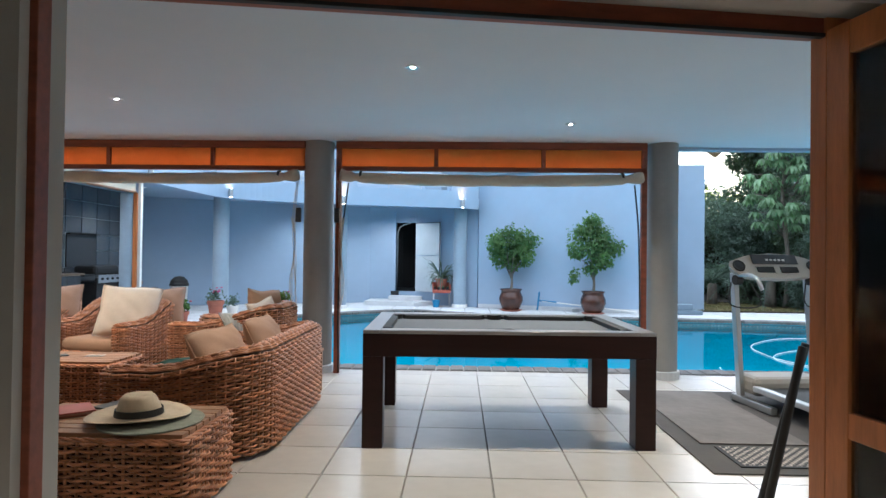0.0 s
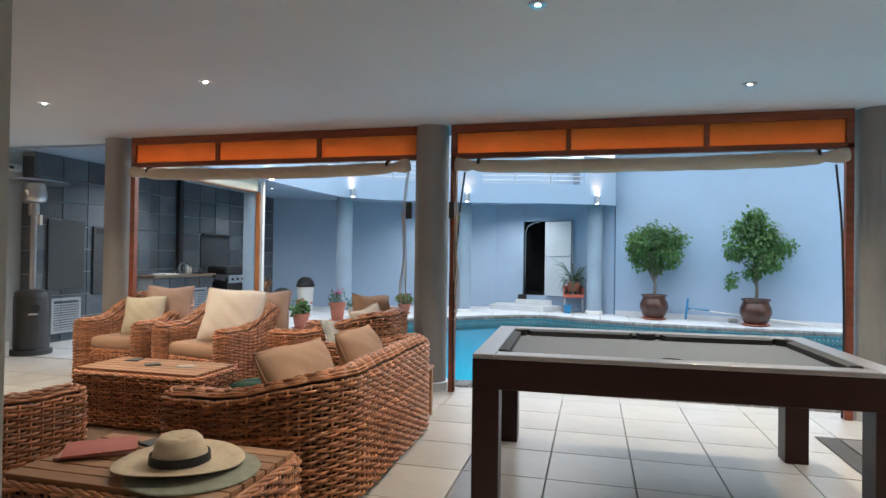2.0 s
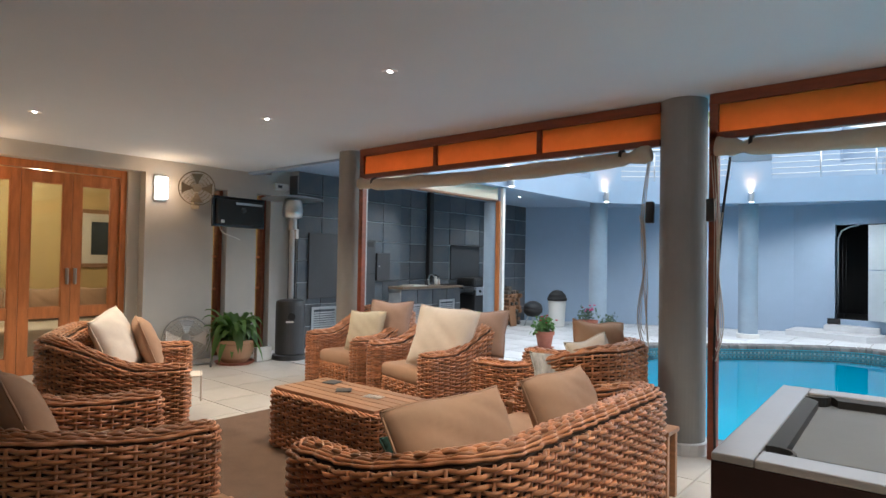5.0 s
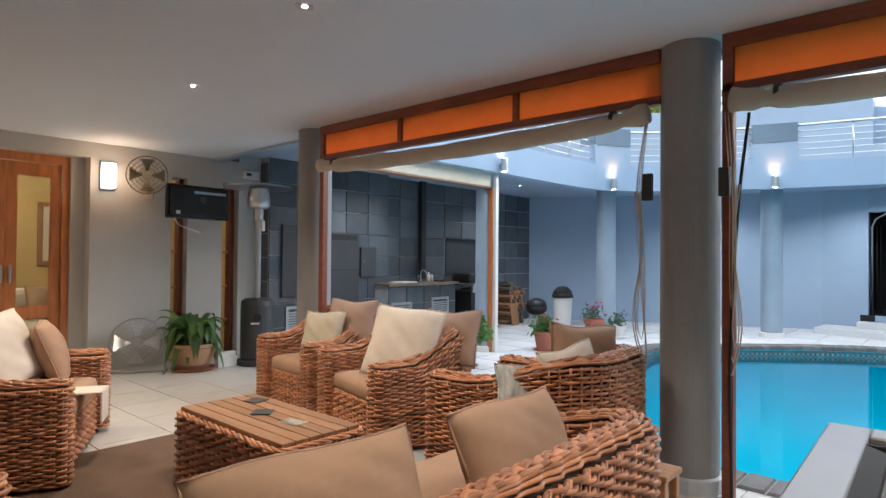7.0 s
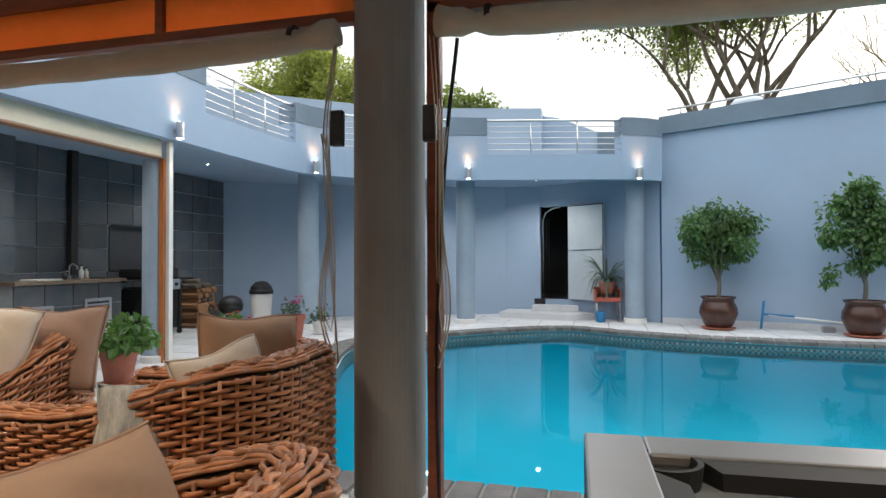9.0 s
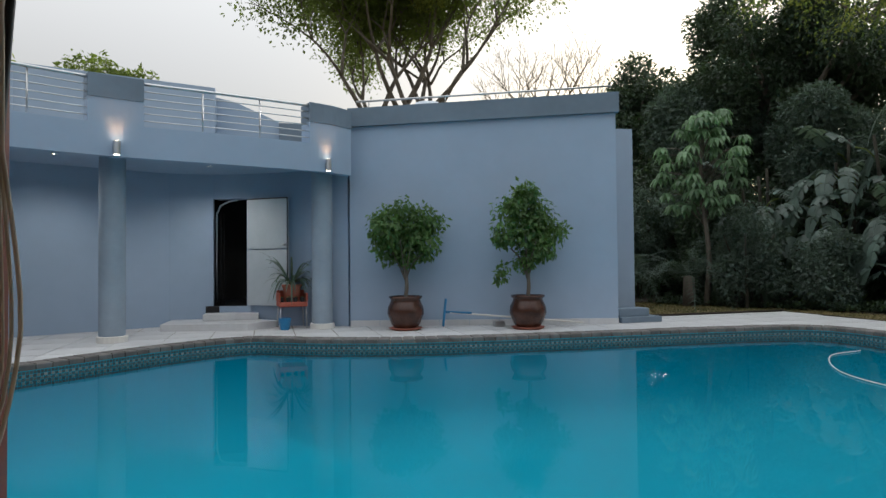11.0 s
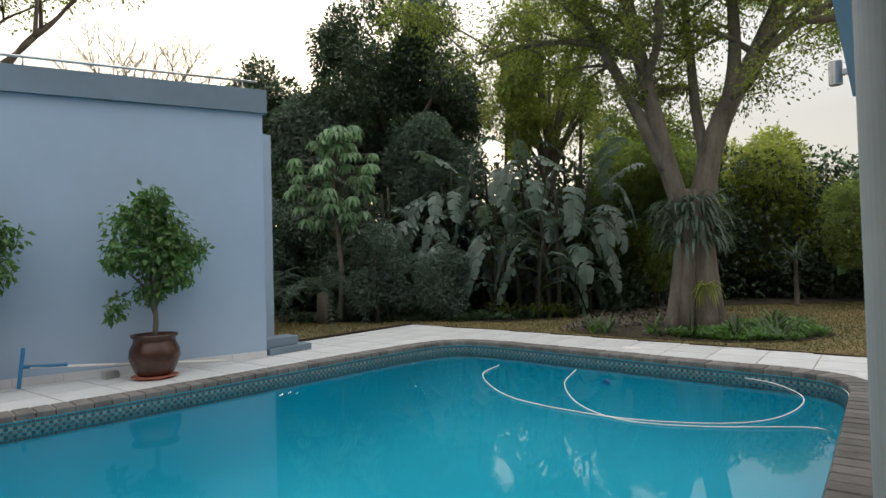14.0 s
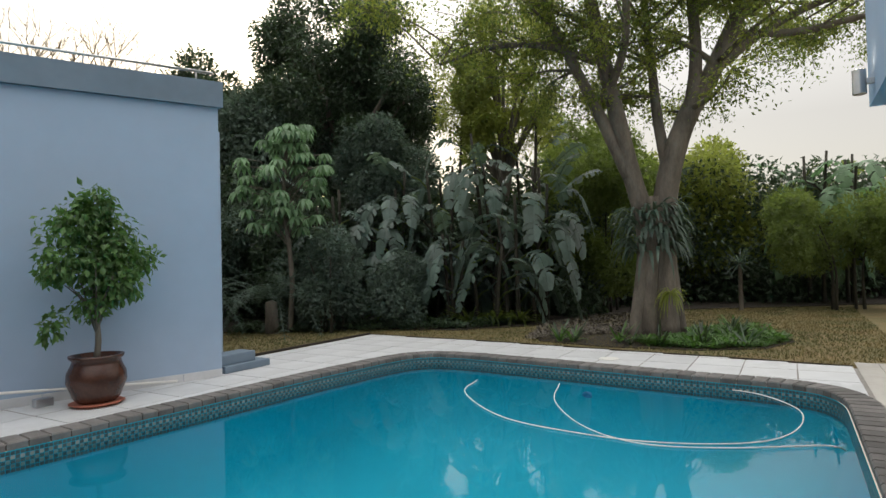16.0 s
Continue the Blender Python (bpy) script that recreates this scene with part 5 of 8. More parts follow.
def leaf_mass(name, label, boxes, n, size, material, seed, droop=0.3, aspect=0.5, r=0.8, category="hedge", shell=0.6):
    C, R = [], []
    rg = np.random.RandomState(seed)
    for (x, y, z, dx, dy, dz, k) in boxes:
        c, rr = clumps(rg.randint(9999), k, (x, y, z), (dx, dy, dz), r)
        C.append(c)
        R.append(rr)
    t = thing(name, label, category)
    if name == "shrub":
        for (x, y, z, dx, dy, dz, k) in boxes:
            for c in clumps(seed + 1, 5, (x, y, z), (dx * 0.7, dy * 0.7, dz * 0.6), r)[0]:
                Buf().tube(smooth_line([((x + c[0]) / 2, (y + c[1]) / 2, -0.05), ((x + c[0]) / 2, (y + c[1]) / 2, c[2] * 0.5), tuple(c)], 8), np.linspace(0.045, 0.012, 8), 5).put("stem", STEMD, t)
    leaf_cloud("leaves", np.concatenate(C), np.concatenate(R), n, size, material, t, seed, droop, kind="stuff", aspect=aspect, shell=shell)
    return t


def crowned_tree(name, label, base, r, h, seed, levels, leaves, size, material, clump=0.7, spread=0.6, lean=(0, 0), mats=None, droop=0.3, category="tree"):
    t = thing(name, label, category)
    B = Buf()
    ends = tree_trunks(B, base, r, h, seed, levels, lean, spread)
    B.put("trunk", BARK, t, "grey-brown tapered trunk and limbs")
    E = np.array([tuple(e) for e in ends])
    if leaves:
        leaf_cloud("crown", E, np.full(len(E), clump), leaves, size, material, t, seed, droop, kind="stuff", aspect=0.5, shell=0.2)
    return t


HEDGE = np.array([(6.0, 24.5), (9.5, 22.8), (12.5, 20.6), (14.8, 18.2), (17.2, 14.2), (19.0, 11.2), (21.0, 8.4), (22.6, 5.4), (23.5, 1), (23.5, -4)])
hb = resample(HEDGE, 40)
leaf_mass("hedge", "tall dense dark green hedge along the garden's end", [(x, y, 1.9, 0.9, 0.9, 2.0, 13) for x, y in hb], 85000, 0.17, L_SHADE, 11, aspect=0.55, r=0.8)
# unseen backing in soil colour, added so the hedge's gaps read as shade
ribbon_wall("wall_hedge_backing", [(p[0] + 1.3, p[1] + 1.0) for p in HEDGE], -0.06, 2.6, 0.2, SOIL, side=-1, kind="structure", label="unseen dark backing added behind the hedge to keep its gaps dark")
# planted bed: dark soil, edge of the lawn
BED = [(5.8, 24), (6.6, 19.5), (9.0, 18.3), (10.2, 16.6), (10.6, 14.8), (11.0, 13.2), (12.4, 12.0), (14.5, 11.6), (16.4, 10.6), (17.6, 9.2), (18.6, 7.4), (20, 5.4), (21.5, 2), (21.5, -4), (25, -4), (26, 6), (20, 15), (14, 23), (8, 26)]
slab("planting_bed", BED, -0.08, -0.035, SOIL, kind="structure", label="dark soil of the planting bed")
slab("tree_bed", [(9.9, 10.9), (9.6, 9.6), (9.7, 8.2), (10.2, 7.3), (11.2, 6.9), (12.2, 7.2), (12.8, 8.2), (12.9, 9.6), (12.3, 11.0), (11.0, 11.6)], -0.08, -0.04, SOIL, kind="structure", label="planted bed round the big tree")
bd = thing("lawn_edging", "thin dark timber edging between lawn and deck", "edging")
Buf().tube([(5.1, 14.47, 0.01), (7.3, 14.5, 0.01), (9.45, 14.47, 0.01)], 0.025, 6).put("strip", SOIL, bd)
Buf().tube([(9.45, 14.47, 0.0), (9.26, 11.6, 0.0), (8.99, 9.4, 0.0), (8.8, 7.7, 0.0), (8.6, 6.3, 0.0)], 0.012, 6).put("strip", SOIL, bd)
# lawn blades
def grass(name, label, n, region, h, material, seed, z=-0.06, kind="stuff"):
    rg = np.random.RandomState(seed)
    x0, y0, x1, y1 = region[0]
    P = np.column_stack([rg.uniform(x0, x1, n * 3), rg.uniform(y0, y1, n * 3)])
    P = P[region[1](P)][:n]
    n = len(P)
    a = rg.uniform(0, 6.28, n)
    w = 0.006 + 0.006 * rg.rand(n)
    hh = h * (0.5 + rg.rand(n))
    dx, dy = np.cos(a) * w, np.sin(a) * w
    lx, ly = rg.normal(size=n) * hh * 0.5, rg.normal(size=n) * hh * 0.5
    Z = np.full(n, z)
    V = np.stack([np.column_stack([P[:, 0] - dx, P[:, 1] - dy, Z]), np.column_stack([P[:, 0] + dx, P[:, 1] + dy, Z]), np.column_stack([P[:, 0] + lx, P[:, 1] + ly, Z + hh])], 1).reshape(-1, 3)
    i = np.arange(n) * 3
    return raw(name, V, np.stack([i, i + 1, i + 2], 1), material, None, label, kind=kind)


def on_lawn(P):
    return ~inside_all(P, DECK_POLY) & ~inside_all(P, BED) & (P[:, 0] > 5.05)


LAWNBLADE = mat("lawn_blades", (0.24, 0.185, 0.08), 0.9, var=0.3, scale=0.8, bump=0, rnd=0.35, second=(0.07, 0.09, 0.03))
grass("grass", "short dry grass blades of the lawn", 60000, ((5, 5.5, 19, 21), on_lawn), 0.035, LAWNBLADE, 3)


def strap_leaf(B, p, a, L, w, rise, droop, seg=6):
    """One long curved strap leaf with a fold."""
    ca, sa = math.cos(a), math.sin(a)
    V, F = [], []
    for k in range(seg + 1):
        s = k / seg
        d = L * s * (1 - 0.25 * s * droop)
        z = rise * L * s - droop * L * s * s
        ww = w * (math.sin(math.pi * min(1, s * 0.85 + 0.12)) ** 0.7) * (1 if k < seg else 0.05)
        c = (p[0] + ca * d, p[1] + sa * d, p[2] + z)
        V += [(c[0] - sa * ww, c[1] + ca * ww, c[2] + ww * 0.35), c, (c[0] + sa * ww, c[1] - ca * ww, c[2] + ww * 0.35)]
    for k in range(seg):
        F += [(3 * k, 3 * k + 1, 3 * k + 4, 3 * k + 3), (3 * k + 1, 3 * k + 2, 3 * k + 5, 3 * k + 4)]
    B.add(V, F)


def rosette(name, label, x, y, n, L, w, material, seed, z=-0.04, rise=(0.5, 1.3), droop=(0.3, 1.0), category="plant", group="", parent=None):
    rg = random.Random(seed)
    t = parent or thing(name, label, category, group)
    B = Buf()
    for k in range(n):
        strap_leaf(B, (x + rg.uniform(-.03, .03), y + rg.uniform(-.03, .03), z), rg.uniform(0, 6.28), L * rg.uniform(0.6, 1.1), w * rg.uniform(0.7, 1.2), rg.uniform(*rise), rg.uniform(*droop))
    B.put("leaves", material, t)
    return t


def frond(B, p, a, L, rise, droop, n=22, lw=0.012, ll=0.22):
    """A feather frond: midrib with paired thin leaflets."""
    ca, sa = math.cos(a), math.sin(a)
    pts = []
    for k in range(n + 1):
        s = k / n
        d = L * s * (1 - 0.2 * s)
        pts.append(Vector((p[0] + ca * d, p[1] + sa * d, p[2] + rise * L * s - droop * L * s * s)))
    B.tube([tuple(v) for v in pts[::3]], 0.008, 4)
    V, F = [], []
    for k in range(2, n + 1):
        c = pts[k]
        t = (pts[k] - pts[k - 1]).normalized()
        l = ll * math.sin(math.pi * (0.12 + 0.85 * k / n)) ** 0.6
        for sd in (1, -1):
            d = (Vector((-sa, ca, 0)) * sd + t * 0.5 + Vector((0, 0, -0.15))).normalized()
            i = len(V)
            V += [tuple(c - t * lw), tuple(c + t * lw), tuple(c + d * l)]
            F.append((i, i + 1, i + 2))
    B.add(V, F)


def palm(name, label, x, y, z, n, L, material, seed, rise=(0.5, 1.3), droop=(0.6, 1.1), ll=0.22, trunk=0.0, category="plant"):
    rg = random.Random(seed)
    t = thing(name, label, category)
    if trunk:
        part("trunk", lathe([(0.16, -0.05), (0.14, trunk * 0.5), (0.13, trunk), (0.0, trunk + 0.05)], 12, Matrix.Translation((x, y, 0))), BARK, t, smooth=True)
    for k in range(n):
        B = Buf()
        frond(B, (x, y, z), k * 2.399 + rg.uniform(-.2, .2), L * rg.uniform(0.75, 1.1), rg.uniform(*rise), rg.uniform(*droop), ll=ll)
        B.put("frond", material, t, smooth=False)
    return t


def banana_leaf(p, a, L, w, rise, droop, seed, parent, material, twist=0.0):
    """A broad leaf torn into strips along its midrib."""
    rg = random.Random(seed)
    ca, sa = math.cos(a), math.sin(a)
    n = 18
    pts = []
    for k in range(n + 1):
        s = k / n
        d = L * s * (1 - 0.35 * s * min(1, droop))
        pts.append(Vector((p[0] + ca * d, p[1] + sa * d, p[2] + rise * L * s - droop * L * s * s)))
    B = Buf()
    B.tube([tuple(v) for v in pts[::3]], np.linspace(0.022, 0.006, 7), 5)
    V, F = [], []
    side0 = Vector((-sa * math.cos(twist), ca * math.cos(twist), math.sin(twist)))
    for sd in (1, -1):
        k = 2
        while k < n:
            m = min(n, k + rg.choice((1, 2, 3, 4)))
            dr = rg.uniform(0.05, 0.55)
            sk = rg.uniform(0.1, 0.35)
            i0 = len(V)
            for j in range(k, m + 1):
                s = j / n
                ww = w * math.sin(math.pi * min(1, 0.1 + 0.86 * s)) ** 0.55
                c = pts[j]
                t = (pts[min(j + 1, n)] - pts[j - 1]).normalized()
                pin = 0.35 * (1 if j == k else (-1 if j == m else 0)) * L / n
                e = (side0 * sd + t * sk).normalized()
                mid = c + e * ww * 0.5 + t * pin * 0.8 + Vector((0, 0, ww * 0.12 - dr * ww * 0.25))
                tip = c + e * ww + t * pin * 1.6 + Vector((0, 0, -dr * ww * 0.9))
                V += [tuple(c), tuple(mid), tuple(tip)]
            for j in range(m - k):
                b = i0 + 3 * j
                F += [(b, b + 1, b + 4, b + 3), (b + 1, b + 2, b + 5, b + 4)]
            k = m
    B.add(V, F)
    return B.put("leaf", material, parent, smooth=False)


def banana(x, y, h, n, seed, material, L=1.15, label="tall banana-like strelitzia with large torn drooping leaves", towards=None, stems=3):
    L = L * 1.12
    rg = random.Random(seed)
    t = thing("banana_plant", label, "banana plant", "banana plants")
    for s_ in range(stems):
        ox, oy = rg.uniform(-.35, .35), rg.uniform(-.35, .35)
        hh = h * rg.uniform(0.7, 1.0)
        st = smooth_line([(x + ox, y + oy, -0.05), (x + ox * 1.2, y + oy * 1.2, hh * 0.5), (x + ox * 1.7, y + oy * 1.7, hh)], 8)
        Buf().tube(st, np.linspace(0.06, 0.035, 8), 8).put("stem", STEMD, t)
        for k in range(n // stems):
            a = towards + rg.uniform(-2.2, 2.2) if towards is not None else rg.uniform(0, 6.28)
            f = rg.uniform(0.25, 1.0)
            i = int(f * 7)
            ps = st[i]
            # stalk then blade
            stalk = 0.55 * rg.uniform(0.6, 1.3)
            q = (ps[0] + math.cos(a) * stalk * 0.75, ps[1] + math.sin(a) * stalk * 0.75, ps[2] + stalk * 0.6)
            Buf().tube([tuple(ps), ((ps[0] + q[0]) / 2, (ps[1] + q[1]) / 2, ps[2] + stalk * 0.45), q], 0.022, 5).put("leaf_stalk", STEMD if rg.random() < 0.3 else L_OLIVE, t)
            up = rg.random() < 0.3
            banana_leaf(q, a, L * rg.uniform(0.75, 1.15), 0.25 * rg.uniform(0.8, 1.2), 1.0 if up else 0.5, 0.6 if up else rg.uniform(1.0, 1.55), rg.randrange(9999), t, material, rg.uniform(-0.5, 0.5))
    return t


TOC = math.radians(225)
for i, (x, y, h, n) in enumerate([(12.6, 15.8, 3.3, 18), (12.3, 14.0, 2.6, 18), (12.9, 12.6, 3.0, 18), (13.8, 13.4, 5.4, 18), (12.0, 17.2, 3.6, 15), (14.0, 15.2, 5.2, 18), (12.4, 13.2, 2.2, 9), (13.4, 12.2, 4.4, 15), (13.1, 16.4, 4.4, 12)]):
    banana(x, y, h, n, 40 + i, L_BANANA, towards=TOC)
banana(15.0, 13.2, 6.0, 18, 58, L_BANANA, towards=TOC, label="very tall strelitzia with torn leaves above the others")
banana(13.2, 14.6, 4.0, 15, 59, L_BANANA, towards=TOC)
leaf_mass("climber", "narrow column of yellow-green climbing leaves", [(14.2, 14.2, 5.6, 0.35, 0.35, 1.5, 16)], 9000, 0.13, L_YELLOW, 28, r=0.38, category="climber")
banana(20.4, 6.4, 4.6, 24, 61, L_UMBR, L=1.2, label="banana plant with upright pale leaves at the lawn's end")
banana(20.6, 5.6, 4.4, 21, 62, L_UMBR, L=1.1, label="banana plant with upright pale leaves at the lawn's end")

# cycad and palms at the foot of the wall's end
palm("cycad", "dark green cycad with arching feathery fronds", 9.2, 17.0, 0.7, 32, 2.0, L_GREY, 5, (0.4, 1.2), (0.6, 1.0), 0.26, 0.65, "cycad")
palm("cycad", "dark green cycad with arching feathery fronds", 7.9, 17.9, 0.6, 28, 1.8, L_GREY, 6, (0.4, 1.2), (0.6, 1.0), 0.24, 0.55, "cycad")
palm("fern", "low spreading fern with feathery fronds", 10.6, 16.3, 0.1, 16, 1.0, L_GREY, 7, (0.4, 0.9), (0.3, 0.8), 0.2, 0, "fern")
palm("fern", "low spreading fern with feathery fronds", 11.4, 15.4, 0.1, 14, 0.9, L_OLIVE, 8, (0.4, 0.9), (0.3, 0.8), 0.18, 0, "fern")
for k, (x, y) in enumerate([(11.9, 13.4), (12.2, 12.9), (12.5, 12.4)]):
    rosette("clivia", "clump of long arching dark green strap leaves", x, y, 46, 0.85, 0.022, L_OLIVE, 70 + k, rise=(0.6, 1.2), droop=(0.5, 1.1), group="strap-leaved clumps")
rgb = random.Random(12)
for k in range(16):
    x, y = [(9.9 + rgb.uniform(0, 2.9), 7.2 + rgb.uniform(0, 1.2)), (9.8 + rgb.uniform(0, 0.8), 8.2 + rgb.uniform(0, 2.6))][k % 2]
    rosette("aloe", "small spiky green rosette under the tree", x, y, 15, 0.34, 0.018, L_SHADE if k % 3 else L_BRIGHT, 90 + k, rise=(0.5, 1.6), droop=(0.1, 0.6), group="spiky rosettes under the tree")
for k in range(12):
    s_ = k / 11
    x, y = 9.9 + 5.8 * s_ ** 1.2 + rgb.uniform(-.2, .2), 17.4 - 5.6 * s_ + rgb.uniform(-.3, .3)
    rosette("bromeliad", "spiky low plant at the bed's edge", x, y, 16, 0.42, 0.024, (L_GREY, L_SHADE, L_OLIVE)[k % 3], 120 + k, rise=(0.5, 1.5), droop=(0.1, 0.7), group="spiky plants at the bed's edge")


def carpet(name, label, poly, n, size, h, material, seed):
    rg = np.random.RandomState(seed)
    P = np.array(poly)
    q = np.column_stack([rg.uniform(P[:, 0].min(), P[:, 0].max(), n * 2), rg.uniform(P[:, 1].min(), P[:, 1].max(), n * 2)])
    q = q[inside_all(q, poly)][:n]
    n = len(q)
    z = -0.04 + h * rg.rand(n) * (0.6 + 0.4 * np.sin(q[:, 0] * 5) * np.sin(q[:, 1] * 4))
    a = rg.uniform(0, 6.28, n)
    L = size * (0.6 + 0.8 * rg.rand(n))
    d = np.column_stack([np.cos(a), np.sin(a), rg.uniform(-0.1, 0.9, n)])
    s = np.column_stack([-np.sin(a), np.cos(a), np.zeros(n)])
    C = np.column_stack([q, z])
    V = np.stack([C, C + d * L[:, None] * 0.5 + s * L[:, None] * 0.25, C + d * L[:, None], C + d * L[:, None] * 0.5 - s * L[:, None] * 0.25], 1).reshape(-1, 3)
    i = np.arange(n) * 4
    return raw(name, V, np.concatenate([np.stack([i, i + 1, i + 2], 1), np.stack([i, i + 2, i + 3], 1)]), material, None, label, kind="stuff")


carpet("ground_cover", "low bright green ground cover under the big tree", [(9.75, 9.0), (9.8, 8.0), (10.3, 7.3), (11.2, 6.95), (12.2, 7.3), (12.6, 8.2), (11.9, 8.7), (11.0, 8.5), (10.4, 9.4)], 9000, 0.075, 0.17, L_BRIGHT, 1)
carpet("ground_cover", "low dark green ground cover along the bed", [(8.6, 17.8), (9.9, 15.6), (10.6, 14.2), (11.3, 12.9), (12.6, 12.2), (13.2, 12.8), (12.0, 14.6), (11.4, 16.4), (9.8, 18.6)], 12000, 0.09, 0.2, L_SHADE, 2)
carpet("leaf_litter", "brown fallen leaves on the bed", [(9.8, 11.2), (12.8, 12.0), (16.2, 10.6), (13.2, 9.4), (11.5, 9.8)], 6000, 0.06, 0.05, BARK, 3)

# masses of shrubs, back to front
leaf_mass("shrub", "dense grey-green shrub with small leaves", [(13.9, 17.4, 4.2, 1.3, 1.1, 1.3, 22)], 26000, 0.12, L_GREY, 21, r=0.6, category="shrub")
leaf_mass("shrub", "dark green undergrowth behind the banana plants", [(14.2, 15.6, 1.6, 1.2, 1.6, 1.4, 26), (15.6, 12.6, 1.5, 1.3, 1.2, 1.4, 22), (11.8, 19.0, 1.6, 1.5, 1.0, 1.3, 18)], 42000, 0.13, L_SHADE, 22, r=0.65, category="shrub")
leaf_mass("shrub", "olive green shrub beside the big tree", [(16.2, 11.4, 2.6, 1.6, 1.4, 1.5, 26)], 22000, 0.12, L_OLIVE, 23, r=0.6, category="shrub")
leaf_mass("shrub", "grey-green bush by the wall's end", [(9.6, 20.0, 1.8, 1.6, 1.0, 1.2, 18), (11.0, 17.8, 1.2, 0.8, 0.7, 0.8, 12)], 20000, 0.11, L_GREY, 24, r=0.5, category="shrub")
leaf_mass("shrub", "bright green bushy shrub at the lawn's end", [(21.2, 9.6, 3.0, 1.6, 1.4, 1.6, 26)], 26000, 0.16, L_YELLOW, 25, r=0.8, category="shrub")
leaf_mass("shrub", "light green feathery shrub beside the lawn", [(18.0, 5.6, 2.0, 1.5, 1.5, 0.7, 24)], 24000, 0.10, L_OLIVE, 26, r=0.55, category="shrub")
leaf_mass("shrub", "grey-green leafy shrub under the umbrella tree", [(9.9, 15.9, 1.2, 0.9, 0.5, 0.8, 16), (11.2, 15.0, 0.8, 0.7, 0.5, 0.5, 10)], 12000, 0.10, L_GREY, 27, r=0.4, category="shrub")
# umbrella tree: whorls of drooping leaflets
ut = thing("umbrella_tree", "umbrella tree with whorls of drooping pale green leaflets", "tree", at=(0, 0, 0))
B = Buf()
rgu = random.Random(31)
cx, cy = 9.45, 16.7
B.tube(smooth_line([(cx, cy, -0.05), (cx + 0.1, cy, 1.2), (cx - 0.1, cy, 3.0), (cx, cy, 4.2)], 10), np.linspace(0.07, 0.03, 10), 6)
LB = Buf()
for k in range(84):
    a, zz = rgu.uniform(0, 6.28), rgu.uniform(2.3, 4.65)
    rr = rgu.uniform(0.25, 1.3) * (1 - abs(zz - 3.4) / 2.4)
    q = (cx + rr * math.cos(a), cy + rr * math.sin(a), zz)
    B.tube([(cx, cy, zz - 0.5), (cx + rr * 0.6 * math.cos(a), cy + rr * 0.6 * math.sin(a), zz - 0.05), q], 0.01, 4)
    for j in range(9):
        strap_leaf(LB, q, j * 0.698 + rgu.uniform(-.1, .1), rgu.uniform(0.24, 0.33), 0.055, 0.1, 0.95, 4)
B.put("trunk", BARK, ut)
LB.put("crown", L_UMBR, ut, kind="stuff", smooth=False)

# the big tree with three stems
bt = thing("big_tree", "large old tree with several grey trunks and sparse small leaves", "tree")
B = Buf()
bx, by = 11.75, 9.15
for k, (dx, dy, r_) in enumerate([(-0.22, 0.2, 0.2), (0.0, -0.1, 0.22), (0.26, -0.22, 0.16), (0.1, 0.18, 0.2), (-0.38, 0.32, 0.12)]):
    B.tube(smooth_line([(bx + dx * 1.25, by + dy * 1.25, -0.1), (bx + dx, by + dy, 0.5), (bx + dx * 0.7, by + dy * 0.7, 1.6), (bx + dx * 0.9, by + dy * 0.9, 2.6)], 12), np.linspace(r_ * 1.12, r_ * 0.85, 12) , 10)
mains = [
    [(bx - 0.2, by + 0.18, 2.2), (11.35, 9.55, 3.2), (11.15, 9.75, 4.4), (10.95, 9.95, 5.6), (10.8, 10.2, 7.2), (10.6, 10.6, 9.0)],
    [(bx + 0.05, by - 0.1, 2.2), (11.75, 8.85, 3.2), (11.85, 8.55, 4.1), (11.95, 8.1, 4.9), (12.1, 7.6, 6.0), (12.3, 6.9, 7.6)],
    [(11.35, 9.55, 3.0), (11.05, 10.1, 4.4), (10.75, 10.6, 5.6), (10.5, 11.2, 7.0)],
    [(11.85, 8.55, 4.0), (11.75, 8.35, 5.0), (11.9, 8.4, 6.4), (11.7, 8.6, 8.2)],
    [(11.75, 8.9, 3.0), (11.9, 9.1, 4.2), (12.0, 9.2, 5.4), (12.2, 9.4, 7.4)],
    [(11.95, 8.1, 4.9), (12.2, 7.2, 5.6), (12.5, 6.0, 6.1), (12.8, 4.6, 6.2)],
    [(12.1, 7.6, 5.6), (12.3, 6.6, 5.5), (12.5, 5.4, 5.6), (12.7, 4.2, 5.2)],
    [(11.1, 9.85, 4.6), (10.6, 9.4, 5.3), (10.0, 9.2, 6.2), (9.4, 9.0, 7.4)],
    [(10.95, 10.0, 5.2), (10.6, 10.9, 5.6), (10.3, 12.0, 5.7), (10.1, 13.0, 5.5)],
]
rads = [0.19, 0.24, 0.14, 0.14, 0.12, 0.10, 0.08, 0.09, 0.08]
ends = []
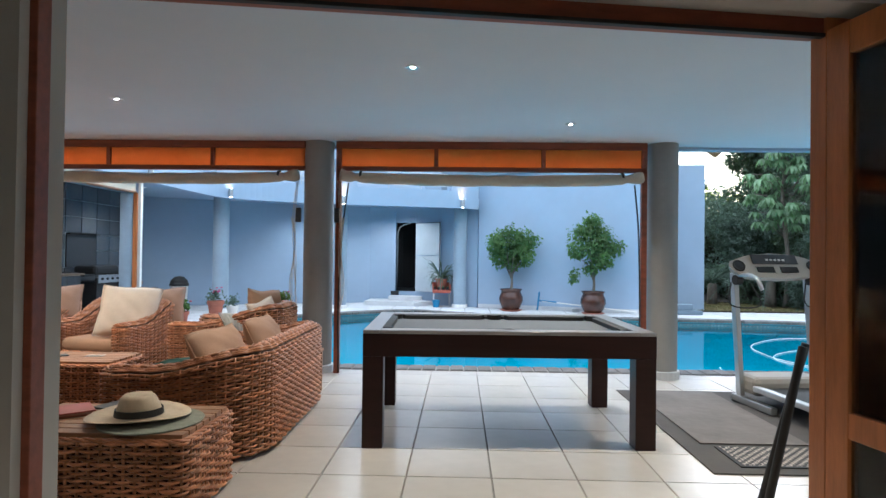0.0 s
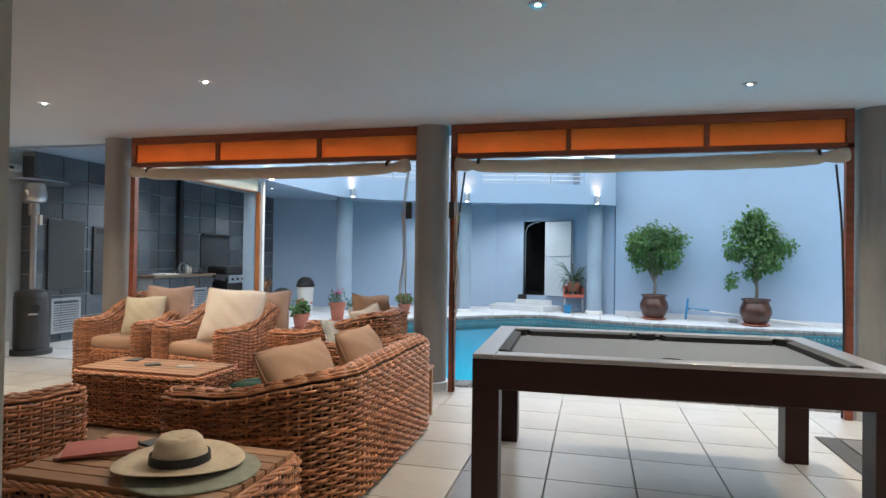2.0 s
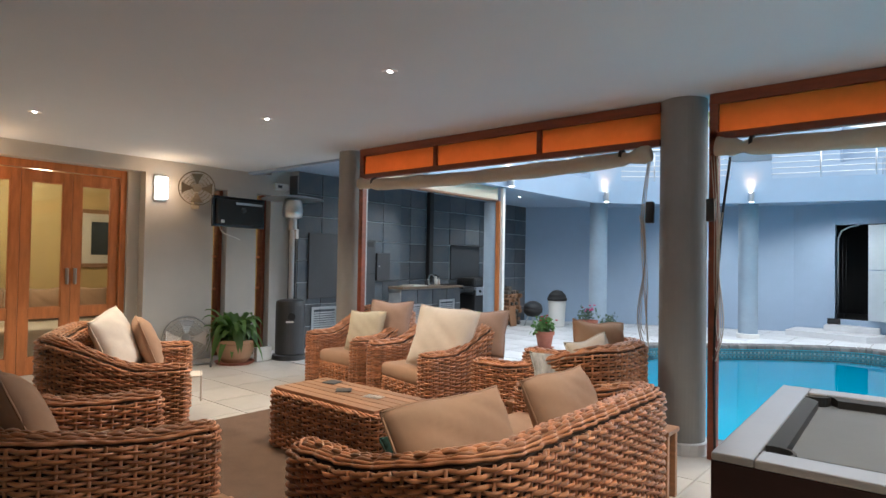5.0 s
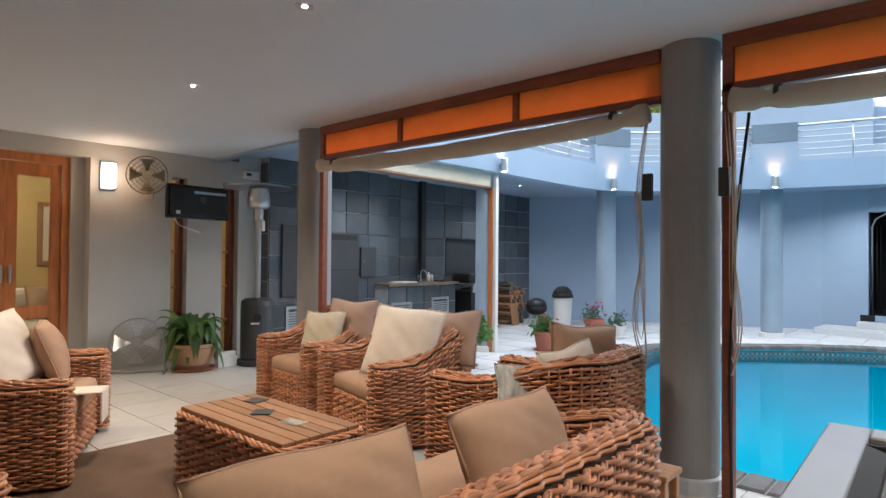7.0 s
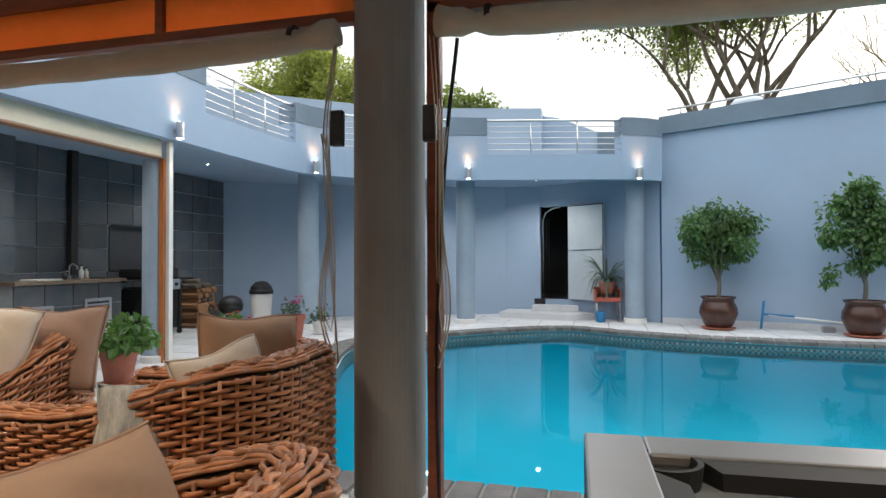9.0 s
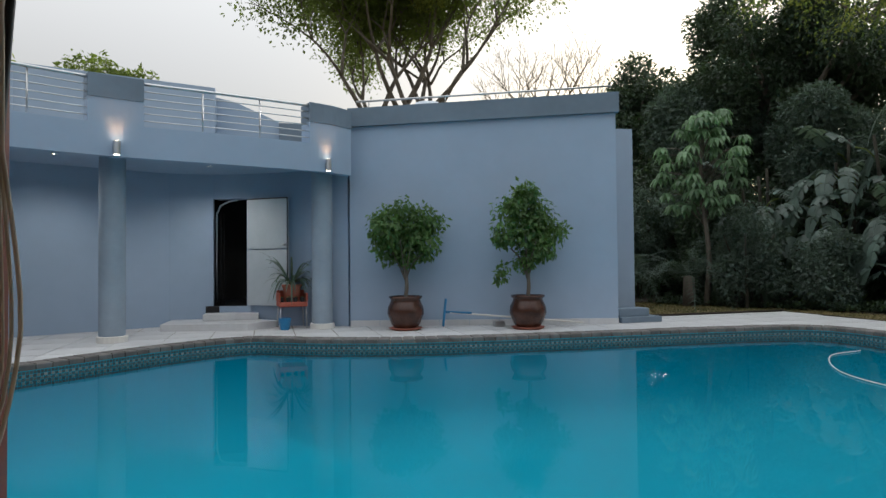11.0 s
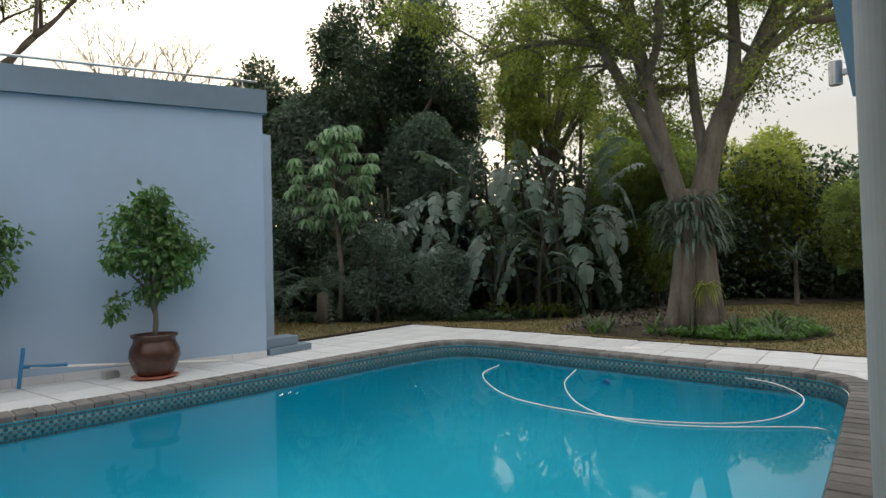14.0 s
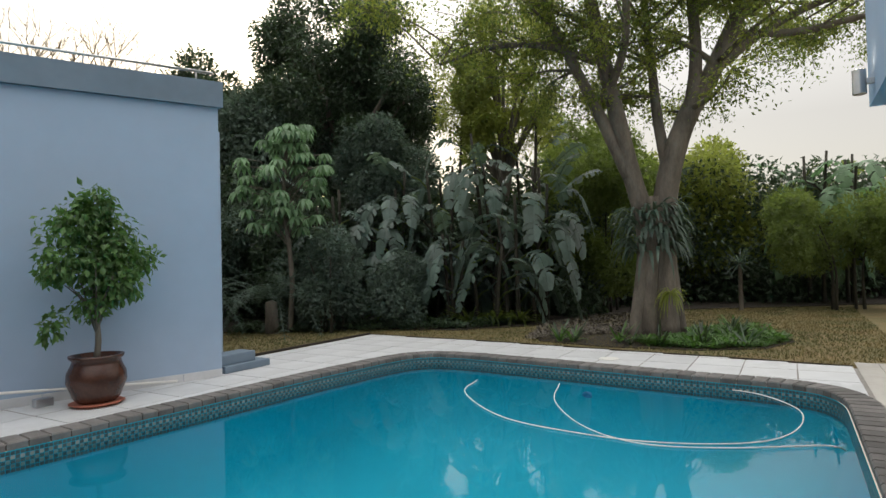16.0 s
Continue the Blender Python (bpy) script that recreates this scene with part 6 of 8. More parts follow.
for k, (m_, r_) in enumerate(zip(mains, rads)):
    pts = smooth_line(m_, 20)
    B.tube(pts, np.linspace(r_, r_ * 0.45, 20), 9)
    rgt = random.Random(200 + k)
    for j in (7, 10, 13, 16, 19):
        p0 = Vector(pts[j])
        for q in range(2):
            a = rgt.uniform(0, 6.28)
            d = Vector((math.cos(a), math.sin(a), rgt.uniform(-0.1, 0.7))).normalized()
            p1 = p0 + d * rgt.uniform(0.7, 1.3)
            p2 = p1 + (d + Vector((rgt.uniform(-.5, .5), rgt.uniform(-.5, .5), rgt.uniform(-.5, .4)))) * rgt.uniform(0.5, 1.0)
            B.tube(smooth_line([tuple(p0), tuple(p1), tuple(p2)], 8), np.linspace(r_ * 0.3, 0.01, 8), 5)
            for e0, e1 in ((p1, 1), (p2, 1), ((p1 + p2) / 2, 1)):
                ends.append(e0)
                for w_ in range(2):
                    a = rgt.uniform(0, 6.28)
                    e2 = e0 + Vector((math.cos(a), math.sin(a), rgt.uniform(-0.5, 0.5))) * rgt.uniform(0.4, 0.9)
                    B.tube([tuple(e0), tuple((e0 + e2) / 2 + Vector((0, 0, 0.05))), tuple(e2)], 0.007, 4)
                    ends.append(e2)
B.put("trunk", BARK, bt, "grey ridged trunks and spreading limbs")
E_ = np.array([tuple(e) for e in ends])
leaf_cloud("crown", E_, np.full(len(E_), 0.5), 52000, 0.07, L_OLIVE, bt, 55, 0.4, kind="stuff", aspect=0.45, shell=0.1)
leaf_cloud("crown", E_[::3], np.full(len(E_[::3]), 0.35), 32000, 0.08, L_YELLOW, bt, 56, 0.4, kind="stuff", aspect=0.5, shell=0.1)
# staghorn fern on the trunk
sf = thing("staghorn_fern", "large grey-green staghorn fern hanging round the trunk", "fern")
B = Buf()
rgs = random.Random(77)
for k in range(300):
    a = rgs.uniform(0, 6.28)
    z0 = rgs.uniform(1.5, 2.4)
    p = (bx - 0.05 + 0.36 * math.cos(a), by + 0.1 + 0.36 * math.sin(a), z0)
    strap_leaf(B, p, a + rgs.uniform(-.6, .6), rgs.uniform(0.32, 0.72), 0.032, rgs.uniform(0.4, 1.3), rgs.uniform(0.9, 1.4), 7)
B.put("fronds", L_GREY, sf)
rosette("spider_plant", "pale green tuft of narrow leaves on the trunk", bx - 0.55, by - 0.3, 60, 0.45, 0.014, L_YELLOW, 78, z=0.75, rise=(0.2, 0.9), droop=(0.8, 1.6))
# yucca
yu = thing("yucca", "slim yucca with a spiky leaf ball on a bare stem", "yucca")
part("stem", lathe([(0.06, -0.05), (0.05, 0.9), (0.04, 1.25)], 8, Matrix.Translation((17.5, 8.1, 0))), BARK, yu)
B = Buf()
for k in range(60):
    strap_leaf(B, (17.5, 8.1, 1.2), k * 2.4, 0.5, 0.016, random.Random(k).uniform(-0.5, 1.5), 0.3, 4)
B.put("leaves", L_GREY, yu)

# trees behind
def crown_tree(name, label, x, y, z0, crown, n, size, material, seed, r=0.3, clump=1.0):
    t = thing(name, label, "tree")
    B = Buf()
    rg = random.Random(seed)
    for c in crown[::2]:
        B.tube(smooth_line([(x, y, z0), (x + (c[0] - x) * 0.3, y + (c[1] - y) * 0.3, z0 + (c[2] - z0) * 0.55), tuple(c[:3])], 10), np.linspace(r * 0.7, 0.04, 10), 6)
    B.tube([(x, y, -0.1), (x, y, z0)], r, 8)
    B.put("trunk", BARK, t)
    leaf_cloud("crown", [c[:3] for c in crown], [clump * c[3] for c in crown], n, size, material, t, seed, 0.3, kind="stuff", aspect=0.5, shell=0.45)
    return t


def blob_crown(seed, c, s, k, r):
    rg = np.random.RandomState(seed)
    out = []
    for _ in range(k):
        d = rg.normal(size=3)
        d /= np.linalg.norm(d)
        d *= rg.rand() ** 0.4
        out.append((c[0] + d[0] * s[0], c[1] + d[1] * s[1], c[2] + d[2] * s[2], r * rg.uniform(0.7, 1.2)))
    return out


crown_tree("evergreen_tree", "tall dense dark evergreen tree behind the hedge", 15.4, 20.0, 3.0, blob_crown(1, (15.2, 19.8, 7.0), (2.9, 2.9, 3.6), 70, 0.8), 80000, 0.14, L_SHADE, 301)
crown_tree("evergreen_tree", "dark leafy tree with a low crown behind the hedge", 13.6, 21.4, 2.0, blob_crown(8, (13.4, 21.2, 4.6), (1.7, 1.4, 2.2), 40, 0.8), 36000, 0.15, L_GREY, 307, r=0.12)
crown_tree("evergreen_tree", "green leafy tree behind the lawn", 20.5, 13.2, 2.0, blob_crown(9, (20.3, 13.0, 4.6), (2.2, 1.6, 1.8), 44, 0.8), 36000, 0.15, L_OLIVE, 308, r=0.15)
crown_tree("light_tree", "light tree with sparse yellow-green leaves", 15.2, 13.9, 3.0, blob_crown(3, (14.9, 13.9, 6.8), (1.9, 1.9, 2.6), 40, 0.5), 20000, 0.09, L_YELLOW, 303, r=0.1)
crown_tree("small_tree", "small dark leafy tree beyond the garden wall", 12.4, 24.0, 3.0, blob_crown(4, (12.5, 23.4, 5.6), (1.7, 1.2, 2.6), 46, 0.6), 24000, 0.16, L_SHADE, 304, r=0.1)
crown_tree("distant_tree", "distant tree with yellow-green leaves above the balcony", -12.5, 27.0, 5.0, blob_crown(5, (-12.5, 27.0, 8.4), (3.0, 2.0, 1.6), 30, 1.1), 12000, 0.22, L_YELLOW, 305)
crown_tree("distant_tree", "distant dark tree above the balcony", -7.3, 33.5, 5.0, blob_crown(6, (-7.3, 33.5, 8.4), (1.8, 1.5, 1.6), 16, 0.9), 6000, 0.24, L_OLIVE, 306)
tall = thing("tall_tree", "tall tree with dark bare limbs and sparse leaves beyond the wall", "tree")
B = Buf()
tends = []
for k, (lx, ly) in enumerate([(-0.30, 0.0), (-0.1, 0.1), (0.12, 0.0), (0.3, 0.1)]):
    tends += tree_trunks(B, (5.2 + 0.25 * k, 33.5, 3.0 + (k % 2)), 0.25, 4.6, 400 + k, 5, (lx * 1.1, ly), 0.58)
B.put("trunk", BARK, tall)
TE = np.array([tuple(e) for e in tends])
leaf_cloud("crown", TE, np.full(len(TE), 1.35), 80000, 0.19, L_OLIVE, tall, 410, 0.3, kind="stuff", aspect=0.5, shell=0.1)
low = TE[TE[:, 2] < 11]
leaf_cloud("crown", low if len(low) else TE[:5], np.full(max(len(low), 5) if len(low) else 5, 1.0)[:len(low) if len(low) else 5], 6000, 0.16, L_YELLOW, tall, 411, 0.3, kind="stuff", aspect=0.5, shell=0.1)
bare = thing("bare_tree", "distant leafless tree with a round crown of fine twigs", "tree")
B = Buf()
for k in range(7):
    a = k * 0.9
    tree_trunks(B, (17.3, 40.0, 8.3), 0.13, 2.3, 500 + k, 5, (1.1 * math.cos(a), 0.8 * math.sin(a)), 0.6)
B.put("trunk", mat("pale_twigs", (0.30, 0.25, 0.19), 0.9), bare)
# far woods all round, low behind everything
fb = resample(np.array([(-30, 30), (-18, 38), (0, 46), (16, 48), (32, 34), (40, 16), (42, -4)]), 30)
leaf_mass("far_woods", "distant line of trees around the gardens", [(x, y, 2.6, 2.2, 2.2, 2.2, 10) for x, y in fb], 30000, 0.6, L_OLIVE, 610, r=2.0, category="woods")
# flower-bed ornaments by the wall's end
blk = thing("concrete_blocks", "two stacked grey concrete edging blocks at the wall's end", "blocks", at=(5.45, 13.75, 0))
part("block", box((-0.38, -0.2, 0.0), (0.42, 0.2, 0.1), 0.012), BAND, blk)
part("block", box((-0.38, -0.12, 0.101), (0.22, 0.2, 0.24), 0.012), BAND, blk)
fl = thing("flood_light", "white floodlight fixed at the wall's end", "flood light", at=(5.25, 14.6, 2.75))
part("housing", box((-0.02, -0.1, -0.06), (0.22, 0.1, 0.06), 0.01), WHITE, fl)
part("bracket", box((-0.25, -0.02, -0.02), (-0.02, 0.02, 0.02), 0.003), STEEL, fl)
part("lens", box((0.22, -0.08, -0.045), (0.226, 0.08, 0.045), 0.001), STEEL, fl)

# ---- entrance doorway ----
def frame_pt(s):
    a, b = np.array((-1.30, 1.60)), np.array((1.64, 2.02))
    return a + (b - a) * s


def leaf_door(name, w, h, material, m, label, panes=((0.14, 0.72), (0.80, 0.93)), parent=None, category="door", glassmat=None):
    """A framed glazed door leaf in its own xz plane, hinged at the origin."""
    t = parent or thing(name, label, category)
    if not parent:
        t.matrix_basis = m
    st = 0.11
    part("stile", box((0, -0.02, 0.01), (st, 0.02, h), 0.004), material, t)
    part("stile", box((w - st, -0.02, 0.01), (w, 0.02, h), 0.004), material, t)
    zs = [0.01]
    rails = [(0.01, 0.20), (0.62, 0.72), (h - 0.13, h)]
    for a, b in rails:
        part("rail", box((st, -0.018, a), (w - st, 0.018, b), 0.004), material, t)
    for (a, b) in ((0.20, 0.62), (0.72, h - 0.13)):
        part("pane", box((st, -0.003, a), (w - st, 0.003, b)), GLASS, t, "clear glass pane")
    hd = part("handle", lathe([(0.012, -0.07), (0.014, 0.0), (0.012, 0.07)], 12, Matrix.Translation((w - st / 2, -0.06, 1.05))), STEEL, t, "steel door handle")
    part("rose", box((w - st / 2 - 0.02, -0.05, 1.0), (w - st / 2 + 0.02, -0.02, 1.1), 0.004), STEEL, hd)
    return t


fr = thing("entrance_frame", "dark brown timber frame round the wide entrance doorway", "door frame")
ang = math.degrees(math.atan2(0.45, 2.94))
for s_, w_ in ((0.0, 0.07), (1.0, 0.06)):
    x, y = frame_pt(s_)
    part("jamb", box((-0.10 if s_ == 0 else 0, -0.05, 0), (0.0 if s_ == 0 else 0.14, 0.04, 2.30), 0.004, pose(x, y - 0.06, 0, 0, 0, ang)), WHITE if s_ == 0 else ORANGEWOOD, fr)
x, y = frame_pt(0.5)
part("lining", box((-0.10, -0.14, 0), (0.006, -0.052, 2.30), 0.004, pose(*frame_pt(0.0), 0, 0, 0, ang) @ pose(0, -0.06, 0)), REDWOOD, fr)
part("head", box((-1.49, -0.05, 2.235), (1.49, 0.04, 2.31), 0.004, pose(x, y - 0.06, 0, 0, 0, ang)), REDWOOD, fr)
part("track", box((-1.49, -0.06, 2.22), (1.49, -0.03, 2.236), 0.002, pose(x, y - 0.06, 0, 0, 0, ang)), BLACK, fr)
leaf_door("door", 0.86, 2.24, ORANGEWOOD, pose(1.66, 1.90, 0, 0, 0, -80), "open orange timber door with glass panes at the entrance")
leaf_door("door", 0.86, 2.24, REDWOOD, pose(-1.39, 1.52, 0, 0, 0, -87), "open dark timber door folded back at the entrance")
ct = thing("curtain", "plain cream curtain beside the entrance door", "curtain")
n = 40
V, F = [], []
for k in range(n):
    a = k / (n - 1)
    x, y = -1.62 - 0.35 * a, 1.33 - 0.1 * a + 0.03 * math.sin(k * 0.9)
    V += [(x, y, 0.03), (x, y, 2.4)]
for k in range(n - 1):
    F.append((2 * k, 2 * k + 2, 2 * k + 3, 2 * k + 1))
c_ = raw("cloth", np.array(V), F, CREAMP, ct, smooth=True)
so = c_.modifiers.new("thickness", 'SOLIDIFY')
so.thickness = 0.004

# ---- west double door with the lit room behind ----
wd = thing("double_door", "closed orange timber double door with glass panes and a lit room behind", "door")
part("frame", box((-7.80, 2.50, 0.0), (-7.70, 2.57, 2.40), 0.004), ORANGEWOOD, wd)
part("frame", box((-7.80, 4.62, 0.0), (-7.70, 4.69, 2.40), 0.004), ORANGEWOOD, wd)
part("frame", box((-7.80, 2.57, 2.31), (-7.70, 4.62, 2.40), 0.004), ORANGEWOOD, wd)
for k in range(4):
    lf = new("leaf")
    lf.parent = wd
    lf.matrix_basis = pose(-7.755, 2.574 + 0.511 * k, 0, 0, 0, 90)
    w, h, st = 0.508, 2.30, 0.095
    for lo, hi in (((0, 0.01), (st, h)), ((w - st, 0.01), (w, h)), ((st, 0.01), (w - st, 0.20)), ((st, 0.64), (w - st, 0.75)), ((st, h - 0.13), (w - st, h))):
        part("stile", box((lo[0], -0.02, lo[1]), (hi[0], 0.02, hi[1]), 0.003), ORANGEWOOD, lf)
    for a, b in ((0.20, 0.64), (0.75, h - 0.13)):
        part("pane", box((st, -0.003, a), (w - st, 0.003, b)), GLASS, lf)
        for x0, x1, z0, z1 in ((st, st + 0.012, a, b), (w - st - 0.012, w - st, a, b), (st + 0.012, w - st - 0.012, a, a + 0.012), (st + 0.012, w - st - 0.012, b - 0.012, b)):
            part("bead", box((x0, -0.014, z0), (x1, -0.004, z1), 0.002), ORANGEWOOD, lf)
    if k in (2, 3):
        hx = 0.04 if k == 3 else w - 0.04
        part("handle", lathe([(0.01, -0.09), (0.012, 0), (0.01, 0.09)], 10, Matrix.Translation((hx, -0.055, 1.10))), STEEL, lf, "steel door handle")
        part("handle_plate", box((hx - 0.016, -0.05, 1.02), (hx + 0.016, -0.02, 1.20), 0.004), STEEL, lf)
ribbon_wall("wall_lounge", [(-7.82, 2.2), (-10.6, 2.2), (-10.6, 6.9), (-7.82, 6.9)], -0.05, 2.7, 0.2, mat("yellow_room_wall", (0.62, 0.45, 0.20), 0.8, var=0.04), side=1, kind="structure")
slab("floor_lounge", [(-10.8, 2.0), (-7.8, 2.0), (-7.8, 7.1), (-10.8, 7.1)], -0.05, -0.004, TILE, kind="structure")
slab("ceiling_lounge", [(-10.8, 2.0), (-7.8, 2.0), (-7.8, 7.1), (-10.8, 7.1)], 2.7, 2.8, CEIL, kind="structure")
pl = new("lounge_lamp", bpy.data.lights.new("lounge_lamp", 'POINT'))
pl.data.energy, pl.data.color, pl.data.shadow_soft_size = 9, (1.0, 0.72, 0.38), 0.12
pl.location = (-9.2, 4.2, 2.2)
pf = thing("picture", "framed dark picture on the room wall", "picture")
part("frame", box((-10.59, 5.1, 1.15), (-10.55, 5.95, 2.1), 0.01), TEAK, pf)
part("mount", box((-10.55, 5.17, 1.22), (-10.545, 5.88, 2.03)), CUSH_L, pf)
part("print", box((-10.545, 5.3, 1.36), (-10.54, 5.75, 1.9)), GREYMETAL, pf)
ls = thing("lounge_sofa", "cream sofa with patterned cushions inside the room", "sofa")
part("seat", box((-9.9, 3.3, 0.0), (-8.6, 5.3, 0.42), 0.05), CUSH_L, ls)
part("backrest", box((-10.1, 3.3, 0.3), (-9.85, 5.3, 0.85), 0.08), CUSH_L, ls)
for y in (3.7, 4.4, 5.0):
    pillow(-9.65, y, 0.66, 0.5, 0.45, 0.16, 90, -15, CUSH, "patterned dark cushion on the inner sofa", seed=int(y * 10))

# slot windows
for k, (a, b) in enumerate(((5.73, 5.93), (6.39, 6.62))):
    w = tagged(new("window_%d" % (k + 1)), "narrow tall window with an orange timber frame", "", "", "structure")
    part("frame", box((-7.75, a, 0.0), (-7.66, a + 0.03, 2.28), 0.003), ORANGEWOOD, w)
    part("frame", box((-7.75, b - 0.05, 0.0), (-7.62, b, 2.28), 0.003), REDWOOD, w)
    for z in (0.0, 0.45, 0.9, 1.35, 1.8, 2.2):
        part("frame", box((-7.74, a + 0.03, z), (-7.67, b - 0.05, z + 0.03)), ORANGEWOOD, w)
    part("window_pane", box((-7.71, a + 0.03, 0.03), (-7.705, b - 0.05, 2.2)), GLASS, w)
    ribbon_wall("wall_over_window", [(-7.5, a), (-7.5, b)], 2.28, CEIL_Z, 0.3, PLASTER_IN, kind="structure")

# wall lamp beside the door
for y in (5.0, 2.85):
    wl = thing("wall_lamp", "square white glowing wall lamp beside the timber door", "wall lamp", "patio wall lamps")
    part("back_plate", box((-7.499, y - 0.08, 2.05), (-7.47, y + 0.08, 2.37), 0.005), STEEL, wl)
    part("shade", box((-7.47, y - 0.07, 2.07), (-7.40, y + 0.07, 2.35), 0.02), glow("shade_glow", (1.0, 0.86, 0.66), 1.2), wl, "glowing white shade")
    l = new("wall_lamp_light", bpy.data.lights.new("wall_lamp_light", 'POINT'))
    l.data.energy, l.data.color, l.data.shadow_soft_size = 0.9 if y > 4 else 2.4, (1.0, 0.52, 0.2), 0.08
    l.location = (-7.28, y, 2.21)


def wire_ring(B, c, r, axis, w=0.004, n=28):
    a = np.linspace(0, 2 * math.pi, n + 1)
    P = np.zeros((n + 1, 3))
    i, j = [(1, 2), (0, 2), (0, 1)]["xyz".index(axis)]
    P[:, i], P[:, j] = np.cos(a) * r, np.sin(a) * r
    B.tube(P + np.array(c), w, 5)


def fan(at, rz, tilt, r, cage, blade, label, stand, hub=WHITE):
    t = thing("fan", label, "fan")
    t.matrix_basis = pose(*at, 0, 0, rz)
    cg = part("motor", lathe([(0.0, -0.12), (0.05, -0.115), (0.055, -0.02), (0.02, 0.0)], 20, pose(0, 0, 0, 0, 90 + tilt, 0)), hub, t)
    B = Buf()
    R_ = pose(0, 0, 0, 0, tilt, 0)
    for k in range(5):
        f = (k + 1) / 5
        for s in (1, -1):
            B2 = []
            a = np.linspace(0, 2 * math.pi, 33)
            P = [R_ @ Vector((0.035 + s * 0.06 * (1 - f ** 2), r * f * math.cos(x), r * f * math.sin(x))) for x in a]
            B.tube([tuple(p) for p in P], 0.0022 if f < 1 else 0.006, 4)
    for k in range(28):
        a = k * math.pi / 14
        for s in (1, -1):
            P = [R_ @ Vector((0.035 + s * 0.06 * (1 - f * f), r * f * math.cos(a), r * f * math.sin(a))) for f in (0.12, 0.5, 0.8, 1.0)]
            B.tube([tuple(p) for p in P], 0.0016, 3)
    B.put("cage", cage, t, "round wire cage")
    for k in range(4):
        a0 = k * math.pi / 2
        V, F = [], []
        for i in range(7):
            f = 0.12 + 0.80 * i / 6
            for sd in (-1, 1):
                a = a0 + sd * 0.33 * (0.6 + 0.6 * i / 6)
                V.append(tuple(R_ @ Vector((0.035 + sd * 0.02, r * f * math.cos(a), r * f * math.sin(a)))))
        for i in range(6):
            F.append((2 * i, 2 * i + 1, 2 * i + 3, 2 * i + 2))
        part_ = raw("blade", np.array(V), F, blade, t, smooth=True)
    part("badge", lathe([(0.0, 0.1), (0.045, 0.098), (0.05, 0.09), (0.05, 0.08)], 20, pose(0, 0, 0, 0, 90 + tilt, 0)), hub, t, "round centre badge")
    if stand == "wall":
        Buf().tube([(-0.02, 0, -0.03), (-0.12, 0, -0.14), (-0.30, 0, -0.16)], 0.02, 8).put("arm", hub, t)
        part("mount", box((-0.40, -0.05, -0.24), (-0.30, 0.05, -0.08), 0.01), hub, t)
    else:
        Buf().tube([(0.02, -r - 0.02, 0.0), (0.02, -r - 0.02, -r - 0.02), (0.18, -r - 0.02, -r - 0.06), (-0.18, -r - 0.02, -r - 0.06)], 0.012, 6).put("stand", STEEL, t)
        Buf().tube([(0.02, r + 0.02, 0.0), (0.02, r + 0.02, -r - 0.02), (0.18, r + 0.02, -r - 0.06), (-0.18, r + 0.02, -r - 0.06)], 0.012, 6).put("stand", STEEL, t)
        Buf().tube([(0.0, -r - 0.02, -r - 0.05), (0.0, r + 0.02, -r - 0.05)], 0.012, 6).put("crossbar", STEEL, t)
    return t


CREAMPL = mat("cream_plastic", (0.42, 0.37, 0.27), 0.5, var=0.04)
BRASSY = mat("tarnished_brass_plastic", (0.20, 0.16, 0.10), 0.4, var=0.08)
fan((-7.10, 5.28, 2.215), -25, 8, 0.21, BRASSY, BRASSY, "dull brass-coloured round wall fan with a wire cage", "wall", CREAMPL)
fan((-7.15, 5.22, 0.335), -30, -14, 0.27, STEEL, STEEL, "chrome floor fan with a round wire cage", "floor", STEEL)

# television hung on a bracket
tv = thing("television", "black flat television on a swivel bracket, seen from behind", "television")
tv.matrix_basis = pose(-7.1, 5.88, 1.95, 0, 0, 4)
part("panel", box((-0.04, -0.40, -0.20), (0.0, 0.40, 0.20), 0.012), BLACKGLOSS, tv)
part("back_cover", box((0.0, -0.36, -0.17), (0.035, 0.36, 0.16), 0.02), BLACK, tv)
part("strip", box((0.036, -0.08, 0.10), (0.039, 0.33, 0.13), 0.001), STEEL, tv)
part("label", box((0.036, -0.30, -0.15), (0.039, -0.25, -0.11), 0.0005), WHITE, tv)
part("emblem", lathe([(0.0, 0.03), (0.03, 0.028), (0.035, 0.02), (0.036, 0.0)], 20, pose(0.036, 0.03, 0.03, 0, 90, 0)), GREYMETAL, tv)
part("bracket", box((-0.38, -0.03, -0.04), (-0.04, 0.03, 0.04), 0.005), BLACK, tv)
Buf().tube(smooth_line([(0.0, -0.3, -0.2), (0.02, -0.25, -0.28), (0.03, -0.1, -0.33), (0.02, 0.0, -0.36)], 16), 0.006, 6).put("cable", WHITE, tv)
ac = thing("sensor_box", "small white alarm box high on the wall", "alarm box")
part("case", box((-7.499, 6.66, 2.36), (-7.43, 6.88, 2.46), 0.01), WHITE, ac)
part("grille", box((-7.43, 6.69, 2.39), (-7.425, 6.76, 2.43), 0.001), GREYMETAL, ac)

